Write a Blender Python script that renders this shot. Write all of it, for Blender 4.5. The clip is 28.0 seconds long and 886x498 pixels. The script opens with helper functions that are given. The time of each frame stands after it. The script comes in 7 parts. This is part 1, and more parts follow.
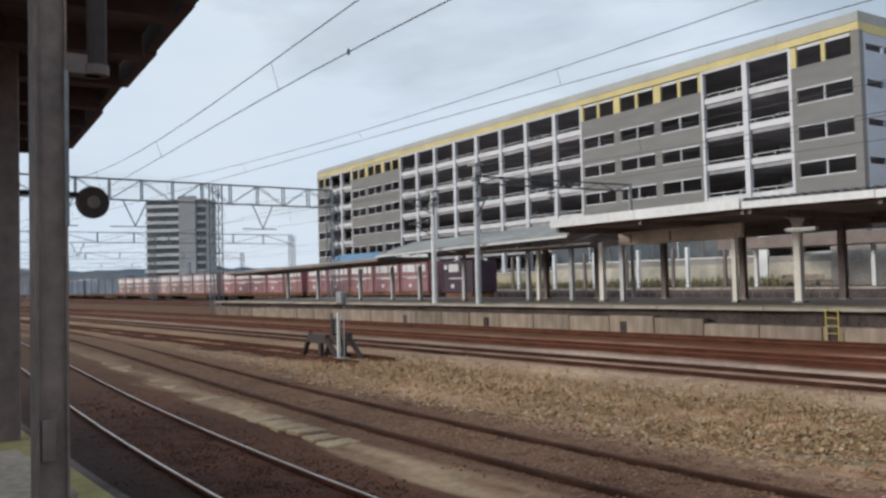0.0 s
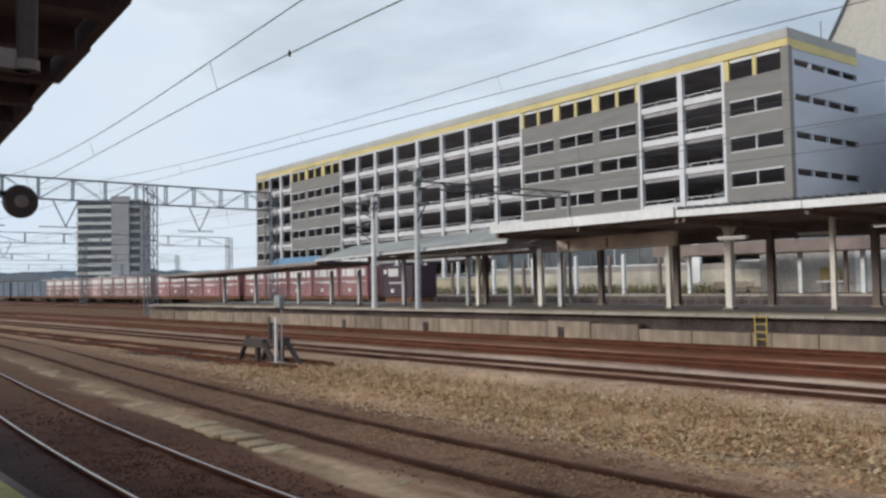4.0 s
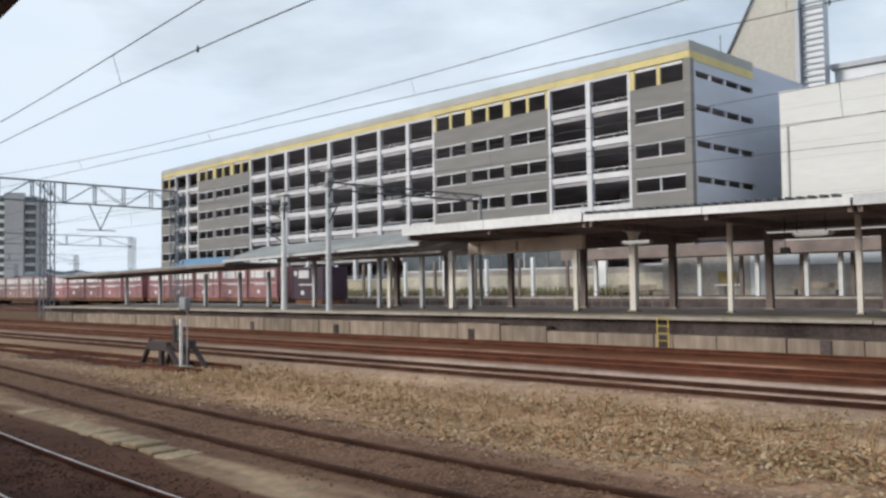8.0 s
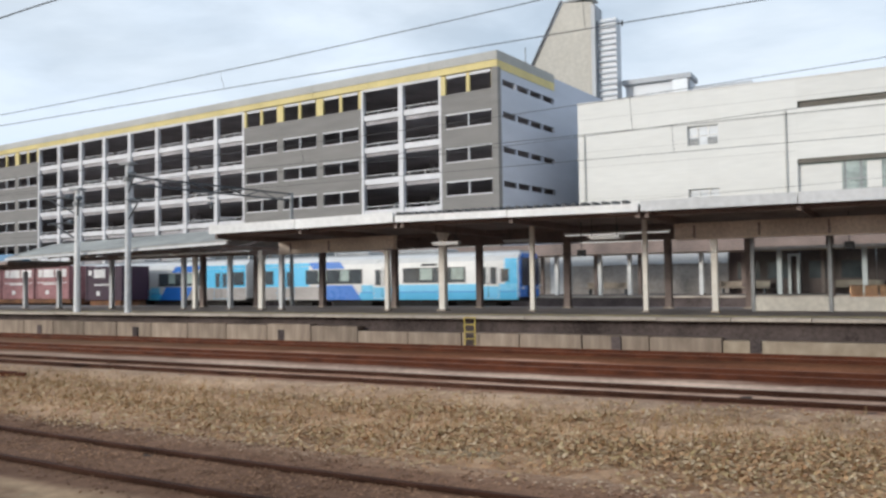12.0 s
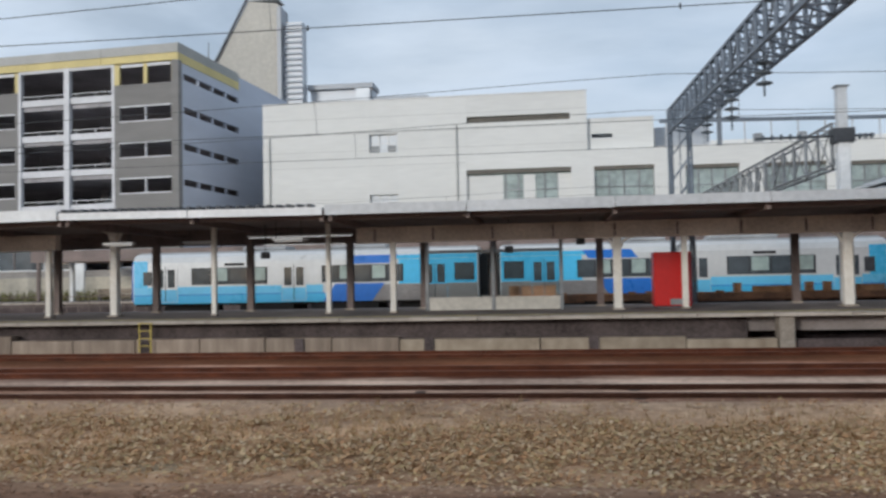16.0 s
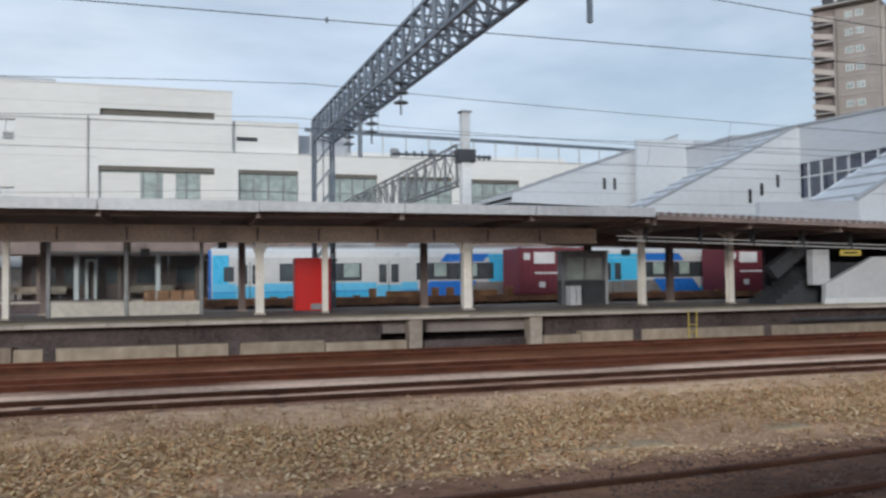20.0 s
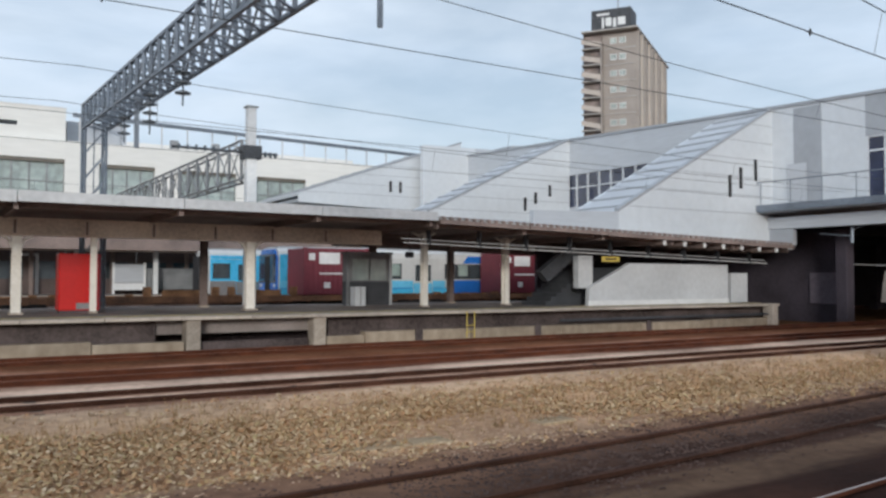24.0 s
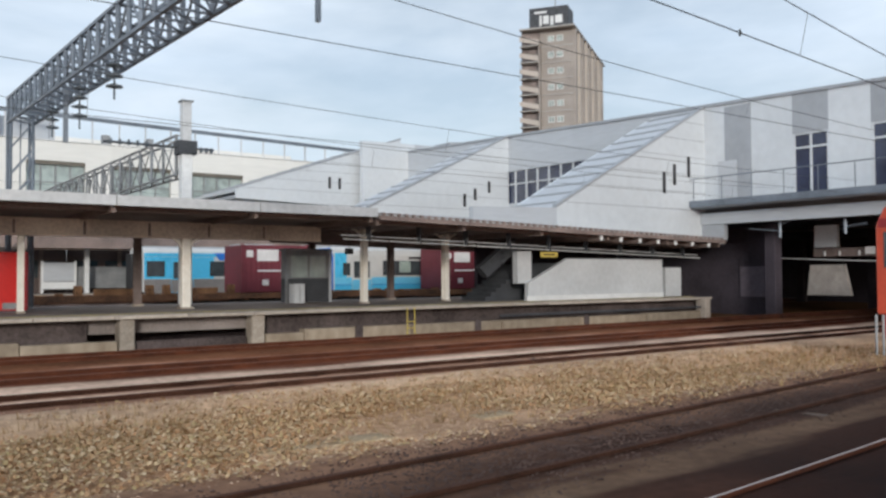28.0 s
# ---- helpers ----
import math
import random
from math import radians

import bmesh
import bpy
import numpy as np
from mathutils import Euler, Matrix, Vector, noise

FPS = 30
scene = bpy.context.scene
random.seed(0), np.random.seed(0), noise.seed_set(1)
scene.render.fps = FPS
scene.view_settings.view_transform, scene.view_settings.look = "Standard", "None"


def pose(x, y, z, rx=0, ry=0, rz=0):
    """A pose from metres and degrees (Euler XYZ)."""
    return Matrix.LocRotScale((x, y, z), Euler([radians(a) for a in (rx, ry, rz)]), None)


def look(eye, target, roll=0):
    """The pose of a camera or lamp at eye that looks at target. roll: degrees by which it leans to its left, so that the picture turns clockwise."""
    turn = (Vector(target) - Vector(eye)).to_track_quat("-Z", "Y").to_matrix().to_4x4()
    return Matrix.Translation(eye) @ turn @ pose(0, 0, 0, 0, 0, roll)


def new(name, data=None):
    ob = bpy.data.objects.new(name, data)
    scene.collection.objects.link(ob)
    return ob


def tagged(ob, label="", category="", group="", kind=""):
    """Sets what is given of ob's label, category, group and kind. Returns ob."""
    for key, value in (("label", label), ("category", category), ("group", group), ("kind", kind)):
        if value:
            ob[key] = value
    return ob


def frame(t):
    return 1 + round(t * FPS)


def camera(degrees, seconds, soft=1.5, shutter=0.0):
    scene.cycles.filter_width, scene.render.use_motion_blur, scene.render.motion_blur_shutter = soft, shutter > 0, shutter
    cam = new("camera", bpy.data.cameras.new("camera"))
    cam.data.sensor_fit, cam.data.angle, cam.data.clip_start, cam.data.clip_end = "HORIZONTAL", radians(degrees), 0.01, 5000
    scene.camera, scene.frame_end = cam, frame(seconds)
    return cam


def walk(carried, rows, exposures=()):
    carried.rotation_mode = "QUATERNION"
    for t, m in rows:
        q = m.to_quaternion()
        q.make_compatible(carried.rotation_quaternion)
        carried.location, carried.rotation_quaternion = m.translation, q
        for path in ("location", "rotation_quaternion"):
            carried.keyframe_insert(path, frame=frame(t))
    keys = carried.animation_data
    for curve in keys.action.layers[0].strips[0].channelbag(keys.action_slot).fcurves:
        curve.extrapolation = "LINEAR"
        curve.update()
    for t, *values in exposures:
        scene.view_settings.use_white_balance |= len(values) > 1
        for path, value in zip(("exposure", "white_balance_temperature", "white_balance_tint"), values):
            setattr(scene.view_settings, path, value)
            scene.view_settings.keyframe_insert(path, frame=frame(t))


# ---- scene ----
cam = camera(56.2, 28.0, soft=2.65, shutter=0.6)
PATH = [
    (0.0, 0.0, 0.0, 1.9, 92.14, 1.45, 52.01),
    (0.5, 0.0, 0.0, 1.9, 92.29, 1.66, 52.04),
    (1.0, 0.0, 0.0, 1.9, 92.32, 1.76, 51.99),
    (1.5, 0.0, 0.0, 1.9, 92.30, 1.53, 51.84),
    (2.0, 0.0, 0.0, 1.9, 92.33, 1.37, 51.80),
    (2.5, 0.0, 0.0, 1.9, 92.46, 1.17, 50.30),
    (3.0, 0.0, 0.0, 1.9, 92.32, 0.75, 48.15),
    (3.5, 0.0, 0.0, 1.9, 92.37, 0.98, 48.23),
    (5.5, 0.0, 0.0, 1.9, 92.31, 0.42, 44.73),
    (6.0, 0.0, 0.0, 1.9, 92.27, 0.12, 43.74),
    (6.5, 0.0, 0.0, 1.9, 92.37, 0.30, 43.10),
    (7.0, 0.0, 0.0, 1.9, 92.36, 0.03, 42.48),
    (7.5, 0.0, 0.0, 1.9, 92.38, 0.45, 42.18),
    (8.0, 0.0, 0.0, 1.9, 92.43, 0.80, 41.75),
    (8.5, 0.0, 0.0, 1.9, 92.46, 1.01, 41.12),
    (9.0, 0.0, 0.0, 1.9, 92.31, 0.36, 40.26),
    (9.5, 0.0, 0.0, 1.9, 92.43, 0.87, 37.47),
    (10.0, 0.0, 0.0, 1.9, 92.33, 1.03, 34.58),
    (10.5, 0.0, 0.0, 1.9, 92.43, 1.30, 33.58),
    (11.0, 0.0, 0.0, 1.9, 92.45, 1.37, 32.32),
    (11.5, 0.0, 0.0, 1.9, 92.29, 0.99, 30.35),
    (13.5, 0.0, 0.0, 1.9, 92.45, 1.32, 25.08),
    (14.0, 0.0, 0.0, 1.9, 92.33, 1.31, 22.43),
    (14.5, 0.0, 0.0, 1.9, 92.21, 0.86, 17.48),
    (15.0, 0.0, 0.0, 1.9, 92.21, 1.23, 13.36),
    (15.5, 0.0, 0.0, 1.9, 92.11, 1.21, 9.74),
    (16.0, 0.0, 0.0, 1.9, 92.07, 1.14, 7.24),
    (16.5, 0.0, 0.0, 1.9, 92.00, 0.70, 3.07),
    (17.0, 0.0, 0.0, 1.9, 91.98, 0.92, -0.96),
    (17.5, 0.0, 0.0, 1.9, 91.93, 0.52, -3.44),
    (18.0, 0.0, 0.0, 1.9, 91.97, 0.34, -7.08),
    (18.5, 0.0, 0.0, 1.9, 91.95, 0.75, -10.15),
    (19.0, 0.0, 0.0, 1.9, 91.98, 0.87, -12.03),
    (19.5, 0.0, 0.0, 1.9, 92.00, 0.86, -14.60),
    (20.0, 0.0, 0.0, 1.9, 92.03, 0.65, -17.10),
    (20.5, 0.0, 0.0, 1.9, 92.02, 0.70, -19.05),
    (21.0, 0.0, 0.0, 1.9, 92.05, 0.33, -20.69),
    (21.5, 0.0, 0.0, 1.9, 92.08, 0.16, -23.39),
    (22.0, 0.0, 0.0, 1.9, 92.06, 0.22, -24.88),
    (22.5, 0.0, 0.0, 1.9, 92.09, 0.09, -26.86),
    (24.5, 0.0, 0.0, 1.9, 91.93, -0.01, -32.86),
    (25.0, 0.0, 0.0, 1.9, 91.88, 0.21, -33.52),
    (25.5, 0.0, 0.0, 1.9, 91.93, 0.39, -33.94),
    (26.0, 0.0, 0.0, 1.9, 91.89, 0.08, -34.34),
    (26.5, 0.0, 0.0, 1.9, 91.76, 0.19, -34.97),
    (27.0, 0.0, 0.0, 1.9, 91.76, 0.19, -35.39),
    (27.5, 0.0, 0.0, 1.9, 91.74, 0.22, -35.71),
    (28.0, 0.0, 0.0, 1.9, 91.74, 0.29, -35.99),
]
EXPOSURE = [(0.0, -0.05, 6450, 10), (3.5, 0.0, 6480, 10), (6.0, 0.04, 6500, 10), (7.0, 0.05, 6500, 10), (8.0, 0.14, 6500, 10), (11.0, 0.24, 6480, 10), (13.5, 0.10, 6380, 10), (15.0, -0.13, 6230, 10), (16.0, -0.13, 6200, 10), (17.0, -0.04, 6200, 10),
            (19.0, 0.0, 6150, 10), (21.0, -0.02, 6150, 10), (22.5, 0.04, 6180, 10), (25.0, 0.18, 6380, 10), (28.0, 0.22, 6450, 10)]
walk(cam, [(t, pose(*p)) for t, *p in PATH], EXPOSURE)

# ---- sky and sun ----
SUN = Vector((-0.50, -0.83, 0.215)).normalized()          # the way to the sun
world = bpy.data.worlds.new("world")
scene.world = world
world.use_nodes = True
wn, wl = world.node_tree.nodes, world.node_tree.links
wn.clear()
w_out = wn.new("ShaderNodeOutputWorld")
w_bg = wn.new("ShaderNodeBackground")
w_sky = wn.new("ShaderNodeTexSky")
w_sky.sky_type, w_sky.sun_disc = "NISHITA", False
w_sky.sun_elevation = math.asin(SUN.z)
w_sky.sun_rotation = math.atan2(SUN.x, SUN.y)
w_sky.dust_density, w_sky.ozone_density = 2.0, 1.5
w_co = wn.new("ShaderNodeTexCoord")
w_map = wn.new("ShaderNodeMapping")
w_map.inputs["Scale"].default_value = (1.0, 1.0, 3.2)
w_n1 = wn.new("ShaderNodeTexNoise")
w_n1.inputs["Scale"].default_value, w_n1.inputs["Detail"].default_value, w_n1.inputs["Roughness"].default_value = 2.1, 8, 0.55
w_n1.inputs["Distortion"].default_value = 0.2
w_ramp = wn.new("ShaderNodeValToRGB")
w_ramp.color_ramp.elements[0].position, w_ramp.color_ramp.elements[1].position = 0.36, 0.62
w_ramp.color_ramp.elements[0].color = (0.50, 0.50, 0.50, 1)
w_n2 = wn.new("ShaderNodeTexNoise")
w_n2.inputs["Scale"].default_value, w_n2.inputs["Detail"].default_value = 3.4, 6
w_cloud = wn.new("ShaderNodeValToRGB")
w_cloud.color_ramp.elements[0].position, w_cloud.color_ramp.elements[0].color = 0.30, (6.6, 7.7, 9.0, 1)
w_cloud.color_ramp.elements[1].position, w_cloud.color_ramp.elements[1].color = 0.68, (7.2, 8.05, 8.95, 1)
w_mix = wn.new("ShaderNodeMixRGB")
wl.new(w_co.outputs["Generated"], w_map.inputs["Vector"])
wl.new(w_map.outputs["Vector"], w_n1.inputs["Vector"])
wl.new(w_map.outputs["Vector"], w_n2.inputs["Vector"])
wl.new(w_n1.outputs["Fac"], w_ramp.inputs["Fac"])
wl.new(w_n2.outputs["Fac"], w_cloud.inputs["Fac"])
w_sep = wn.new("ShaderNodeSeparateXYZ")
wl.new(w_co.outputs["Generated"], w_sep.inputs[0])
w_west = wn.new("ShaderNodeMapRange")                     # the cloud closes up towards the west
w_west.inputs["From Min"].default_value, w_west.inputs["From Max"].default_value = -0.30, -0.62
w_west.inputs["To Min"].default_value, w_west.inputs["To Max"].default_value = 0.0, 0.26
wl.new(w_sep.outputs["X"], w_west.inputs["Value"])
w_sum = wn.new("ShaderNodeMath")
w_sum.operation, w_sum.use_clamp = "ADD", True
wl.new(w_ramp.outputs["Color"], w_sum.inputs[0])
wl.new(w_west.outputs["Result"], w_sum.inputs[1])
wl.new(w_sum.outputs[0], w_mix.inputs["Fac"])
wl.new(w_sky.outputs["Color"], w_mix.inputs["Color1"])
wl.new(w_cloud.outputs["Color"], w_mix.inputs["Color2"])
wl.new(w_mix.outputs["Color"], w_bg.inputs["Color"])
w_bg.inputs["Strength"].default_value = 0.1
wl.new(w_bg.outputs["Background"], w_out.inputs["Surface"])
sun = new("sun", bpy.data.lights.new("sun", "SUN"))
sun.data.energy, sun.data.angle, sun.data.color = 1.75, radians(11.0), (1.0, 0.95, 0.87)
sun.matrix_world = look(SUN * 100, (0, 0, 0))


# ---- materials ----
def M(name, color, rough=0.7, metal=0.0, var=0.18, coarse=0.5, fine=9.0, bump=0.15, bscale=40.0, tint=None, stretch=(1, 1, 1)):
    """A surface with soft blotches and a fine grain in its colour, its gloss and its relief; object space, metres."""
    m = bpy.data.materials.new(name)
    m.use_nodes = True
    n, l = m.node_tree.nodes, m.node_tree.links
    b = n["Principled BSDF"]
    b.inputs["Metallic"].default_value = metal
    if rough > 0.8:
        b.inputs["Specular IOR Level"].default_value = 0.15      # dusty, scatters with no sheen
    co = n.new("ShaderNodeTexCoord")
    mp = n.new("ShaderNodeMapping")
    mp.inputs["Scale"].default_value = stretch
    l.new(co.outputs["Object"], mp.inputs["Vector"])
    big, small = n.new("ShaderNodeTexNoise"), n.new("ShaderNodeTexNoise")
    for t, s, d in ((big, coarse, 4), (small, fine, 6)):
        t.inputs["Scale"].default_value, t.inputs["Detail"].default_value = s, d
        l.new(mp.outputs["Vector"], t.inputs["Vector"])
    add = n.new("ShaderNodeMath")
    add.operation = "MULTIPLY_ADD"
    l.new(big.outputs["Fac"], add.inputs[0])
    add.inputs[1].default_value = 0.6
    half = n.new("ShaderNodeMath")
    half.operation = "MULTIPLY"
    half.inputs[1].default_value = 0.4
    l.new(small.outputs["Fac"], half.inputs[0])
    l.new(half.outputs[0], add.inputs[2])
    ramp = n.new("ShaderNodeValToRGB")
    dark = tint or tuple(c * (1 - 1.6 * var) for c in color)
    ramp.color_ramp.elements[0].position, ramp.color_ramp.elements[1].position = 0.34, 0.66
    ramp.color_ramp.elements[0].color = (*[max(c, 0.002) for c in dark], 1)
    ramp.color_ramp.elements[1].color = (*[min(c * (1 + 0.5 * var), 0.95) for c in color], 1)
    l.new(add.outputs[0], ramp.inputs["Fac"])
    info = n.new("ShaderNodeObjectInfo")
    hsv = n.new("ShaderNodeHueSaturation")
    rnd = n.new("ShaderNodeMapRange")
    rnd.inputs["To Min"].default_value, rnd.inputs["To Max"].default_value = 1 - 0.35 * var, 1 + 0.35 * var
    l.new(info.outputs["Random"], rnd.inputs["Value"])
    l.new(rnd.outputs["Result"], hsv.inputs["Value"])
    l.new(ramp.outputs["Color"], hsv.inputs["Color"])
    l.new(hsv.outputs["Color"], b.inputs["Base Color"])
    rr = n.new("ShaderNodeMapRange")
    rr.inputs["To Min"].default_value, rr.inputs["To Max"].default_value = max(rough - 0.1, 0.03), min(rough + 0.12, 1)
    l.new(add.outputs[0], rr.inputs["Value"])
    l.new(rr.outputs["Result"], b.inputs["Roughness"])
    if bump:
        bn, bp = n.new("ShaderNodeTexNoise"), n.new("ShaderNodeBump")
        bn.inputs["Scale"].default_value, bn.inputs["Detail"].default_value = bscale, 5
        l.new(mp.outputs["Vector"], bn.inputs["Vector"])
        bp.inputs["Strength"].default_value, bp.inputs["Distance"].default_value = bump, 0.02
        l.new(bn.outputs["Fac"], bp.inputs["Height"])
        l.new(bp.outputs["Normal"], b.inputs["Normal"])
    return m


def glass(name, color=(0.06, 0.08, 0.09), rough=0.06):
    m = M(name, color, rough, 0, 0.3, 0.4, 2.0, 0)
    m.node_tree.nodes["Principled BSDF"].inputs["Specular IOR Level"].default_value = 0.8
    return m


def corrugated(name, color, pitch, rough=0.5, axis="X", var=0.15):
    """Painted sheet with straight ribs, as relief."""
    m = M(name, color, rough, 0.0, var, 0.3, 4.0, 0)
    n, l = m.node_tree.nodes, m.node_tree.links
    co = n.new("ShaderNodeTexCoord")
    w = n.new("ShaderNodeTexWave")
    w.bands_direction, w.wave_profile = axis, "SIN"
    w.inputs["Scale"].default_value = 0.314 / pitch
    l.new(co.outputs["Object"], w.inputs["Vector"])
    bp = n.new("ShaderNodeBump")
    bp.inputs["Strength"].default_value, bp.inputs["Distance"].default_value = 0.5, 0.03
    l.new(w.outputs["Fac"], bp.inputs["Height"])
    l.new(bp.outputs["Normal"], n["Principled BSDF"].inputs["Normal"])
    return m


CONC = M("concrete", (0.42, 0.37, 0.31), 0.9, 0, 0.35, 0.7, 14, 0.3, 50, tint=(0.22, 0.18, 0.145))
CONC_PALE = M("pale_concrete", (0.38, 0.315, 0.24), 0.88, 0, 0.3, 0.5, 4, 0.2, 40, tint=(0.20, 0.155, 0.11), stretch=(0.7, 1, 0.5))
# stained concrete whose dark tone also stands in for shade under edges
CONC_DARK = M("stained_shaded_concrete", (0.135, 0.107, 0.102), 0.92, 0, 0.4, 0.8, 12, 0.3, 40)
COPING = M("worn_coping", (0.50, 0.44, 0.375), 0.88, 0, 0.35, 0.9, 16, 0.3, 60, tint=(0.27, 0.225, 0.19))
PAVING = M("platform_asphalt", (0.34, 0.295, 0.275), 0.9, 0, 0.3, 0.6, 30, 0.3, 120)
RUST = M("rail_rust", (0.13, 0.045, 0.024), 0.85, 0.1, 0.45, 1.5, 30, 0.3, 90, tint=(0.050, 0.021, 0.014))
RAILHEAD = M("rail_head", (0.78, 0.73, 0.68), 0.38, 0.9, 0.2, 2, 40, 0.05)
RAILDULL = M("dull_rail_head", (0.18, 0.08, 0.05), 0.55, 0.5, 0.3, 2, 40, 0.1)
SLEEPER = M("sleeper", (0.135, 0.10, 0.08), 0.92, 0, 0.4, 1.5, 25, 0.4, 60, stretch=(4, 0.6, 4))
STEEL = M("weathered_steel", (0.30, 0.31, 0.32), 0.55, 0.4, 0.3, 1.0, 14, 0.15)
NEARCOL = M("grimy_column_paint", (0.297, 0.230, 0.200), 0.65, 0.1, 0.35, 0.8, 12, 0.15)
STEEL_DARK = M("dark_steel", (0.085, 0.09, 0.10), 0.6, 0.3, 0.3, 1.0, 14, 0.15)
GALV = M("galvanised_steel", (0.22, 0.25, 0.29), 0.5, 0.6, 0.25, 0.8, 12, 0.1)
CREAM = M("cream_paint", (0.86, 0.83, 0.77), 0.55, 0, 0.14, 0.9, 10, 0.08, tint=(0.70, 0.65, 0.57))
TAN = M("tan_paint", (0.80, 0.69, 0.58), 0.65, 0, 0.2, 0.6, 10, 0.1, tint=(0.44, 0.36, 0.30))
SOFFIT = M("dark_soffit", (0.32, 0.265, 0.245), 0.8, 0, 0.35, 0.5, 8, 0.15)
BROWN = M("brown_paint", (0.25, 0.19, 0.17), 0.65, 0, 0.3, 0.7, 10, 0.1)
FASCIA = M("grey_fascia", (0.60, 0.61, 0.62), 0.5, 0.1, 0.18, 0.3, 6, 0.05, tint=(0.44, 0.45, 0.46))
FASCIA_W = M("white_fascia", (0.80, 0.80, 0.79), 0.5, 0, 0.15, 0.4, 6, 0.05)
ROOFSHEET = corrugated("roof_sheet", (0.36, 0.37, 0.37), 0.25, 0.5, "X", 0.25)
YELLOW = M("yellow_paint", (0.62, 0.47, 0.10), 0.55, 0, 0.2, 1, 12, 0.1)
RED = M("red_paint", (0.62, 0.022, 0.018), 0.35, 0, 0.1, 0.8, 8, 0.03)
PLASTIC_W = M("white_plastic", (0.75, 0.76, 0.76), 0.4, 0, 0.1, 1, 8, 0)
BLACK = M("black_rubber", (0.02, 0.02, 0.022), 0.7, 0, 0.2, 1, 10, 0.05)
GLASS = glass("window_glass", (0.075, 0.09, 0.10))
GLASS_NAVY = glass("navy_glass", (0.035, 0.045, 0.09), 0.08)
GLASS_PALE = glass("reflecting_glass", (0.40, 0.47, 0.45), 0.12)
GLASS_GREEN = glass("curtained_glass", (0.40, 0.49, 0.45), 0.15)
WHITE_PANEL = M("white_cladding", (0.76, 0.755, 0.725), 0.6, 0, 0.07, 0.15, 2, 0.03, 8, stretch=(0.3, 1, 2))
WHITE_SEAM = M("cladding_joint", (0.58, 0.575, 0.55), 0.7, 0, 0.1, 1, 8, 0)
CP_GREY = M("grey_panel", (0.245, 0.235, 0.225), 0.75, 0, 0.12, 0.25, 5, 0.08, 30, stretch=(1, 1, 6))
CP_WHITE = M("white_frame", (0.72, 0.72, 0.74), 0.6, 0, 0.12, 0.5, 6, 0.05)
CP_YEL = M("pale_yellow_panel", (0.70, 0.58, 0.25), 0.6, 0, 0.12, 0.3, 5, 0.03)
CP_TOP = M("grey_parapet", (0.44, 0.43, 0.40), 0.65, 0, 0.12, 0.3, 5, 0.03)
CP_SIDE = M("pale_side_panel", (0.55, 0.58, 0.66), 0.55, 0, 0.08, 0.15, 3, 0.05, 12, stretch=(1, 1, 4))
CP_IN = M("bare_deck_concrete", (0.52, 0.50, 0.52), 0.9, 0, 0.25, 0.4, 5, 0.1)
TOWER = M("beige_tower_wall", (0.55, 0.52, 0.46), 0.7, 0, 0.16, 0.1, 2, 0.03)
TOWER_G = corrugated("grey_louvre", (0.50, 0.52, 0.54), 1.0, 0.6, "Z", 0.1)
ZINC = M("zinc_cladding", (0.54, 0.565, 0.60), 0.45, 0.25, 0.10, 0.2, 3, 0.03, 10, stretch=(0.4, 0.4, 3))
ZINC_L = M("light_zinc", (0.66, 0.69, 0.72), 0.45, 0.2, 0.08, 0.2, 3, 0.03, 10)
ZINC_D = M("dark_zinc", (0.39, 0.41, 0.44), 0.5, 0.2, 0.1, 0.3, 3, 0.03, 10)
WALL_W = M("stair_wall_panel", (0.56, 0.58, 0.60), 0.6, 0, 0.12, 0.4, 5, 0.05)
HOTEL = M("brown_tile_wall", (0.37, 0.33, 0.30), 0.75, 0, 0.15, 0.2, 3, 0.05, 12)
HOTEL_L = M("beige_tile_band", (0.52, 0.46, 0.41), 0.75, 0, 0.1, 0.2, 3, 0.05)
HOTEL_B = M("grey_balcony", (0.42, 0.40, 0.38), 0.8, 0, 0.15, 0.3, 4, 0.05)
DARKHEAD = M("recess_head", (0.17, 0.155, 0.13), 0.7, 0, 0.2, 0.5, 5, 0)
APT_W = M("apartment_white", (0.86, 0.86, 0.83), 0.8, 0, 0.1, 0.05, 1, 0)
APT_G = M("apartment_grey", (0.46, 0.46, 0.47), 0.8, 0, 0.1, 0.05, 1, 0)
CYAN = M("cyan_livery", (0.09, 0.54, 0.86), 0.28, 0, 0.08, 0.4, 4, 0)
AQUA = M("aqua_livery", (0.17, 0.60, 0.88), 0.28, 0, 0.08, 0.4, 4, 0)
TARRED = M("tarred_steel", (0.060, 0.040, 0.036), 0.75, 0, 0.3, 1, 14, 0.15)
BLUE = M("blue_livery", (0.03, 0.19, 0.64), 0.28, 0, 0.1, 0.4, 4, 0)
TRAIN_W = M("silver_livery", (0.68, 0.68, 0.67), 0.3, 0.1, 0.08, 0.4, 4, 0)
TRAIN_P = M("grey_skirt", (0.32, 0.30, 0.29), 0.3, 0.25, 0.2, 0.8, 10, 0.05)
TRAIN_R = M("train_roof", (0.38, 0.39, 0.40), 0.6, 0, 0.2, 0.5, 5, 0.05)
UNDER = M("underframe_grime", (0.045, 0.042, 0.04), 0.85, 0, 0.3, 1, 10, 0.1)
SLATE = corrugated("slate_container", (0.13, 0.17, 0.23), 0.28, 0.7, "X", 0.4)
DUSTY = corrugated("dusty_container", (0.42, 0.28, 0.27), 0.28, 0.7, "X", 0.4)
MAROON = corrugated("maroon_container", (0.20, 0.035, 0.050), 0.28, 0.55, "X", 0.2)
ROSE = corrugated("faded_rose_container", (0.36, 0.165, 0.172), 0.28, 0.6, "X", 0.45)
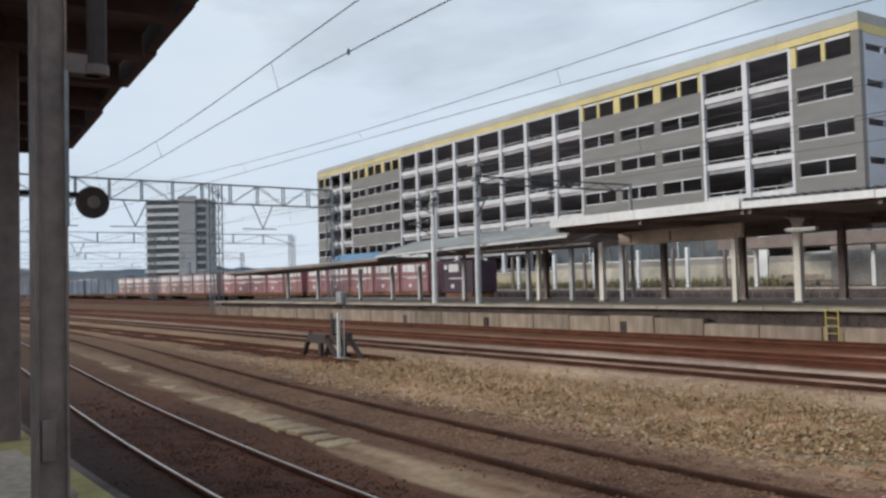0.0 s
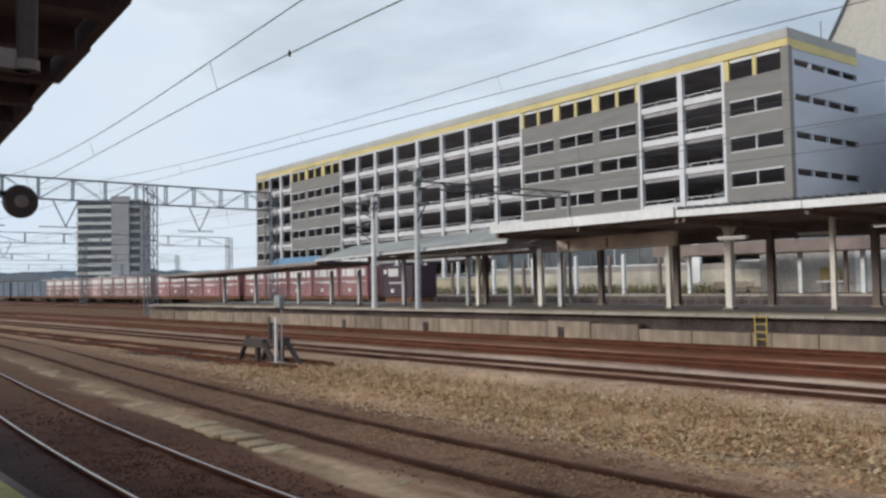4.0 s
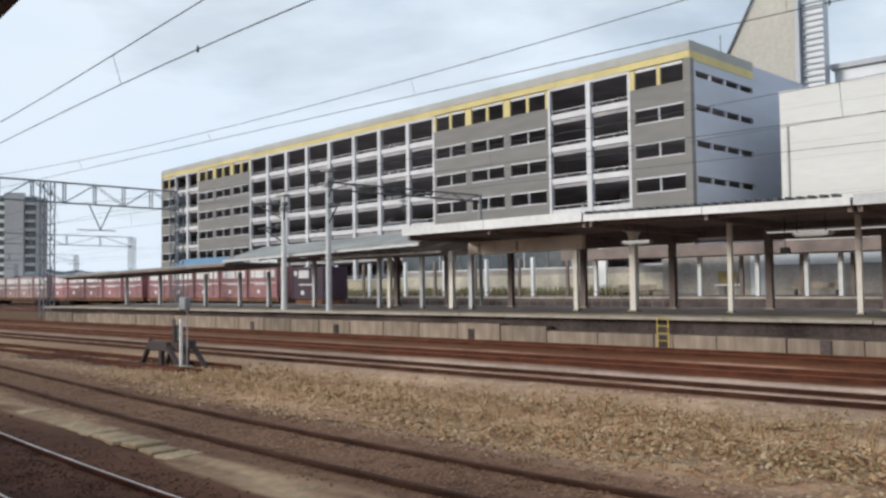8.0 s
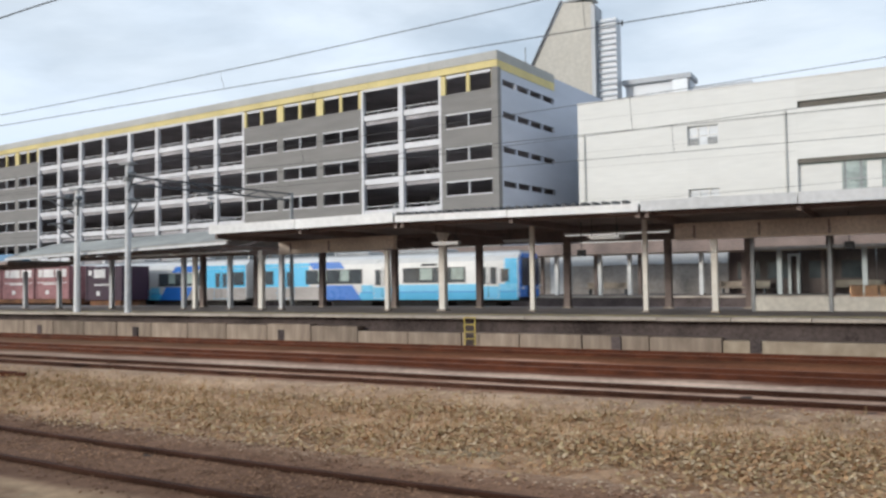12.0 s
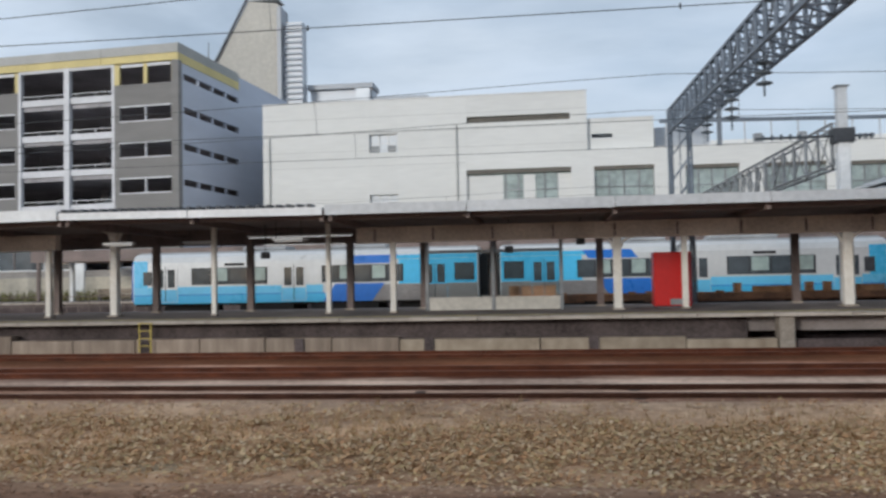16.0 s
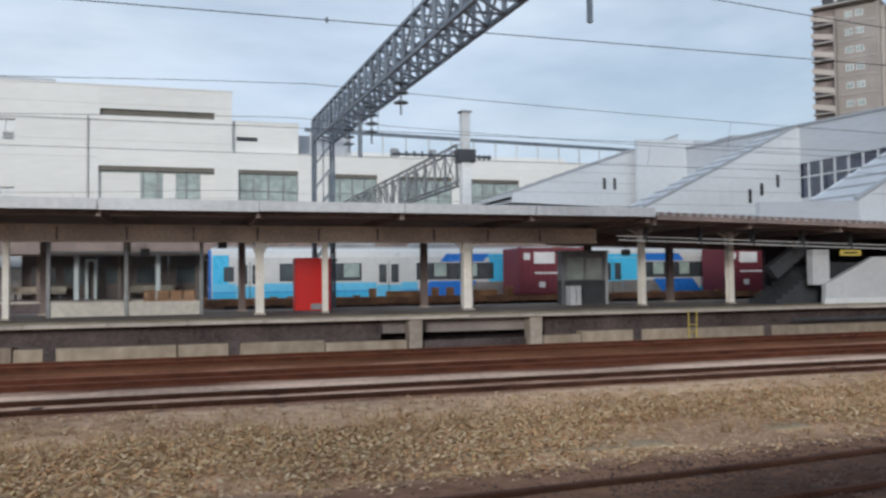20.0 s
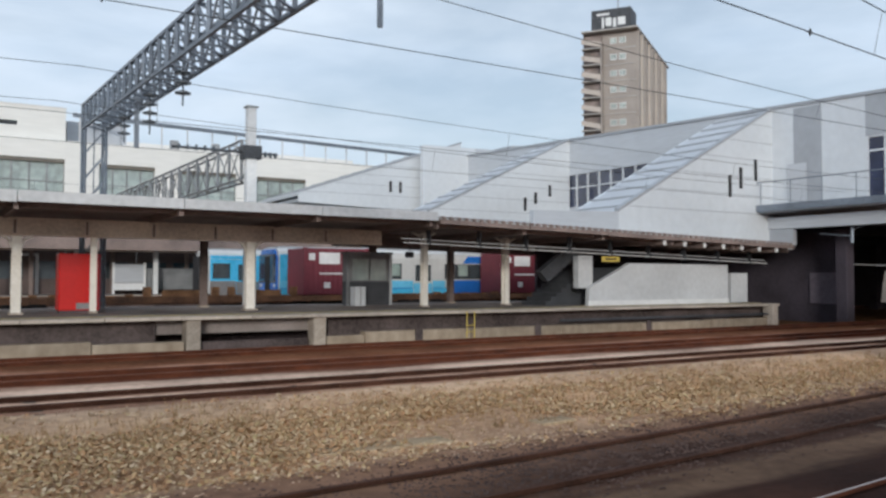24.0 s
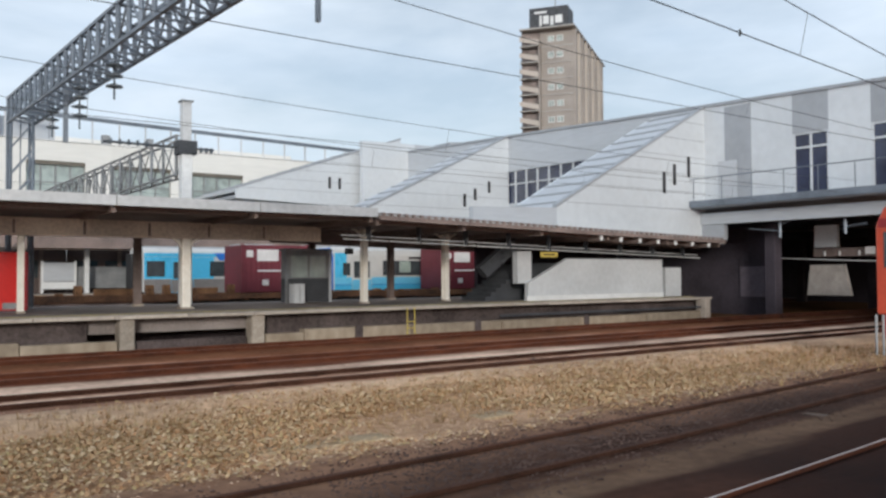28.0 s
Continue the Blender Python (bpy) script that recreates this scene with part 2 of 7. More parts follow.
LABEL_W = M("white_label", (0.78, 0.76, 0.75), 0.6, 0, 0.1, 2, 10, 0)
WAGON = M("rusty_wagon", (0.22, 0.11, 0.06), 0.85, 0, 0.45, 1.2, 14, 0.2, tint=(0.07, 0.045, 0.035))
VERMILION = M("vermilion_paint", (0.55, 0.075, 0.035), 0.4, 0, 0.15, 0.6, 8, 0.04)
DEEPRED = M("deep_red_paint", (0.28, 0.02, 0.025), 0.45, 0, 0.15, 0.6, 8, 0.04)
INSUL = M("porcelain", (0.10, 0.12, 0.14), 0.25, 0, 0.15, 3, 20, 0)
WIRE = M("copper_wire", (0.05, 0.055, 0.06), 0.6, 0.3, 0.1, 3, 20, 0)
SEAT = M("orange_seat", (0.33, 0.17, 0.09), 0.5, 0, 0.15, 3, 12, 0)
WOODY = M("dry_blades", (0.42, 0.28, 0.145), 0.9, 0, 0.4, 2, 20, 0)
HILL = M("wooded_hill", (0.125, 0.165, 0.195), 1.0, 0, 0.25, 0.006, 0.05, 0)
DARKRUST = M("dark_rail_rust", (0.086, 0.040, 0.026), 0.85, 0.1, 0.4, 1.5, 30, 0.3, 90)
OLDROOF = corrugated("old_roof_sheet", (0.37, 0.365, 0.335), 0.25, 0.7, "X", 0.3)
PURPLE = corrugated("dark_purple_container", (0.055, 0.022, 0.045), 0.28, 0.6, "X", 0.2)
OLIVE = M("rank_grass", (0.25, 0.24, 0.10), 0.9, 0, 0.4, 2, 20, 0)
CREAMWALL = M("cream_boundary_wall", (0.68, 0.62, 0.51), 0.85, 0, 0.2, 0.5, 6, 0.1)
BANKWALL = M("warm_bank_wall", (0.52, 0.46, 0.34), 0.9, 0, 0.3, 0.4, 5, 0.2, 30, tint=(0.30, 0.26, 0.18))
GREYWALL = M("grey_rear_wall", (0.42, 0.385, 0.355), 0.85, 0, 0.25, 0.4, 5, 0.1)
BLUEROOF = corrugated("blue_roof_sheet", (0.16, 0.30, 0.45), 0.3, 0.6, "X", 0.15)
RUSTLOAD = M("rusty_fitting", (0.36, 0.185, 0.09), 0.85, 0, 0.4, 1.5, 16, 0.2, tint=(0.12, 0.06, 0.035))
SANDY = M("pale_trough_lid", (0.46, 0.34, 0.215), 0.92, 0, 0.35, 0.8, 14, 0.3, 40)

CLEAR = bpy.data.materials.new("clear_glass")
CLEAR.use_nodes = True
cb = CLEAR.node_tree.nodes["Principled BSDF"]
cb.inputs["Base Color"].default_value = (0.72, 0.78, 0.78, 1)
cb.inputs["Transmission Weight"].default_value, cb.inputs["Roughness"].default_value, cb.inputs["IOR"].default_value = 1.0, 0.02, 1.1


# ---- mesh helpers ----
def box(bm, x0, x1, y0, y1, z0, z1):
    v = [bm.verts.new((x, y, z)) for z in (z0, z1) for y in (y0, y1) for x in (x0, x1)]
    for f in ((0, 2, 3, 1), (4, 5, 7, 6), (0, 1, 5, 4), (2, 6, 7, 3), (0, 4, 6, 2), (1, 3, 7, 5)):
        bm.faces.new([v[i] for i in f])


def boxes(*rows):
    bm = bmesh.new()
    for r in rows:
        box(bm, *r)
    return bm


def prism(bm, poly, a0, a1, axis="y"):
    """A polygon in the other two axes (x z for y, y z for x, x y for z), drawn out along the axis."""
    def at(p, a):
        return {"y": (p[0], a, p[1]), "x": (a, p[0], p[1]), "z": (p[0], p[1], a)}[axis]
    lo, hi = [bm.verts.new(at(p, a0)) for p in poly], [bm.verts.new(at(p, a1)) for p in poly]
    k = len(poly)
    bm.faces.new(lo)
    bm.faces.new(hi[::-1])
    for i in range(k):
        bm.faces.new((lo[i], hi[i], hi[(i + 1) % k], lo[(i + 1) % k]))
    return bm


def bar(bm, a, b, r, n=4, r2=None):
    """A rod from a to b of n sides."""
    a, b = Vector(a), Vector(b)
    d = (b - a).normalized()
    u = d.orthogonal().normalized() if abs(d.z) > 0.9 else d.cross(Vector((0, 0, 1))).normalized()
    w = d.cross(u)
    ring = []
    for p, rad in ((a, r), (b, r if r2 is None else r2)):
        ring.append([bm.verts.new(p + (u * math.cos(q) + w * math.sin(q)) * rad) for q in (math.tau * (i + 0.5) / n for i in range(n))])
    for i in range(n):
        bm.faces.new((ring[0][i], ring[0][(i + 1) % n], ring[1][(i + 1) % n], ring[1][i]))
    bm.faces.new(ring[0][::-1])
    bm.faces.new(ring[1])
    return bm


def lathe(bm, rings, n=12, at=(0, 0, 0)):
    """Rings of (radius, z) about the upright through at."""
    loops = [[bm.verts.new((at[0] + r * math.cos(math.tau * i / n), at[1] + r * math.sin(math.tau * i / n), at[2] + z)) for i in range(n)] for r, z in rings]
    for p, q in zip(loops, loops[1:]):
        for i in range(n):
            bm.faces.new((p[i], p[(i + 1) % n], q[(i + 1) % n], q[i]))
    bm.faces.new(loops[0][::-1])
    bm.faces.new(loops[-1])
    return bm


def finish(name, bm, material, bev=0.0):
    if bev:
        bmesh.ops.bevel(bm, geom=bm.edges[:], offset=bev, segments=1, affect="EDGES", clamp_overlap=True)
    bmesh.ops.recalc_face_normals(bm, faces=bm.faces[:])
    me = bpy.data.meshes.new(name)
    bm.to_mesh(me)
    bm.free()
    me.materials.append(material)
    return me


def part(name, bm, material, parent, label="", bev=0.0):
    ob = new(name, finish(name, bm, material, bev))
    ob.parent = parent
    return tagged(ob, label)


def piece(name, me, parent, at, rz=0.0):
    """Another object on a mesh that exists already."""
    ob = new(name, me)
    ob.parent = parent
    ob.matrix_basis = pose(*at, 0, 0, rz)
    return ob


def thing(name, m, label, category, group="", kind=""):
    ob = new(name)
    ob.empty_display_size = 0.3
    ob.matrix_basis = m
    return tagged(ob, label, category, group, kind)


def solid(name, bm, material, label, category, group="", kind="", bev=0.0):
    return tagged(new(name, finish(name, bm, material, bev)), label, category, group, kind)


R = random.Random(7)
PLAT = 0.81          # height of the platforms over the rails
EDGE = 23.3          # front edge of the far platform

# ---- ground ----
TRACKS = {"near": 3.45, "siding": 6.27, "loop": 14.3, "relief": 17.6, "platform": 21.4}


def bend(x):
    """The near platform and its two tracks lie on a gentle curve that eases out both ways."""
    d = x + 3.0
    return min(5.0 * d * d / (d * d + 900.0), 2.9)


def bend_angle(x):
    return math.degrees(math.atan((bend(x + 0.5) - bend(x - 0.5))))


def graded(lo, hi, step, far):
    mid = list(np.arange(lo, hi + step / 2, step))
    out, d, a = [], step, lo
    while a > -far:
        d *= 1.35
        a -= d
        out.append(a)
    up, d, a = [], step, hi
    while a < far:
        d *= 1.35
        a += d
        up.append(a)
    return out[::-1] + mid + up


def ground_height(x, y):
    z = -0.17 + 0.045 * noise.noise((x * 0.5, y * 0.5, 3.0)) + 0.03 * noise.noise((x * 1.9, y * 1.9, 8.0))
    for c in TRACKS.values():
        d = abs(y - c - (bend(x) if c < 8 else 0.0))
        if d < 1.7:
            z = max(z, (-0.05 if c < 5 else -0.055 if c < 8 else -0.085 if c < 16 else -0.10) + 0.018 * noise.noise((x * 3, y * 3, 1.0)) - 0.06 * max(0, d - 1.1))
    if 8.4 < y < 13.0:
        z += 0.05 * noise.noise((x * 0.25, y * 0.35, 5.0)) + 0.03
    return z


gx, gy = graded(-70.0, 46.0, 0.55, 2600.0), graded(1.8, 24.0, 0.22, 2600.0)
gv, gf = [], []
for y in gy:
    for x in gx:
        near = -75 < x < 50 and 1.0 < y < 24.4
        gv.append((x, y, ground_height(x, y) if near else -0.17))
k = len(gx)
gf = [(j * k + i, j * k + i + 1, (j + 1) * k + i + 1, (j + 1) * k + i) for j in range(len(gy) - 1) for i in range(k - 1)]
me = bpy.data.meshes.new("ground")
me.from_pydata(gv, [], gf)
me.shade_smooth()
GROUND = M("ground_soil", (0.24, 0.19, 0.145), 0.95, 0, 0.4, 0.35, 7, 0.6, 45, tint=(0.115, 0.085, 0.065))


def ground_bands(m):
    """Rust and brake dust lie in strips along the rails, pale fines between them; shade by the near platform is painted
    in too.
    """
    n, l = m.node_tree.nodes, m.node_tree.links
    b = n["Principled BSDF"]
    src = b.inputs["Base Color"].links[0].from_socket
    co = n.new("ShaderNodeTexCoord")
    sep = n.new("ShaderNodeSeparateXYZ")
    l.new(co.outputs["Object"], sep.inputs[0])
    mp = n.new("ShaderNodeMapping")
    mp.inputs["Scale"].default_value = (0.25, 1.6, 1)
    l.new(co.outputs["Object"], mp.inputs["Vector"])
    wob = n.new("ShaderNodeTexNoise")
    wob.inputs["Scale"].default_value, wob.inputs["Detail"].default_value = 1.0, 6
    l.new(mp.outputs["Vector"], wob.inputs["Vector"])
    yy = n.new("ShaderNodeMath")
    yy.operation = "MULTIPLY_ADD"
    l.new(wob.outputs["Fac"], yy.inputs[0])
    yy.inputs[1].default_value = 1.3

    def calc(op, a, b, c=None):
        q = n.new("ShaderNodeMath")
        q.operation = op
        for i, v in enumerate((a, b, c)):
            if isinstance(v, (int, float)):
                q.inputs[i].default_value = v
            elif v is not None:
                l.new(v, q.inputs[i])
        return q.outputs[0]
    off = calc("ADD", sep.outputs["X"], 3.0)
    sq = calc("MULTIPLY", off, off)
    curve = calc("MINIMUM", calc("MULTIPLY", calc("DIVIDE", sq, calc("ADD", sq, 900.0)), 5.0), 2.9)
    ease = n.new("ShaderNodeMapRange")                    # the strips follow the curve of the near tracks only
    ease.inputs["From Min"].default_value, ease.inputs["From Max"].default_value = 8.5, 14.0
    ease.inputs["To Min"].default_value, ease.inputs["To Max"].default_value = 1.0, 0.0
    l.new(sep.outputs["Y"], ease.inputs["Value"])
    l.new(calc("SUBTRACT", sep.outputs["Y"], calc("MULTIPLY", curve, ease.outputs["Result"])), yy.inputs[2])
    unit = n.new("ShaderNodeMapRange")
    unit.inputs["From Min"].default_value, unit.inputs["From Max"].default_value = 0.65, 25.65
    l.new(yy.outputs[0], unit.inputs["Value"])
    ramp = n.new("ShaderNodeValToRGB")
    els = ramp.color_ramp.elements
    # the first stops are darkened for canopy shade as well as brake dust
    stops = [(0.0, (0.034, 0.023, 0.021)), (2.6, (0.040, 0.025, 0.022)), (3.3, (0.088, 0.038, 0.024)), (4.7, (0.112, 0.054, 0.032)), (4.95, (0.34, 0.24, 0.15)), (5.15, (0.34, 0.235, 0.145)), (5.45, (0.155, 0.088, 0.055)),
             (7.4, (0.21, 0.120, 0.074)), (8.3, (0.45, 0.295, 0.180)), (10.3, (0.54, 0.345, 0.195)), (12.3, (0.50, 0.34, 0.21)),
             (13.3, (0.48, 0.34, 0.225)), (13.6, (0.26, 0.14, 0.09)), (14.0, (0.32, 0.19, 0.125)), (14.3, (0.64, 0.46, 0.34)), (14.6, (0.32, 0.19, 0.125)), (15.0, (0.26, 0.14, 0.09)), (15.4, (0.58, 0.43, 0.32)), (16.3, (0.56, 0.41, 0.305)),
             (16.8, (0.135, 0.050, 0.026)), (18.9, (0.145, 0.052, 0.027)), (19.4, (0.58, 0.36, 0.25)), (19.8, (0.20, 0.085, 0.045)), (20.4, (0.14, 0.058, 0.027)), (22.8, (0.13, 0.068, 0.030))]
    els[0].position, els[0].color = 0.0, (*stops[0][1], 1)
    els[1].position, els[1].color = stops[-1][0] / 25.0, (*stops[-1][1], 1)
    for y, c in stops[1:-1]:
        e = els.new(y / 25.0)
        e.color = (*c, 1)
    l.new(unit.outputs["Result"], ramp.inputs["Fac"])
    mul = n.new("ShaderNodeMixRGB")
    mul.blend_type = "MULTIPLY"
    mul.inputs["Fac"].default_value = 1.0
    gain = n.new("ShaderNodeMixRGB")
    gain.blend_type = "MULTIPLY"
    gain.inputs["Fac"].default_value = 1.0
    gain.inputs["Color2"].default_value = (5.0, 6.2, 8.2, 1)
    l.new(src, gain.inputs["Color1"])
    l.new(gain.outputs["Color"], mul.inputs["Color1"])
    l.new(ramp.outputs["Color"], mul.inputs["Color2"])
    west = n.new("ShaderNodeMapRange")                    # older, browner ground up the line
    west.inputs["From Min"].default_value, west.inputs["From Max"].default_value = -20.0, -7.0
    west.inputs["To Min"].default_value, west.inputs["To Max"].default_value = 0.62, 0.0
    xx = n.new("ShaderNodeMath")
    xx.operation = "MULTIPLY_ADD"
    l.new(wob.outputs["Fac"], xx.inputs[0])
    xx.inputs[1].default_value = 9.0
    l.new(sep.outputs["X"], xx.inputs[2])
    l.new(xx.outputs[0], west.inputs["Value"])
    old_soil = n.new("ShaderNodeMixRGB")
    l.new(west.outputs["Result"], old_soil.inputs["Fac"])
    l.new(mul.outputs["Color"], old_soil.inputs["Color1"])
    old_soil.inputs["Color2"].default_value = (0.17, 0.098, 0.056, 1)
    east_shade = n.new("ShaderNodeMapRange")                     # shade over the eastern near ground, put into its colour
    east_shade.inputs["From Min"].default_value, east_shade.inputs["From Max"].default_value = 3.0, 11.0
    east_shade.inputs["To Max"].default_value = 0.85
    l.new(xx.outputs[0], east_shade.inputs["Value"])
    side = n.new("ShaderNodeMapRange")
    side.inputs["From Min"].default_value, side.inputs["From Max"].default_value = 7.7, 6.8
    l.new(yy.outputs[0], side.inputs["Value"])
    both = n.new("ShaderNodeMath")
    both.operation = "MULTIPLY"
    l.new(east_shade.outputs["Result"], both.inputs[0])
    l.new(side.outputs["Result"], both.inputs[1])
    strip = n.new("ShaderNodeMapRange")                   # the pale strip takes a little less of that shade
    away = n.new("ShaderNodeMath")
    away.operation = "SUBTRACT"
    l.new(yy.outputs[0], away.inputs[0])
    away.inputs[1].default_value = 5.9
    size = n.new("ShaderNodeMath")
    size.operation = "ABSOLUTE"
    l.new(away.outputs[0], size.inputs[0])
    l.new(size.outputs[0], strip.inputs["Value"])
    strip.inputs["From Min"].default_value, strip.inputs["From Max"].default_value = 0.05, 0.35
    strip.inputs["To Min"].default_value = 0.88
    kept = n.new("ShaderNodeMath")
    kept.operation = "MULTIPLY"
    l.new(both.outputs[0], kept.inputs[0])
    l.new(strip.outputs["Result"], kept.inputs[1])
    shade_mix = n.new("ShaderNodeMixRGB")
    shade_mix.blend_type = "MULTIPLY"
    l.new(kept.outputs[0], shade_mix.inputs["Fac"])
    l.new(old_soil.outputs["Color"], shade_mix.inputs["Color1"])
    shade_mix.inputs["Color2"].default_value = (0.15, 0.105, 0.112, 1)
    l.new(shade_mix.outputs["Color"], b.inputs["Base Color"])
    b.inputs["Specular IOR Level"].default_value = 0.12
    return m


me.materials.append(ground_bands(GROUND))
tagged(new("ground", me), "brown ballast and dry soil of a railway yard", "ground", kind="structure")


def scatter(name, count, where, shape, material, label, category):
    """Many small things as one mesh of kind stuff."""
    vs, fs = [], []
    for _ in range(count):
        x, y = where()
        v, f = shape(x, y, ground_height(x, y))
        o = len(vs)
        vs += v
        fs += [tuple(o + i for i in t) for t in f]
    m = bpy.data.meshes.new(name)
    m.from_pydata(vs, [], fs)
    m.materials.append(material)
    return tagged(new(name, m), label, category, kind="stuff")


def stone(x, y, z):
    r = R.uniform(0.010, 0.026)
    v = [(x + r * a * R.uniform(0.7, 1.3), y + r * b * R.uniform(0.7, 1.3), z + r * c * R.uniform(0.5, 0.9) + r * 0.1) for a, b, c in ((1, 0, 0), (0, 1, 0), (-1, 0, 0), (0, -1, 0), (0.1, 0.1, 0.8), (0, 0, -0.8))]
    return v, ((0, 1, 4), (1, 2, 4), (2, 3, 4), (3, 0, 4), (1, 0, 5), (2, 1, 5), (3, 2, 5), (0, 3, 5))


def tuft(x, y, z):
    v, f = [], []
    for _ in range(R.randint(4, 8)):
        a, h, w = R.uniform(0, math.tau), R.uniform(0.05, 0.17), R.uniform(0.004, 0.009)
        px, py = x + R.uniform(-0.06, 0.06), y + R.uniform(-0.06, 0.06)
        dx, dy = math.cos(a), math.sin(a)
        o = len(v)
        v += [(px - dy * w, py + dx * w, z), (px + dy * w, py - dx * w, z), (px + dx * h * 0.6, py + dy * h * 0.6, z + h)]
        f.append((o, o + 1, o + 2))
    return v, f


def by_random_island(m, lo, hi):
    """Light and dark pieces in one mesh."""
    n, l = m.node_tree.nodes, m.node_tree.links
    b = n["Principled BSDF"]
    src = b.inputs["Base Color"].links[0].from_socket
    g, r, h = n.new("ShaderNodeNewGeometry"), n.new("ShaderNodeMapRange"), n.new("ShaderNodeHueSaturation")
    r.inputs["To Min"].default_value, r.inputs["To Max"].default_value = lo, hi
    l.new(g.outputs["Random Per Island"], r.inputs["Value"])
    l.new(r.outputs["Result"], h.inputs["Value"])
    l.new(src, h.inputs["Color"])
    l.new(h.outputs["Color"], b.inputs["Base Color"])
    return m


STONE = by_random_island(M("ballast_stone", (0.52, 0.365, 0.255), 0.9, 0, 0.3, 0.5, 20, 0.2, tint=(0.35, 0.25, 0.18)), 0.78, 1.14)
BLADE = by_random_island(WOODY, 0.75, 1.4)


def stony():
    x = R.uniform(-26, 21)
    lo = 7.35 + bend(x)
    while True:
        y = lo + (13.5 - lo) * R.random()
        if noise.noise((x * 0.3, y * 0.8, 12.0)) + 0.5 * noise.noise((x * 1.1, y * 2.2, 4.0)) > R.uniform(-0.7, 0.35) + 0.25 * max(0.0, y - 11.6):
            return x, y


scatter("ballast_stones", 17000, stony, stone, STONE, "loose grey-brown ballast stones on the ground", "gravel")
TRACKSTONE = by_random_island(M("oily_ballast_stone", (0.26, 0.152, 0.094), 0.9, 0, 0.3, 0.5, 20, 0.2, tint=(0.145, 0.083, 0.054)), 0.65, 1.5)


def along_curve(x, y):
    return x, y + bend(x)


scatter("track_ballast", 13000, lambda: along_curve(R.triangular(-24, 2, -7), R.triangular(5.2, 8.3, 6.5)), stone, TRACKSTONE, "loose brown ballast round the siding rails", "gravel")
DARKSTONE = by_random_island(M("dark_ballast_stone", (0.118, 0.060, 0.041), 0.9, 0, 0.3, 0.5, 20, 0.2), 0.75, 1.3)
scatter("sooty_ballast", 9000, lambda: along_curve(R.triangular(-17, 5, -5), R.triangular(2.3, 4.7, 3.5)), stone, DARKSTONE, "dark ballast round the nearest rails", "gravel")
# these stones match the shade painted on the siding ground
scatter("siding_ballast", 6500, lambda: along_curve(R.triangular(1.5, 19, 5), R.triangular(5.0, 7.7, 6.3)), stone, by_random_island(M("dark_siding_stone", (0.090, 0.058, 0.048), 0.9, 0, 0.3, 0.5, 20, 0.2, tint=(0.05, 0.033, 0.029)), 0.75, 1.35), "dark ballast toned to the shaded siding ground", "gravel")
scatter("dry_grass", 2600, lambda: (R.uniform(-18, 22), R.triangular(8.0, 13.4, 11.0)), tuft, BLADE, "short dry brown grass among the stones", "grass")


def weed(x, y, z):
    v, f = [], []
    for _ in range(R.randint(6, 11)):
        a, s = R.uniform(0, math.tau), R.uniform(0.022, 0.055)
        px, py, pz = x + R.gauss(0, 0.07), y + R.gauss(0, 0.07), z + R.uniform(0.006, 0.055)
        dx, dy, up = math.cos(a) * s, math.sin(a) * s, R.uniform(-0.6, 0.9) * s
        o = len(v)
        v += [(px, py, pz), (px + dx * 0.6 - dy * 0.5, py + dy * 0.6 + dx * 0.5, pz + up * 0.6), (px + dx * 1.4, py + dy * 1.4, pz + up), (px + dx * 0.6 + dy * 0.5, py + dy * 0.6 - dx * 0.5, pz + up * 0.6)]
        f.append((o, o + 1, o + 2, o + 3))
    return v, f


def weedy():
    """Weeds keep to uneven patches along the middle of the field."""
    while True:
        x = R.triangular(-22, 24, 2)
        y = R.triangular(7.3 + 0.7 * bend(x), 13.4, 9.9)
        if noise.noise((x * 0.22, y * 0.7, 2.0)) + 0.4 * noise.noise((x * 0.9, y * 1.6, 6.0)) > R.uniform(-0.55, 0.3):
            return x, y


def leaf_colours(m):
    n, l = m.node_tree.nodes, m.node_tree.links
    g, r = n.new("ShaderNodeNewGeometry"), n.new("ShaderNodeValToRGB")
    els = r.color_ramp.elements
    els[0].color, els[1].color = (0.30, 0.185, 0.105, 1), (0.62, 0.48, 0.33, 1)
    for p, c in ((0.22, (0.46, 0.25, 0.125, 1)), (0.5, (0.56, 0.36, 0.195, 1)), (0.68, (0.42, 0.32, 0.155, 1)), (0.82, (0.64, 0.47, 0.29, 1))):
        els.new(p).color = c
    l.new(g.outputs["Random Per Island"], r.inputs["Fac"])
    l.new(r.outputs["Color"], n["Principled BSDF"].inputs["Base Color"])
    return m


scatter("dry_weeds", 12500, weedy, weed, leaf_colours(M("withered_leaf", (0.3, 0.2, 0.1), 0.9, 0, 0.2, 2, 20, 0)), "withered rust-brown weeds over the stony field", "weeds")


# ---- tracks ----
def rail_profile(y):
    return [(y - 0.063, -0.15), (y + 0.063, -0.15), (y + 0.063, -0.138), (y + 0.01, -0.12), (y + 0.01, -0.045), (y + 0.034, -0.035), (y + 0.034, -0.004),
            (y - 0.034, -0.004), (y - 0.034, -0.035), (y - 0.01, -0.045), (y - 0.01, -0.12), (y - 0.063, -0.138)]


def sleeper_mesh(w=0.2, h=0.14):
    bm = boxes((-w / 2, w / 2, -1.0, 1.0, -h, 0))
    return finish("sleeper", bm, SLEEPER, 0.012)


SLEEPER_ME = sleeper_mesh()


def stations(x0, x1):
    """Places along a curve: close together near the camera, far apart beyond."""
    mid = [x for x in np.arange(-60.0, 60.1, 1.5) if x0 < x < x1]
    return sorted({x0, x1, *mid, *[x for x in np.arange(-180.0, 120.0, 12.0) if x0 < x < x1 and abs(x) > 60]})


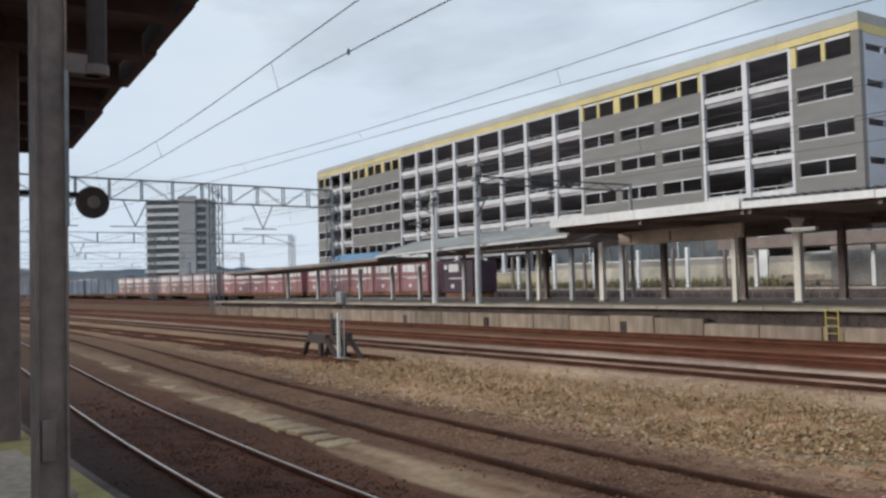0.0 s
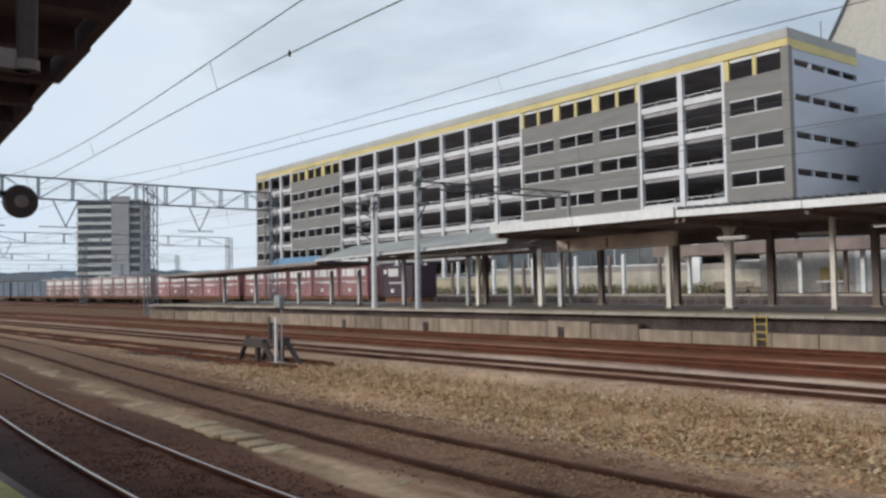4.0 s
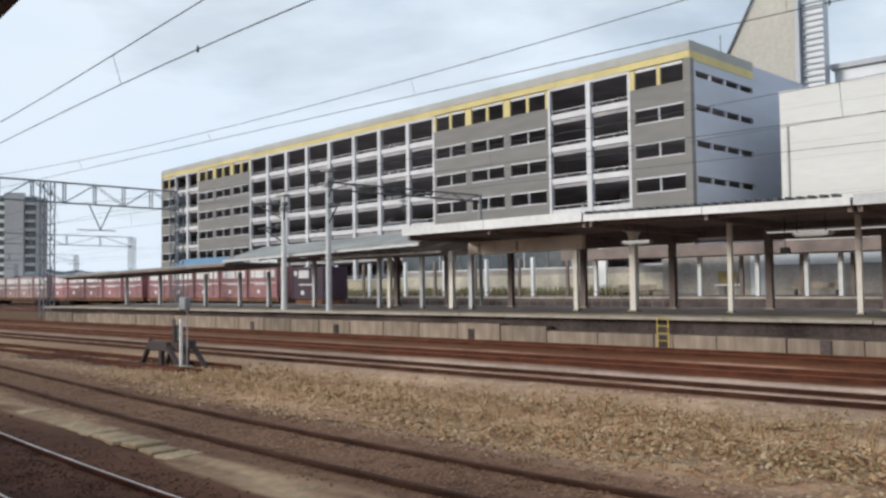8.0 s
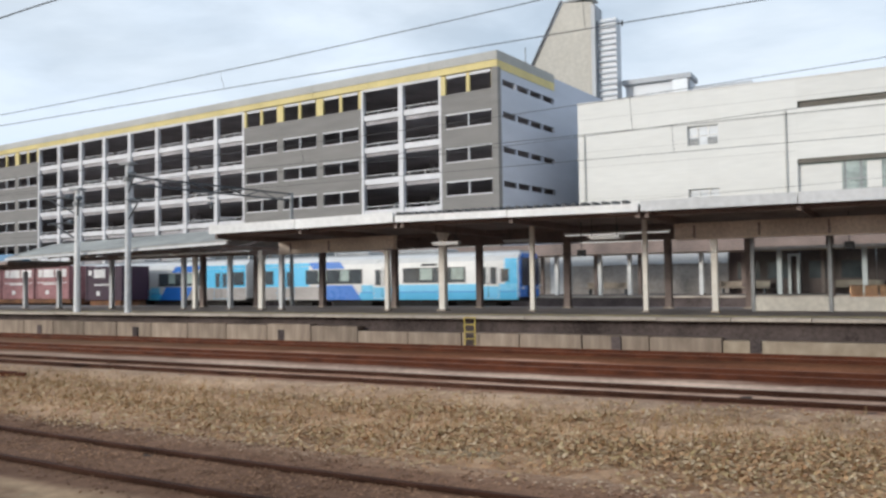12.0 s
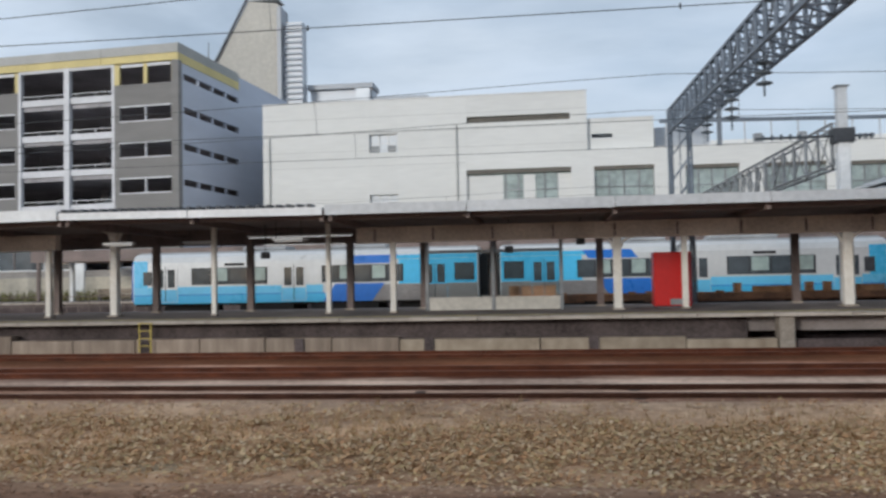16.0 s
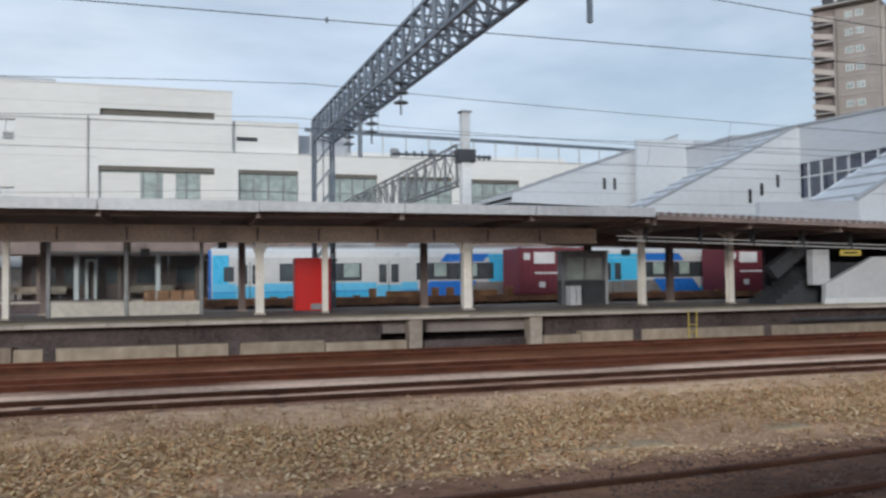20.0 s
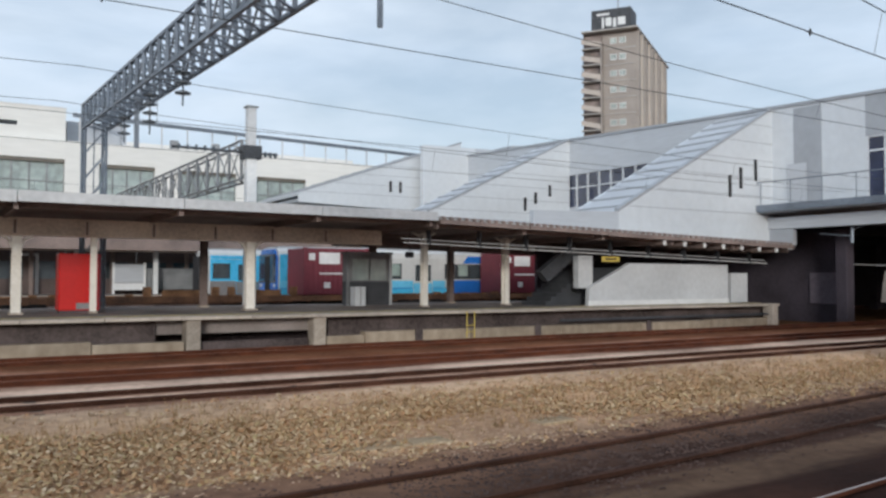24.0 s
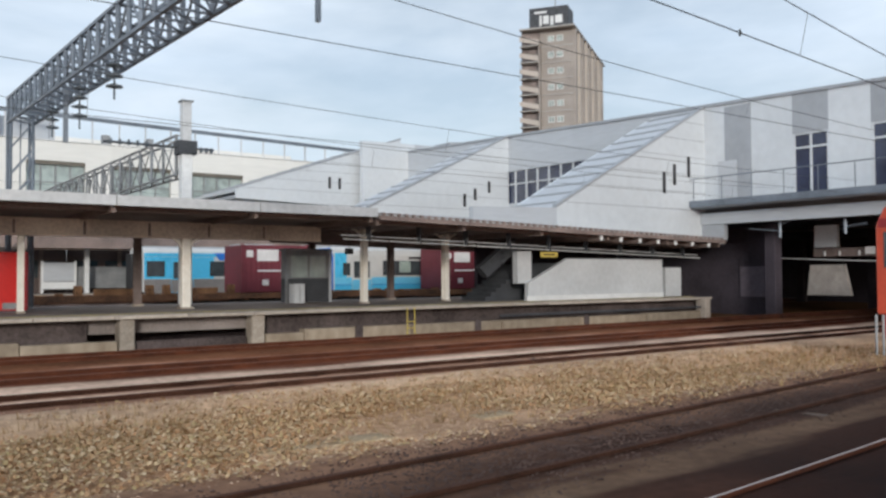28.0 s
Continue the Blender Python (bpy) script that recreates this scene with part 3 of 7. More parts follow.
def sweep(bm, poly, x0, x1):
    """A (y, z) outline drawn out along the curve of the near tracks."""
    rings = [[bm.verts.new((x, y + bend(x), z)) for y, z in poly] for x in stations(x0, x1)]
    k = len(poly)
    for a, b in zip(rings, rings[1:]):
        for i in range(k):
            bm.faces.new((a[i], b[i], b[(i + 1) % k], a[(i + 1) % k]))
    bm.faces.new(rings[0][::-1])
    bm.faces.new(rings[-1])
    return bm


def track(y, x0, x1, label, shiny, lo=None, hi=None, steel=None, curved=False):
    """Two rails and their sleepers; the sleepers between lo and hi are laid one by one, the others joined."""
    t = thing("railway_track", pose(0, y, 0), label, "track", "tracks of the yard")
    draw = sweep if curved else (lambda bm, poly, a, b: prism(bm, poly, a, b, "x"))
    w = 0.010 if shiny else 0.033
    for s in (-0.5335, 0.5335):
        r = part("rail", draw(bmesh.new(), rail_profile(s), x0, x1), steel or RUST, t)
        part("rail_head", draw(bmesh.new(), [(s - w, -0.004), (s + w, -0.004), (s + w, 0.002), (s - w, 0.002)], x0, x1), RAILHEAD if shiny else steel or RAILDULL, r, "polished steel head" if shiny else "dull rusty head")
    rest = bmesh.new()
    x = x0 + 0.3
    while x < x1:
        tilt, o = R.uniform(-1.5, 1.5), bend(x) if curved else 0.0
        if lo is not None and lo < x < hi:
            piece("sleeper", SLEEPER_ME, t, (x, o, (-0.088 if 10 < y < 15 else -0.115 if y > 10 or shiny else -0.06) - R.uniform(0, 0.02)), tilt + (bend_angle(x) if curved else 0.0))
        else:
            box(rest, x - 0.1, x + 0.1, o - 1, o + 1, -0.28, -0.12)
        x += 0.62
    part("sleeper_bed", rest, SLEEPER, t, "sleepers of the distant track")["kind"] = "stuff"
    return t


track(TRACKS["near"], -150, 60, "railway track with polished rails beside the platform", True, -30, 20, curved=True)
track(TRACKS["siding"], -150, 60, "rusty siding track in brown ballast", False, -34, 24, DARKRUST, True)
track(TRACKS["loop"], -170, 110, "dark rusty track beyond the dry grass", False, -40, 40, DARKRUST)
track(TRACKS["relief"], -170, 110, "rust-red track with stained ballast", False, -30, 34)
track(TRACKS["platform"], -170, 110, "rust-red track along the platform wall", False, -30, 34)
stub = thing("railway_track", pose(0, 11.3, 0), "overgrown dead-end track that stops at a buffer", "track", "tracks of the yard")
for s in (-0.5335, 0.5335):
    part("rail", prism(bmesh.new(), rail_profile(s), -150, -17.2, "x"), RUST, stub)
part("sleeper_bed", boxes(*[(-17.9 - 0.62 * i, -17.7 - 0.62 * i, -1, 1, -0.28, -0.12) for i in range(150)]), SLEEPER, stub)["kind"] = "stuff"
for y in (34.2, 37.6, 41.2, 45.0, 50.9):
    track(y, -260, 160, "track behind the platform, mostly hidden", True)

# pale trough lids that show through the soil
for x, y in ((2.9, 8.75), (3.5, 8.73), (4.1, 8.72), (4.75, 8.72), (5.4, 8.70), (7.6, 8.72), (-5.0, 8.78), (-4.4, 8.78)):
    b = boxes((-0.29, 0.29, -0.2, 0.2, -0.06, 0.0))
    lid = solid("cable_trough_lid", b, SANDY, "pale concrete trough lid half sunk in gravel", "trough lid", "cable trough lids", bev=0.015)
    y += bend(x)
    lid.matrix_basis = pose(x, y, ground_height(x, y) + 0.015, R.uniform(-2, 2), R.uniform(-2, 2), R.uniform(-4, 4))

# a row of worn lids between the two nearest tracks, broken and sunk in places
trough = thing("cable_trough", pose(0, 0, 0), "row of worn concrete trough lids along the track", "cable trough", kind="structure")
lid_mes = [finish("trough_lid", boxes((-w, w, -d, d, -0.07, 0.0)), SANDY, 0.018) for w, d in ((0.20, 0.21), (0.17, 0.24), (0.21, 0.18))]
x = -36.0
while x < -4.0:
    sunk = noise.noise((x * 0.35, 1.0, 4.0)) * 0.05 - (0.0 if -14.5 < x < -8.5 else 0.03)
    if R.random() < 0.86:
        y = 5.05 + bend(x) + R.uniform(-0.03, 0.03)
        lid = piece("trough_lid", R.choice(lid_mes), trough, (x, y, 0))
        lid.matrix_basis = pose(x, y, ground_height(x, y) + 0.022 + sunk + R.uniform(-0.006, 0.006), R.uniform(-3, 3), R.uniform(-3, 3), bend_angle(x) + R.uniform(-5, 5))
    x += 0.46


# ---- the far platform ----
# near-black tone that stands in for shade inside the wall opening
SHADED_CONC = M("shaded_concrete", (0.075, 0.058, 0.060), 0.9, 0, 0.4, 0.8, 10, 0.2)
plat = thing("platform", pose(0, 0, 0), "island platform with stained concrete wall and worn edge", "platform", kind="structure")
PX0, PX1, PBACK = -56.0, 31.5, 32.2
part("deck", boxes((PX0, PX1, EDGE + 0.62, PBACK, 0.3, PLAT)), PAVING, plat, "dark asphalt deck")
# shade below the overhang is put into this wall's dark colour
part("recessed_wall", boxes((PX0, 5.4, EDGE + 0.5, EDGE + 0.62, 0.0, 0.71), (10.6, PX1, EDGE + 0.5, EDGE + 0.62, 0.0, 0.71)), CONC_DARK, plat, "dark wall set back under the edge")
base_me = finish("base_panel", boxes((-1.975, 1.975, 0, 0.42, -0.25, 0.20)), CONC_PALE, 0.02)
old_me = finish("base_panel", boxes((-0.98, 0.98, 0, 0.42, -0.4, 0.28)), M("weathered_panel", (0.36, 0.29, 0.225), 0.9, 0, 0.6, 0.45, 3, 0.25, 40, tint=(0.13, 0.095, 0.075), stretch=(1.2, 1, 0.25)), 0.02)
x = PX0 + 2
while x < PX1 - 1:
    if x < -6.0:
        for o in (-0.995, 0.995):
            piece("base_panel", old_me, plat, (x + o, EDGE + 0.08 + R.uniform(-0.02, 0.02), (0.16 if x < -17.0 else 0.0) + R.uniform(-0.03, 0.03)))
    elif not 4.0 < x < 12.0:
        piece("base_panel", base_me, plat, (x, EDGE + 0.08 + R.uniform(-0.015, 0.015), R.uniform(-0.02, 0.02)))
    x += 3.98
part("culvert_wall", boxes((5.4, 10.6, EDGE + 1.6, EDGE + 1.7, -0.2, 0.298)), SHADED_CONC, plat, "dark wall inside the opening, shade in its colour")
part("culvert_wall", boxes((5.3, 5.4, EDGE + 0.63, EDGE + 1.6, -0.2, 0.298), (10.6, 10.7, EDGE + 0.63, EDGE + 1.6, -0.2, 0.298)), SHADED_CONC, plat)
part("base_panel", boxes((3.72, 6.1, EDGE + 0.1, EDGE + 0.45, -0.25, 0.12), (10.4, 11.66, EDGE + 0.1, EDGE + 0.45, -0.25, 0.12)), CONC_PALE, plat, bev=0.02)
part("base_panel", boxes((6.62, 9.88, EDGE + 0.3, EDGE + 0.55, -0.25, 0.08)), CONC_DARK, plat, "dark sill in the opening", bev=0.02)
cop_me = finish("coping_slab", boxes((-0.99, 0.99, 0, 0.64, -0.095, 0.004)), COPING, 0.012)
x = PX0 + 1
while x < PX1:
    piece("coping_slab", cop_me, plat, (x, EDGE + R.uniform(-0.012, 0.012), PLAT + R.uniform(-0.006, 0.006)))
    x += 2.0
strip_me = finish("tactile_strip", boxes((-0.99, 0.99, 0.95, 1.25, 0, 0.012)), M("faded_yellow_strip", (0.50, 0.42, 0.20), 0.8, 0, 0.3, 1, 10, 0.2), 0.004)
x = PX0 + 1
while x < PX1:
    piece("tactile_strip", strip_me, plat, (x, EDGE, PLAT))
    x += 2.0
post_me = finish("support_post", boxes((-0.2, 0.2, -0.05, 0.45, -0.3, 0.71)), CONC, 0.02)
for x in (6.35, 10.15):
    piece("support_post", post_me, plat, (x, EDGE + 0.12, 0))
for x in (-27, -19.5, -11.9, -7.2, -3.4, 1.2, 13.6, 18.5, 24.0, -33, -40):
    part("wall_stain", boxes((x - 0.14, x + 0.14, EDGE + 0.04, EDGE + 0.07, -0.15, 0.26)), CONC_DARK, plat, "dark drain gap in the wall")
part("end_post", boxes((31.2, 31.6, EDGE - 0.2, EDGE + 0.3, -0.2, PLAT)), COPING, plat, bev=0.02)
part("cable_duct", boxes((19.5, 31.2, EDGE + 0.0, EDGE + 0.06, 0.34, 0.42)), STEEL_DARK, plat, "dark pipe along the wall")


def ladder(x, w, rungs):
    t = thing("platform_ladder", pose(x, EDGE - 0.05, 0), "yellow steel ladder on the platform wall", "ladder", "platform ladders")
    for s in (-w / 2, w / 2):
        part("stile", bar(bar(bmesh.new(), (s, 0, -0.1), (s, 0, PLAT - 0.03), 0.02, 6), (s, 0, PLAT - 0.05), (s, 0.2, PLAT - 0.03), 0.02, 6), YELLOW, t)
    for i in range(rungs):
        part("rung", bar(bmesh.new(), (-w / 2, 0, 0.1 + 0.22 * i), (w / 2, 0, 0.1 + 0.22 * i), 0.014, 6), YELLOW, t)


ladder(-11.85, 0.36, 4)
ladder(15.55, 0.30, 2)


# ---- its canopy ----
def canopy(x0, x1, z0, z1, y0, fascia, fh, label, ribs=False, beam=True, beam_mat=None, depth=9.0, beam_to=None):
    """A flat roof that slopes from z0 to z1 along its run: fascia, soffit, cross beams, a long beam."""
    t = thing("platform_canopy", pose(x0, y0, z0), label, "canopy", "canopies of the platform")
    n = x1 - x0
    g = (z1 - z0) / n

    def run(bm, a, b, ya, yb, za, zb):
        v = [bm.verts.new(p) for p in ((a, ya, za + g * a), (b, ya, za + g * b), (b, yb, za + g * b), (a, yb, za + g * a),
                                       (a, ya, zb + g * a), (b, ya, zb + g * b), (b, yb, zb + g * b), (a, yb, zb + g * a))]
        for f in ((3, 2, 1, 0), (4, 5, 6, 7), (0, 1, 5, 4), (1, 2, 6, 5), (2, 3, 7, 6), (3, 0, 4, 7)):
            bm.faces.new([v[i] for i in f])
        return bm
    k = max(1, round(n / 4.0))
    for i in range(k):
        part("fascia_panel", run(bmesh.new(), n * i / k + 0.012, n * (i + 1) / k - 0.012, 0, 0.06, R.uniform(-0.012, 0.012), fh), fascia, t)
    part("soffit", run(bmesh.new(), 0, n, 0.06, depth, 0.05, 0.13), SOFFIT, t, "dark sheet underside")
    part("roof_sheet", run(bmesh.new(), 0, n, 0.06, depth, 0.135, 0.2), ROOFSHEET, t)
    if ribs:
        for i in range(int(n / 0.3)):
            a = 0.1 + i * 0.3
            part("roof_rib", run(bmesh.new(), a, a + 0.11, -0.03, 0.5, fh + 0.01, fh + 0.10), ribs, t)
    for i in range(k + 1):
        a = min(max(n * i / k, 0.1), n - 0.1)
        part("cross_beam", run(bmesh.new(), a - 0.06, a + 0.06, 0.3, depth - 0.3, -0.16 if depth > 5 else -0.04, 0.045), BROWN, t)
    for ya in (0.7, depth * 0.73):
        part("purlin", run(bmesh.new(), 0, n, ya, ya + 0.1, -0.09, 0.045), BROWN, t)
    if depth > 5:
        part("rear_beam", run(bmesh.new(), 0, n, depth - 0.6, depth - 0.45, -0.45, 0.045), BROWN, t, "dark beam under the rear eave")
    e = beam_to or n
    if beam:
        part("long_beam", run(bmesh.new(), 0, e, 4.0, 4.22, -0.62, -0.17), beam_mat or TAN, t, "tan-painted steel beam")
        for za in (-0.66, -0.17):
            part("beam_flange", run(bmesh.new(), 0, e, 3.94, 4.28, za, za + 0.04), beam_mat or TAN, t)
        for i in range(int(e / 1.95)):
            part("beam_stiffener", run(bmesh.new(), 0.6 + 1.95 * i, 0.66 + 1.95 * i, 3.96, 4.0, -0.6, -0.2), BROWN, t)
    return t


canopy(-6.3, 14.1, 3.79, 3.76, 22.95, FASCIA, 0.29, "platform canopy with pale grey fascia and dark underside")
canopy(-14.4, -6.35, 3.86, 3.80, 22.95, FASCIA_W, 0.22, "platform canopy with white edge and corrugated roof", ribs=STEEL_DARK, beam=False)
canopy(-22.6, -14.45, 3.78, 3.86, 22.95, FASCIA_W, 0.34, "platform canopy with a broad white fascia", beam_to=5.65)
old = thing("platform_canopy", pose(0, 0, 0), "weathered grey sheet canopy with a sloping roof", "canopy", "canopies of the platform")
N_SH = 18
for i in range(N_SH):
    a, b = -36.4 + 13.7 * i / N_SH, -36.4 + 13.7 * (i + 1) / N_SH - 0.02
    za, zb = 3.28 + 0.022 * (a + 36.4), 3.28 + 0.022 * (b + 36.4)
    bm = bmesh.new()
    lo = [bm.verts.new(p) for p in ((a, 24.1, za), (b, 24.1, zb), (b - 2.4, 28.2, zb + 0.8), (a - 2.4, 28.2, za + 0.8))]
    hi = [bm.verts.new((v.co.x, v.co.y - 0.01, v.co.z + 0.05)) for v in lo]
    for f in ((lo[3], lo[2], lo[1], lo[0]), hi, *[(lo[j], lo[(j + 1) % 4], hi[(j + 1) % 4], hi[j]) for j in range(4)]):
        bm.faces.new(f)
    part("roof_sheet", bm, OLDROOF, old)
part("gutter", prism(bmesh.new(), [(-36.4, 3.16), (-22.7, 3.46), (-22.7, 3.56), (-36.4, 3.26)], 23.98, 24.09), FASCIA, old)
part("rear_slope", prism(bmesh.new(), [(28.25, 3.85), (32.3, 3.6), (32.3, 3.68), (28.25, 3.95)], -38.5, -22.7, "x"), ROOFSHEET, old)
part("long_beam", boxes((-36.4, -22.7, 27.4, 27.6, 3.16, 3.36)), BROWN, old)
part("pale_rail", bar(bmesh.new(), (-30.5, 25.5, 3.2), (-22.9, 25.5, 3.24), 0.045, 6), FASCIA_W, old, "pale pipe under the eave")
for i in range(6):
    x = -36.2 + 2.6 * i
    part("rafter", bar(bmesh.new(), (x, 24.2, 3.2), (x - 1.6, 28.2, 3.78), 0.06, 4), BROWN, old)
    part("tie_beam", boxes((x - 0.05, x + 0.05, 24.3, 31.8, 3.36, 3.44)), BROWN, old)
canopy(-56.0, -36.55, 2.62, 2.98, 24.2, BROWN, 0.12, "thin dark canopy at the far platform end", beam=False, depth=3.7)
canopy(14.15, 32.6, 3.68, 3.24, 22.95, BROWN, 0.14, "platform canopy with dark ribbed edge by the stairs", ribs=BROWN, beam=False)


def column(x, y, w, z, mat, label, bracket=True):
    t = thing("canopy_column", pose(x, y, PLAT), label, "column", "columns of the platform")
    h = z - PLAT
    if w > 0.26:
        part("shaft", boxes((-w / 2, w / 2, -w / 2, w / 2, 0, h)), mat, t, bev=0.025)
    else:
        part("flange", boxes((-w / 2, w / 2, -w / 2, -w / 2 + 0.02, 0, h)), mat, t)
        part("flange", boxes((-w / 2, w / 2, w / 2 - 0.02, w / 2, 0, h)), mat, t)
        part("web", boxes((-0.02, 0.02, -w / 2 + 0.02, w / 2 - 0.02, 0, h)), mat, t)
    part("foot", boxes((-w * 0.75, w * 0.75, -w * 0.75, w * 0.75, 0, 0.06)), CONC, t, "concrete footing", bev=0.01)
    if bracket:
        for s in (-1, 1):
            part("bracket", prism(bmesh.new(), [(s * w / 2, h - 0.42), (s * (w / 2 + 0.12), h - 0.16), (s * (w / 2 + 0.42), h), (s * (w / 2 + 0.34), h), (s * (w / 2 + 0.06), h - 0.1), (s * w / 2, h - 0.3)], -0.05, 0.05), mat, t)
    return t


def soffit(x):
    """Underside of the canopy over the columns."""
    if x < -22.65:
        return 3.3 + 0.022 * (x + 36.4)
    if -14.42 < x < -6.33:
        return 3.93
    return 3.66 - 0.0238 * (x - 14.15) if x > 14.12 else 3.84


CREAMS = [(-17.34, 0.17), (-11.3, 0.15), (-7.3, 0.15), (-5.1, 0.18), (2.2, 0.25), (4.3, 0.17), (9.2, 0.30), (16.0, 0.22), (19.8, 0.23), (-24.0, 0.22), (-27.9, 0.18)]
for x, w in CREAMS:
    column(x, 27.1 if x > -22 else 27.5, w, soffit(x) if x > 14.12 or -14.42 < x < -6.33 else 3.15 if x > -22 else 3.34, CREAM, "cream-painted steel canopy column, stained at the foot", w > 0.2)
column(-15.0, 27.3, 0.265, 3.84, CREAM, "thick cream concrete canopy column")
for x in (-25.8, -22.9, -33.4, -28.6, -37.3, -40.0, -43.5, -48.7, -53.0):
    column(x, 27.5, 0.18, 2.72 if x < -36.5 else 3.36, FASCIA, "thin grey steel canopy column", False)
for x in (-27.0, -23.1, -19.2, -15.1, -11.3, -7.4, -4.6, -2.0, 1.86, 8.65, 15.6, 19.4, -30.5):
    column(x, 30.6, 0.24, soffit(x) if x > -22.65 else 3.68, BROWN, "dark brown steel canopy column", False)


# ---- parking deck ----
park = thing("parking_building", pose(-29.5, 63.7, 0, 0, 0, -5.0), "long five-storey parking building, grey panels, white bays, yellow top band", "building")
LEN, DEEP = 98.2, 24.0
ROWS = [18.42, 15.36, 12.36, 9.42, 6.38, 3.36]           # sills of the window rows
SILLS = {18.42: 20.1, 15.36: 16.62, 12.36: 13.62, 9.42: 10.68, 6.38: 7.62, 3.36: 4.6}
RAIL_POST = finish("rail_post", boxes((-0.03, 0.03, -0.02, 0.02, 0, 0.299)), CP_WHITE)


def panel_section(a, b, pairs):
    """A stretch of grey panels from a to b along the front, with pairs of deep openings."""
    pw = (b - a) / pairs
    for i, z in enumerate(ROWS):
        lo = SILLS[ROWS[i + 1]] if i + 1 < len(ROWS) else -0.2
        part("spandrel_panel", boxes((-b, -a, 0, 0.22, lo, z)), CP_GREY, park)
        top = SILLS[z]
        for j in range(pairs):
            c = a + pw * (j + 0.5)
            h = pw / 2
            o = 2.35 if pairs == 1 else h - 0.45
            mat = CP_YEL if i == 0 else CP_GREY
            part("pier", boxes((-(c + h), -(c + o), 0, 0.22, z, top)), mat, park)
            part("pier", boxes((-(c - o), -(c - h), 0, 0.22, z, top)), mat, park)
            part("mullion", boxes((-c - (0.17 if i == 0 else 0.05), -c + (0.17 if i == 0 else 0.05), 0.02, 0.2, z, top)), mat if i == 0 else CP_WHITE, park)
            if i:
                part("lintel", boxes((-(c + o), -(c - o), -0.04, 0.0, top - 0.10, top + 0.02)), CP_WHITE, park, "white strip over the opening")
                part("sill", boxes((-(c + o), -(c - o), -0.04, 0.0, z - 0.06, z + 0.04)), CP_WHITE, park, "white sill strip")
            else:
                part("blind_box", boxes((-(c + o - 0.1), -(c - o + 0.1), 0.03, 0.2, top - 0.25, top)), CP_WHITE, park)


def open_section(posts):
    """Open bays between white posts, with a parapet and a rail on each deck."""
    a, b = posts[0], posts[-1]
    for z in ROWS:
        part("parapet", boxes((-b, -a, 0.1, 0.3, z - 1.25, z - 0.72)), CP_WHITE, park)
        part("rail", boxes((-b, -a, 0.14, 0.2, z - 0.42, z - 0.36)), CP_WHITE, park)
        k = int((b - a) / 1.5)
        for i in range(k + 1):
            piece("rail_post", RAIL_POST, park, (-a - (b - a) * i / k, 0.17, z - 0.72))
    for p in posts[1:-1]:
        part("post", boxes((-p - 0.25, -p + 0.25, -0.05, 0.4, -0.2, 20.2)), CP_WHITE, park)
    for p in (a, b):
        part("post", boxes((-p - 0.12, -p + 0.12, -0.02, 0.4, -0.2, 20.15)), CP_WHITE, park)
    part("lintel", boxes((-b, -a, 0.0, 0.25, 19.95, 20.2)), CP_WHITE, park)


panel_section(0.0, 5.9, 1)
open_section([5.9, 10.25, 14.8])
panel_section(14.8, 31.0, 3)
open_section([31.0, 35.3, 40.4, 45.3, 50.4, 55.4, 60.3, 65.0, 69.6])
panel_section(69.6, 85.5, 3)
open_section([85.5, 89.1, 93.3])
panel_section(93.3, LEN, 1)
k = 14
for i in range(k):
    a, b = LEN * i / k + 0.015, LEN * (i + 1) / k - 0.015
    part("yellow_band", boxes((-b, -a, -0.06, 0.25, 20.2, 20.80)), CP_YEL, park)
    part("parapet_panel", prism(bmesh.new(), [(0.10, 21.62), (-0.12, 20.805), (0.4, 20.805), (0.4, 21.62)], -b, -a, "x"), CP_TOP, park)
part("yellow_corner", boxes((0.0, 0.06, -0.06, 0.5, 18.4, 21.0)), CP_YEL, park)
part("parapet_panel", boxes((0.0, 0.07, -0.1, 10.9, 20.78, 21.6)), CP_TOP, park)
part("yellow_band", boxes((0.0, 0.065, 0.5, 10.9, 20.05, 20.775)), CP_YEL, park, "pale yellow band round the corner")
part("corner_post", boxes((-0.55, 0.1, -0.08, 0.5, -0.2, 20.19)), CP_GREY, park, bev=0.03)
for i, z in enumerate([-0.2] + [3.0 + 3.02 * j - 1.0 for j in range(6)]):
    part("deck", boxes((-LEN, -0.3, 0.3, DEEP, z - 0.3 if i else z, z + 0.05)), CP_IN, park, "bare concrete parking deck")
part("roof_deck", boxes((-LEN, -0.3, 0.32, DEEP, 20.3, 20.6)), CP_IN, park)
part("back_wall", boxes((-LEN, 0, DEEP, DEEP + 0.3, -0.2, 21.4)), CP_SIDE, park)
part("end_wall", boxes((-LEN - 0.3, -LEN, 0, DEEP, -0.2, 21.4)), CP_GREY, park)
SL = [(18.72, 19.26), (15.92, 16.48), (12.92, 13.45), (9.97, 10.5)]
zs = [-0.2] + [z for p in SL for z in p][::-1] + [21.3]
zs.sort()
for lo, hi in zip(zs[0::2], zs[1::2]):
    part("side_panel", boxes((-0.28, 0.02, 0.5, DEEP, lo, hi)), CP_SIDE, park)
for lo, hi in SL:
    part("side_pier", boxes((-0.28, 0.02, 0.5, 0.9, lo, hi)), CP_SIDE, park)
    part("side_pier", boxes((-0.28, 0.02, 10.9, DEEP, lo, hi)), CP_SIDE, park)
    for j in range(1, 4):
        part("slit_mullion", boxes((-0.2, 0.0, 0.9 + 2.5 * j - 0.12, 0.9 + 2.5 * j + 0.12, lo, hi)), CP_SIDE, park)
for x in (-12, -30, -48, -66, -84):
    for y in (8.0, 16.0):
        part("inner_column", boxes((x - 0.35, x + 0.35, y - 0.35, y + 0.35, -0.2, 20.3)), CP_IN, park)
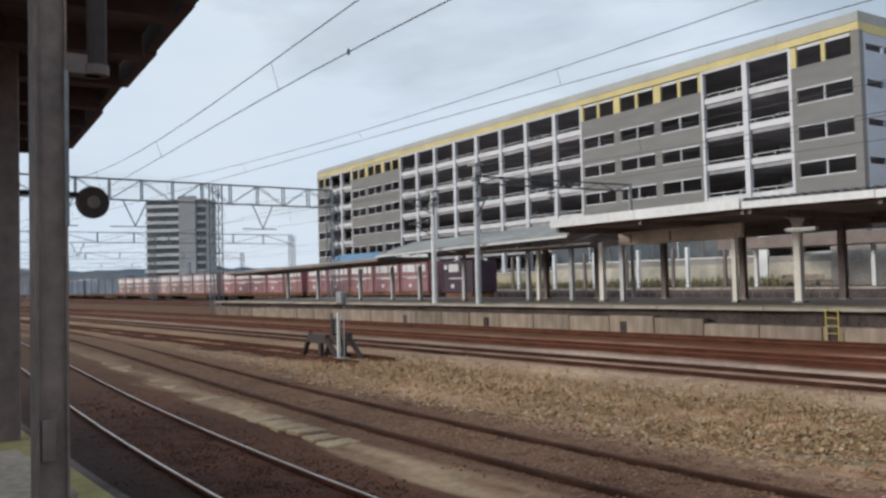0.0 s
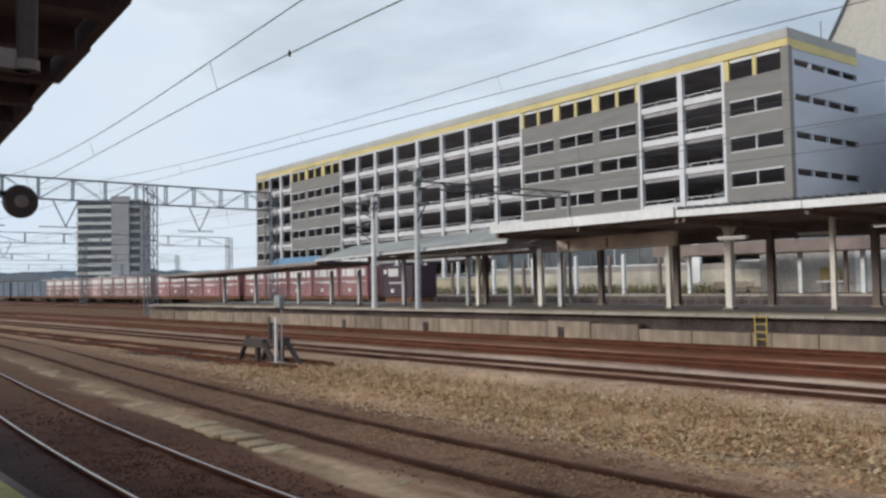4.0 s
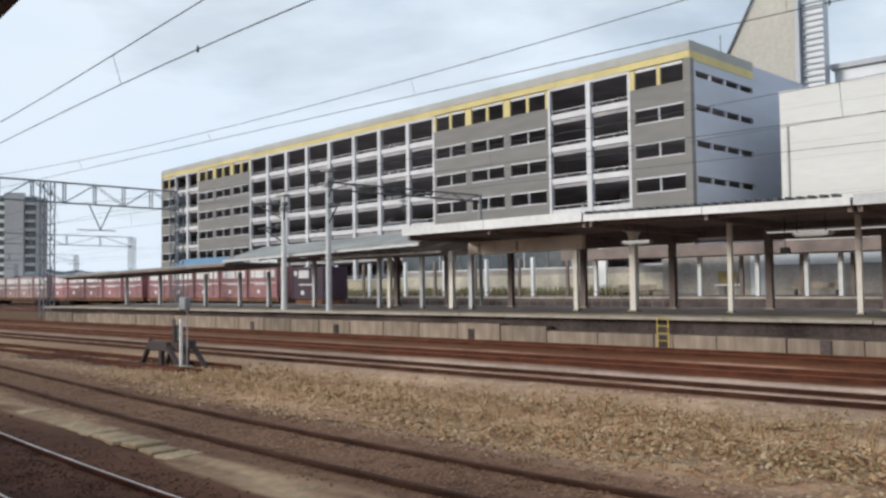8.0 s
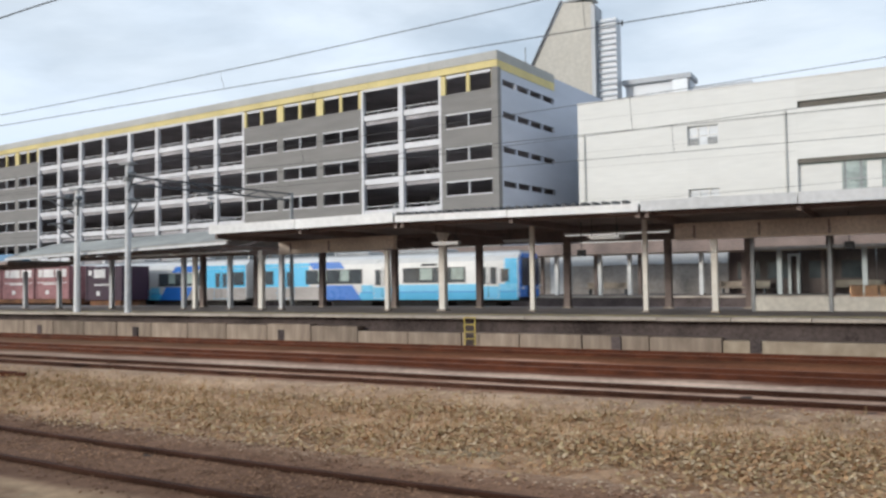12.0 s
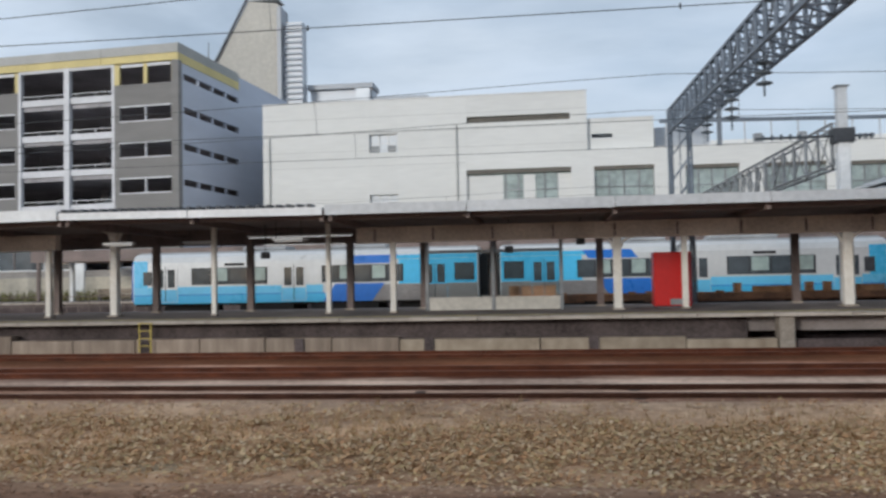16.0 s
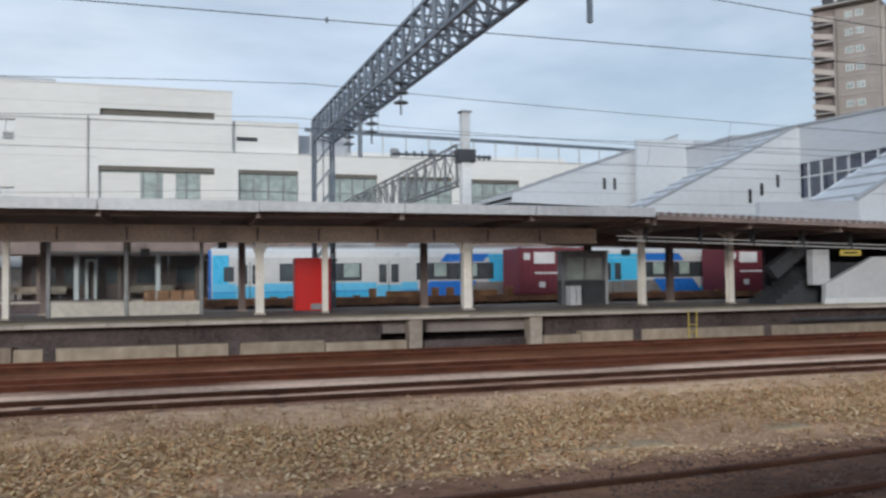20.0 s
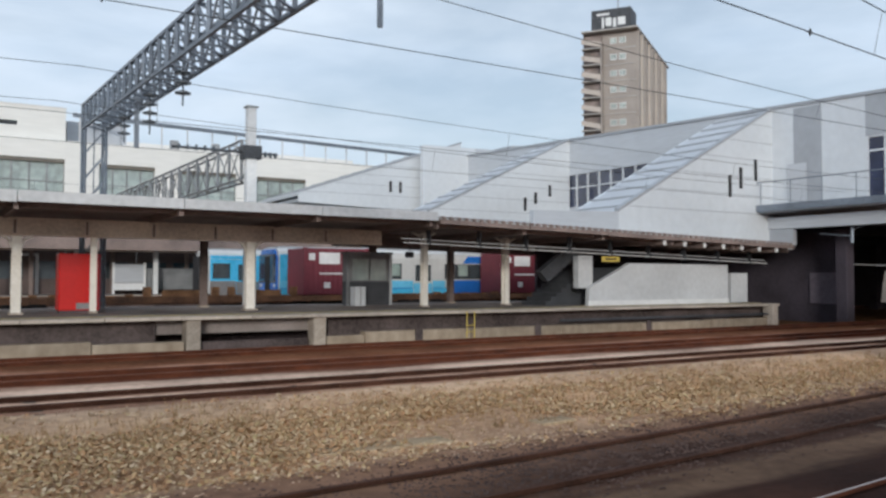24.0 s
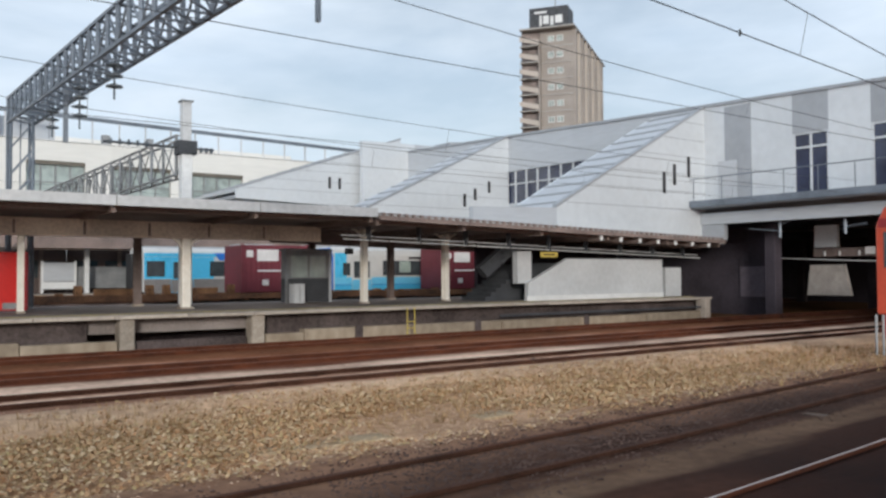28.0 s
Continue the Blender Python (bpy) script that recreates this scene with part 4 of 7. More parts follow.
part("roof_pole", bar(bmesh.new(), (-2.0, 9.0, 20.6), (-2.0, 9.0, 24.2), 0.05, 6), STEEL, park, "thin aerial pole")

# ---- tall wedge tower and low roof behind ----


def parked_car(x, z, mat, label):
    """A small hatchback, nose to the parapet."""
    t = thing("parked_car", park.matrix_basis @ pose(x, 3.2, z), label, "car", "cars on the parking decks")
    part("body", prism(bmesh.new(), [(-2.05, 0.3), (2.0, 0.3), (2.0, 0.9), (-0.9, 0.95), (-2.0, 0.75)], -0.82, 0.82, "x"), mat, t, bev=0.06)
    part("cabin", prism(bmesh.new(), [(-1.0, 0.94), (1.95, 0.9), (1.7, 1.5), (-0.3, 1.52)], -0.72, 0.72, "x"), mat, t, bev=0.05)
    part("windscreen", prism(bmesh.new(), [(-1.03, 0.98), (-0.98, 0.98), (-0.36, 1.46), (-0.41, 1.46)], -0.62, 0.62, "x"), GLASS, t)
    for s in (-1, 1):
        part("headlight", boxes((s * 0.6 - 0.14, s * 0.6 + 0.14, -2.08, -2.0, 0.62, 0.74)), GLASS_PALE, t)
        for y in (-1.25, 1.25):
            part("wheel", bar(bmesh.new(), (s * 0.7 - 0.09, y, 0.3), (s * 0.7 + 0.09, y, 0.3), 0.3, 14), BLACK, t)


for x, z, mat, lab in ((-7.2, 5.07, PLASTIC_W, "white hatchback"), (-9.3, 5.07, ZINC_L, "silver hatchback"), (-12.6, 5.07, PLASTIC_W, "white hatchback"), (-12.4, 8.09, STEEL_DARK, "dark hatchback"), (-7.6, 8.09, ZINC_L, "silver hatchback"),
                       (-33.0, 5.07, PLASTIC_W, "white hatchback"), (-38.2, 8.09, ZINC_L, "silver hatchback"), (-43.0, 8.09, PLASTIC_W, "white hatchback"), (-52.5, 11.11, ZINC_L, "silver hatchback"), (-57.8, 5.07, STEEL_DARK, "dark hatchback")):
    parked_car(x, z, mat, lab + " parked on an open deck")

tower = thing("tower_building", pose(-35, 100, 0), "beige wedge-topped tower with a grey louvred side", "building")
part("tower_wall", prism(bmesh.new(), [(-6.3, -0.2), (2.0, -0.2), (2.0, 37.0), (-1.9, 37.5), (-6.3, 29.6)], 0, 2.5), TOWER, tower)
part("edge_beam", bar(bmesh.new(), (-6.5, -0.15, 29.4), (-2.0, -0.15, 37.7), 0.17, 4), STEEL_DARK, tower, "dark beam along the sloping edge")
part("coping", boxes((-2.0, 2.05, -0.1, 2.5, 37.5, 37.7)), TOWER_G, tower)
part("service_shaft", boxes((2.05, 2.55, -0.6, 2.4, -0.2, 36.4)), ZINC_D, tower, "narrow grey shaft")
wing = part("louvred_wing", boxes((2.6, 5.0, 0.3, 2.2, -0.2, 34.6)), ZINC, tower, "pale louvred wing")
for i in range(26):
    part("louvre_slat", prism(bmesh.new(), [(0.295, 34.4 - 0.72 * i), (-0.05, 34.1 - 0.72 * i), (0.295, 34.1 - 0.72 * i)], 2.65, 5.05, "x"), ZINC_L, wing)
part("low_roof", boxes((5.1, 13.6, 2.0, 6.0, 26.3, 26.9)), ZINC_D, tower, "grey roof slab beside the tower")
part("low_wall", boxes((5.4, 13.4, 2.6, 5.5, -0.2, 26.295)), ZINC, tower)
part("roof_screen", boxes((11.4, 13.2, 1.9, 1.99, 24.6, 26.2)), ZINC_L, tower, "pale screen under the slab")
part("lower_slab", boxes((13.7, 20.5, 2.5, 5.0, 24.6, 25.1)), ZINC_D, tower)

# ---- white station building ----
wb = thing("station_building", pose(0, 70, 0), "cream-white panelled station building with recessed window bands", "building")


def wall_with_holes(owner, name, x0, x1, z0, z1, holes, y0, y1, mat):
    """A wall in upright strips with clear openings (x0, x1, z0, z1)."""
    cuts = sorted({x0, x1, *[h[0] for h in holes], *[h[1] for h in holes]})
    for a, b in zip(cuts, cuts[1:]):
        col = sorted([h for h in holes if h[0] <= a and h[1] >= b], key=lambda h: h[2])
        z = z0
        for h in col + [None]:
            top = h[2] if h else z1
            if top > z + 0.01:
                part(name, boxes((a, b, y0, y1, z, top)), mat, owner)
            z = h[3] if h else z


HOLES_W = [(-15.1, -12.6, 12.9, 14.5), (-15.1, -12.6, 8.0, 9.25), (-6.7, 2.1, 7.6, 11.1), (-6.6, 2.1, 15.1, 15.65)]
wall_with_holes(wb, "wall_panel", -24.6, 3.5, -0.2, 17.45, HOLES_W, 0, 0.45, WHITE_PANEL)
HOLES_E = [(4.0, 8.9, 7.6, 11.05), (11.4, 15.7, 7.6, 10.9), (17.7, 22.5, 7.6, 10.85), (24.3, 28.9, 7.6, 10.75)]
wall_with_holes(wb, "wall_panel", 3.5, 46.0, -0.2, 12.45, HOLES_E, 0.0, 0.45, WHITE_PANEL)
wall_with_holes(wb, "wall_panel", 3.5, 9.0, 12.5, 15.1, [(3.9, 5.6, 13.5, 13.85)], 0.5, 0.9, WHITE_PANEL)
part("side_wall", boxes((-24.6, -24.2, 0.45, 26, -0.2, 17.4)), WHITE_PANEL, wb)
part("roof", boxes((-24.2, 3.5, 0.45, 26, 16.9, 17.2), (3.5, 46, 0.45, 26, 12.2, 12.4), (3.5, 9.0, 0.9, 20, 14.9, 15.05)), FASCIA, wb)
part("side_wall", boxes((3.1, 3.5, 0.45, 26, 12.4, 17.4)), WHITE_PANEL, wb)
part("back_wall", boxes((-24.2, 46, 26, 26.4, -0.2, 16.9)), WHITE_PANEL, wb)
part("plant_room", boxes((9.4, 14.0, 3.0, 9.0, 12.4, 14.6)), ZINC, wb)
part("parapet_cap", boxes((-24.65, 3.55, -0.05, 0.5, 17.45, 17.53), (3.6, 9.05, 0.45, 0.95, 15.1, 15.17), (9.05, 46, -0.05, 0.5, 12.45, 12.53)), FASCIA_W, wb)
for z in (6.2, 8.9, 11.75, 13.1, 14.6, 16.0):
    part("panel_joint", boxes((-24.5, -6.8 if z < 12 else 3.4, -0.012, 0.0, z, z + 0.035)), WHITE_SEAM, wb)
part("drainpipe", bar(bmesh.new(), (-7.5, -0.12, 7), (-7.5, -0.12, 15.0), 0.07, 8), WHITE_SEAM, wb)
part("drainpipe", bar(bmesh.new(), (-24.0, -0.12, 7), (-24.0, -0.12, 14.5), 0.07, 8), WHITE_SEAM, wb)


def glazed(owner, x0, x1, z0, z1, y, cols, rows, mat, frame_mat):
    w = part("window", boxes((x0, x1, y, y + 0.05, z0, z1)), mat, owner)
    for i in range(cols + 1):
        x = x0 + (x1 - x0) * i / cols
        part("window_bar", boxes((x - 0.06, x + 0.06, y - 0.06, y - 0.004, z0, z1)), frame_mat, w)
    for i in range(1, rows):
        z = z0 + (z1 - z0) * i / rows
        part("window_bar", boxes((x0, x1, y - 0.05, y - 0.004, z - 0.04, z + 0.04)), frame_mat, w)
    return w


for a, b in ((-6.7, -3.6), (-1.9, -0.9), (1.0, 2.1)):
    part("window_blind", boxes((a, b, 0.32, 0.37, 7.6, 10.6)), WHITE_PANEL, wb, "drawn pale blind")
glazed(wb, -6.7, 2.1, 7.6, 11.1, 0.40, 8, 2, GLASS_PALE, STEEL)
for h in HOLES_E:
    glazed(wb, h[0], h[1], h[2], h[3], 0.36, 4, 2, GLASS_PALE, STEEL)
    part("window_shade", boxes((h[0], h[1], 0.1, 0.34, h[3] - 0.28, h[3])), DARKHEAD, wb, "dark recess head")
part("window_shade", boxes((-6.7, 2.1, 0.1, 0.31, 10.75, 11.1), (-6.6, 2.1, 0.3, 0.4, 15.1, 15.65)), DARKHEAD, wb, "dark recess head")
for z0, z1 in ((12.9, 14.5), (8.0, 9.25)):
    glazed(wb, -15.1, -12.6, z0, z1, 0.3, 3, 2, ZINC_L, FASCIA_W)
    part("vent_grille", boxes((-15.0, -14.25, 0.2, 0.29, z0 + 0.05, z0 + 0.6), (-13.5, -12.8, 0.2, 0.29, z0 + 0.05, z0 + 0.6)), STEEL, wb, "small grey grille")
rail = thing("roof_railing", pose(0, 70.3, 12.53), "grey roof railing with posts", "railing")
part("handrail", prism(bmesh.new(), [(9.5, 2.0), (46, 1.2), (46, 1.48), (9.5, 2.28)], 0.0, 0.25), GALV, rail)
for x in (17.5, 21.0, 24.4):
    part("vent_box", boxes((x - 0.3, x + 0.3, 0.6, 1.2, 0, 0.9)), STEEL, rail, "small grey roof vent")
for i in range(17):
    x = 10 + 2.1 * i
    part("post", boxes((x - 0.05, x + 0.05, 0.08, 0.18, 0, 2.0 - 0.022 * (x - 9.5))), FASCIA, rail)


# ---- footbridge concourse with stair enclosures ----
XC = 33.9
# dark tone that paints the shade under the bridge and behind the stairs
BRIDGE_SHADE = M("shaded_steel", (0.056, 0.046, 0.060), 0.8, 0, 0.3, 0.6, 8, 0.1)
hall = thing("bridge_concourse", pose(0, 0, 0), "zinc-clad station concourse bridging the tracks", "station bridge")


def hall_roof(y):
    return 9.0 + 0.037 * y


for i in range(12):
    a, b = 6.0 + 4.0 * i, 10.0 + 4.0 * i
    holes = []
    if i < 4:
        holes = [(a + (1.3 if i == 2 else 0.75), a + (2.95 if i == 2 else 2.4), 5.35, 8.0)]
    v0, v1 = hall_roof(a), hall_roof(b)
    mat = (ZINC_L, ZINC, ZINC_L, ZINC_D)[i % 4] if i < 5 else ZINC
    if holes:
        h = holes[0]
        part("wall_panel", prism(bmesh.new(), [(a, 5.2), (h[0], 5.2), (h[0], hall_roof(h[0])), (a, v0)], XC, XC + 0.3, "x"), ZINC_L, hall)
        part("wall_panel", prism(bmesh.new(), [(h[1], 5.2), (b, 5.2), (b, v1), (h[1], hall_roof(h[1]))], XC, XC + 0.3, "x"), ZINC_L, hall)
        part("wall_panel", prism(bmesh.new(), [(h[0], h[3]), (h[1], h[3]), (h[1], hall_roof(h[1])), (h[0], hall_roof(h[0]))], XC, XC + 0.3, "x"), ZINC_D, hall)
        w = part("window", boxes((XC + 0.1, XC + 0.15, h[0], h[1], 5.2, h[3])), GLASS_NAVY, hall)
        for y in (h[0] + 0.05, (h[0] + h[1]) / 2, h[1] - 0.05):
            part("window_bar", boxes((XC + 0.02, XC + 0.095, y - 0.04, y + 0.04, 5.2, h[3])), ZINC_L, w)
        for z in (5.24, 7.35, h[3] - 0.04):
            part("window_bar", boxes((XC + 0.03, XC + 0.094, h[0], h[1], z - 0.04, z + 0.04)), ZINC_L, w)
    elif i in (6, 7, 8):
        part("wall_panel", prism(bmesh.new(), [(a, 5.2), (b, 5.2), (b, 6.3), (a, 6.3)], XC, XC + 0.3, "x"), ZINC, hall)
        part("wall_panel", prism(bmesh.new(), [(a, 8.3), (b, 8.3), (b, v1), (a, v0)], XC, XC + 0.3, "x"), ZINC, hall)
        w = part("window", boxes((XC + 0.1, XC + 0.15, a, b, 6.3, 8.3)), GLASS_NAVY, hall)
        for j in range(4):
            part("window_bar", boxes((XC + 0.02, XC + 0.095, a + j - 0.05, a + j + 0.05, 6.3, 8.3)), ZINC_L, w)
        part("window_bar", boxes((XC + 0.03, XC + 0.094, a, b, 7.45, 7.53)), ZINC_L, w)
    else:
        part("wall_panel", prism(bmesh.new(), [(a, 5.2), (b, 5.2), (b, v1), (a, v0)], XC, XC + 0.3, "x"), mat, hall)
part("roof", prism(bmesh.new(), [(6.0, hall_roof(6) - 0.3), (54, hall_roof(54) - 0.3), (54, hall_roof(54) + 0.05), (6, hall_roof(6) + 0.05)], XC + 0.3, XC + 24, "x"), ZINC_D, hall)
part("roof_edge", prism(bmesh.new(), [(6.0, hall_roof(6)), (54, hall_roof(54)), (54, hall_roof(54) + 0.14), (6, hall_roof(6) + 0.14)], XC - 0.08, XC + 0.299, "x"), ZINC_D, hall)
part("floor_slab", boxes((XC - 1.1, XC + 24, 6.0, 25.0, 4.95, 5.19), (XC, XC + 24, 25.0, 54.0, 4.75, 5.19)), ZINC_D, hall, "grey deck slab")
part("wall_panel", boxes((XC - 0.02, XC - 0.002, 22.45, 23.85, 5.2, 9.75)), ZINC_D, hall, "darker grey wall strip")
part("balcony_door", boxes((XC - 0.06, XC - 0.022, 23.2, 24.2, 5.2, 7.2)), ZINC, hall, "grey balcony door")
# walls added to fill the space below the deck with shade
part("undercroft_wall", boxes((XC + 23.0, XC + 23.3, -1.0, 54.0, -0.2, 4.74)), BRIDGE_SHADE, hall, "dark wall added for the shade under the bridge")
part("undercroft_wall", boxes((XC + 2.4, XC + 2.6, 22.9, 33.0, -0.2, 4.19)), BRIDGE_SHADE, hall, "dark wall added for the shade under the bridge")
part("pale_panel", prism(bmesh.new(), [(19.5, 0.84), (21.6, 0.84), (21.42, 2.25), (19.8, 2.25)], XC + 3.0, XC + 3.2, "x"), GREYWALL, hall, "pale panel under the bridge")
part("pale_panel", boxes((XC + 3.0, XC + 3.2, 20.1, 21.2, 3.06, 4.08)), PLASTIC_W, hall, "pale panel under the bridge")
part("deck_edge", boxes((XC - 1.25, XC - 1.1, 6.0, 25.0, 5.0, 5.3)), GALV, hall)
for gx0 in (XC - 0.4, XC + 8, XC + 20):
    part("deck_girder", boxes((gx0, gx0 + 0.4, 6.0, 54.0, 4.2, 4.74)), ZINC if gx0 < XC else STEEL_DARK, hall, "steel girder under the deck")
part("cheek_wall", boxes((XC - 0.36, XC - 0.1, 23.7, 24.98, 3.45, 4.19)), ZINC_D, hall, "grey end wall of the girder")
for y in (8.0, 11.5, 15.0, 18.5, 22.0):
    part("cross_joist", boxes((XC + 0.02, XC + 7.9, y, y + 0.18, 4.4, 4.74)), STEEL_DARK, hall)
part("lilac_panel", boxes((XC + 2.3, XC + 2.39, 23.1, 24.7, 0.72, 2.2)), M("dim_lilac_panel", (0.17, 0.145, 0.175), 0.8, 0, 0.25, 0.5, 6, 0.1), hall, "dim lilac-grey panel under the bridge")
part("far_eave", boxes((XC + 2.75, XC + 2.95, 18.2, 21.1, 2.62, 3.0)), BROWN, hall, "dark eave of the platform beyond")
part("far_eave_edge", bar(bmesh.new(), (XC + 2.7, 17.8, 2.36), (XC + 2.7, 23.3, 2.60), 0.03, 6), FASCIA, hall, "pale pipe along the eave")
for y in (18.9, 19.8, 20.5):
    part("joist_cap", boxes((XC + 2.66, XC + 2.74, y, y + 0.06, 2.66, 2.86)), PLASTIC_W, hall, "white joist end")
part("hanging_bracket", bar(bar(bar(bmesh.new(), (XC, 21.07, 4.2), (XC, 21.07, 3.45), 0.07, 8), (XC, 21.07, 3.75), (XC, 22.6, 3.92), 0.03, 6), (XC, 21.07, 4.0), (XC, 20.6, 4.18), 0.03, 6), GALV, hall, "wire bracket hung under the girder")
part("hanging_bracket", bar(bar(bmesh.new(), (XC, 18.1, 4.2), (XC, 18.1, 3.5), 0.07, 8), (XC, 18.1, 3.8), (XC, 17.2, 3.9), 0.035, 6), GALV, hall)
part("small_sign", boxes((XC + 2.6, XC + 2.66, 18.2, 18.62, 2.7, 3.02)), LABEL_W, hall, "small white sign under the bridge")
part("back_wall", boxes((XC + 23.7, XC + 24, 6, 54, 5.2, 10.0)), ZINC, hall)
part("end_wall", boxes((XC + 0.3, XC + 23.7, 6.0, 6.3, 5.2, 9.0), (XC + 0.3, XC + 23.7, 53.7, 54, 5.2, 10.6)), ZINC, hall)
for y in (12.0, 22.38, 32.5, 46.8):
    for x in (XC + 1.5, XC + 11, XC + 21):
        part("pier", boxes((x - 0.28, x + 0.28, y - 0.28, y + 0.28, -0.2, 4.2)), BRIDGE_SHADE, hall, bev=0.03)
brail = thing("balcony_railing", pose(XC - 1.15, 6.0, 5.3), "light steel balcony railing with thin bars", "railing")
part("handrail", bar(bmesh.new(), (0, 0, 1.05), (0, 19, 1.05), 0.025, 6), GALV, brail)
for i in range(13):
    part("post", bar(bmesh.new(), (0, 1.55 * i + 0.2, 0), (0, 1.55 * i + 0.2, 1.05), 0.02, 5), GALV, brail)


def stair_block(y0, depth, xa, xb, za, zb, slits, label, foot=None):
    """An enclosed stair that comes down from the concourse along the platform; ribs cross its sloping roof."""
    t = thing("stair_enclosure", pose(0, y0, 0), label, "stair enclosure", "stair enclosures")
    low = za - 0.6
    part("side_wall", prism(bmesh.new(), [(xa, low), (xb, low - 0.4), (xb, zb), (xa, za)], 0, 0.25), ZINC_L, t)
    part("side_wall", prism(bmesh.new(), [(xa, low), (xb, low - 0.4), (xb, zb), (xa, za)], depth - 0.25, depth), ZINC_L, t)
    part("sloping_roof", prism(bmesh.new(), [(xa, za - 0.2), (xb, zb - 0.2), (xb, zb + 0.004), (xa, za + 0.004)], 0.25, depth - 0.25), ZINC, t)
    part("underside", prism(bmesh.new(), [(xa, low), (xb, low - 0.4), (xb, low - 0.2), (xa, low + 0.2)], 0.25, depth - 0.25), ZINC_D, t)
    part("verge", prism(bmesh.new(), [(xa - 0.05, za + 0.01), (xb, zb + 0.01), (xb, zb + 0.13), (xa - 0.05, za + 0.13)], -0.05, 0.2), ZINC_D, t)
    n = 11
    for i in range(n):
        f = (i + 0.5) / n
        x, z = xa + (xb - xa) * f, za + (zb - za) * f
        part("roof_seam", boxes((x - 0.03, x + 0.03, 0.2, depth - 0.2, z, z + 0.07)), ZINC_D, t)
    for i in range(1, 7):
        z = low + (zb - low) * i / 7
        xs = xa + (xb - xa) * max(0.0, (z - za) / (zb - za))
        part("panel_joint", boxes((xs + 0.15, xb, -0.012, 0.0, z, z + 0.03)), ZINC_D, t)
    for x, a, b in slits:
        part("slit_window", boxes((x - 0.1, x + 0.1, -0.02, 0.02, a, b)), BLACK, t)
    return t


stair_block(25.0, 3.3, 24.0, XC, 4.65, 9.9, [(30.85, 5.6, 6.6), (31.6, 6.03, 7.0), (32.65, 6.45, 7.44)], "light zinc stair enclosure over the platform, ribbed sloping roof")
low = thing("stairwell", pose(0, 25.0, PLAT), "pale panelled wall round the foot of the stairs", "stair wall")
part("wall_panel", prism(bmesh.new(), [(22.35, 0), (30.65, 0), (30.65, 1.72), (24.6, 1.72), (22.4, 0.72)], 0, 0.2), WALL_W, low)
part("skirting", boxes((22.3, 30.68, -0.03, 0.0, 0, 0.2)), PLASTIC_W, low, "white skirting band")
part("wall_panel", boxes((31.35, 32.5, 0.4, 0.6, 0, 1.35)), WALL_W, low)
part("newel", boxes((22.0, 22.75, 0.2, 0.5, 0.7, 2.0)), WALL_W, low)
part("dark_backing", boxes((24.2, 33.5, 5.6, 5.8, 0, 3.5)), BRIDGE_SHADE, low)
for i in range(9):
    part("step", boxes((21.0 + 0.27 * i, 24.0 + 0.27 * i, 1.0, 2.6, 0.17 * i, 0.17 * (i + 1))), STEEL_DARK, low)
part("stair_soffit", prism(bmesh.new(), [(20.4, 1.35), (22.2, 2.55), (22.2, 1.95), (20.8, 0.95)], 0.6, 0.95), STEEL_DARK, low, "dark sloping underside")
link = thing("covered_walkway", pose(0, 25.0, 0), "long zinc-clad upper wall over the platform", "walkway")
part("wall_panel", prism(bmesh.new(), [(19.6, 3.9), (24.0, 3.9), (24.0, 4.64), (19.6, 4.5)], 0.0, 0.25), ZINC, link)
part("wall_panel", prism(bmesh.new(), [(24.0, 3.55), (35.3, 3.3), (35.3, 4.2), (24.0, 4.04)], -0.05, 0.2), ZINC_L, link)
part("wall_panel", boxes((19.6, 35.2, 6.0, 6.3, 3.5, 4.6)), ZINC, link)
part("floor_slab", boxes((19.7, 35.2, 0.26, 5.99, 3.75, 3.88)), ZINC_D, link)
stair_block(39.6, 3.0, 23.7, XC, 5.6, 10.5, [(30.4, 5.95, 6.75), (31.2, 6.4, 7.1), (32.3, 6.9, 7.6)], "grey zinc stair enclosure further back, ribbed roof")
stair_block(52.0, 8.0, 21.0, XC, 7.6, 12.0, [(27.9, 8.0, 8.8), (28.7, 8.0, 8.8)], "far grey stair enclosure against the white building")

rear = thing("rear_hall", pose(0, 51.0, 0), "plain zinc-clad hall behind the stair enclosures", "building")
for i in range(4):
    a = 30.0 + 4.5 * i
    part("wall_panel", prism(bmesh.new(), [(a, 4.5), (a + 4.48, 4.5), (a + 4.48, 11.65 + 0.1 * (i - 1)), (a, 11.65 + 0.1 * (i - 2))], 0, 0.4), ZINC if i % 2 else ZINC_L, rear)
part("wall_panel", boxes((30.0, 48.0, 0.41, 0.8, -0.2, 4.5)), ZINC_D, rear)
part("roof_canopy", prism(bmesh.new(), [(38.0, 11.9), (45.0, 12.4), (45.0, 12.6), (38.0, 12.1)], 0.3, 3.0), ZINC_D, rear, "thin raised roof")
for x in (39.0, 42.0, 44.5):
    part("roof_post", boxes((x - 0.06, x + 0.06, 0.6, 0.72, 11.4, 11.9 + 0.0714 * (x - 38))), ZINC_D, rear)


# ---- trains ----
CAR = 19.7


def body_profile(w=1.44, z0=0.95, z1=3.62):
    return [(-w, z0), (-w, z1 - 0.55), (-w + 0.10, z1 - 0.25), (-w + 0.45, z1 - 0.06), (0, z1), (w - 0.45, z1 - 0.06), (w - 0.10, z1 - 0.25), (w, z1 - 0.55), (w, z0)]


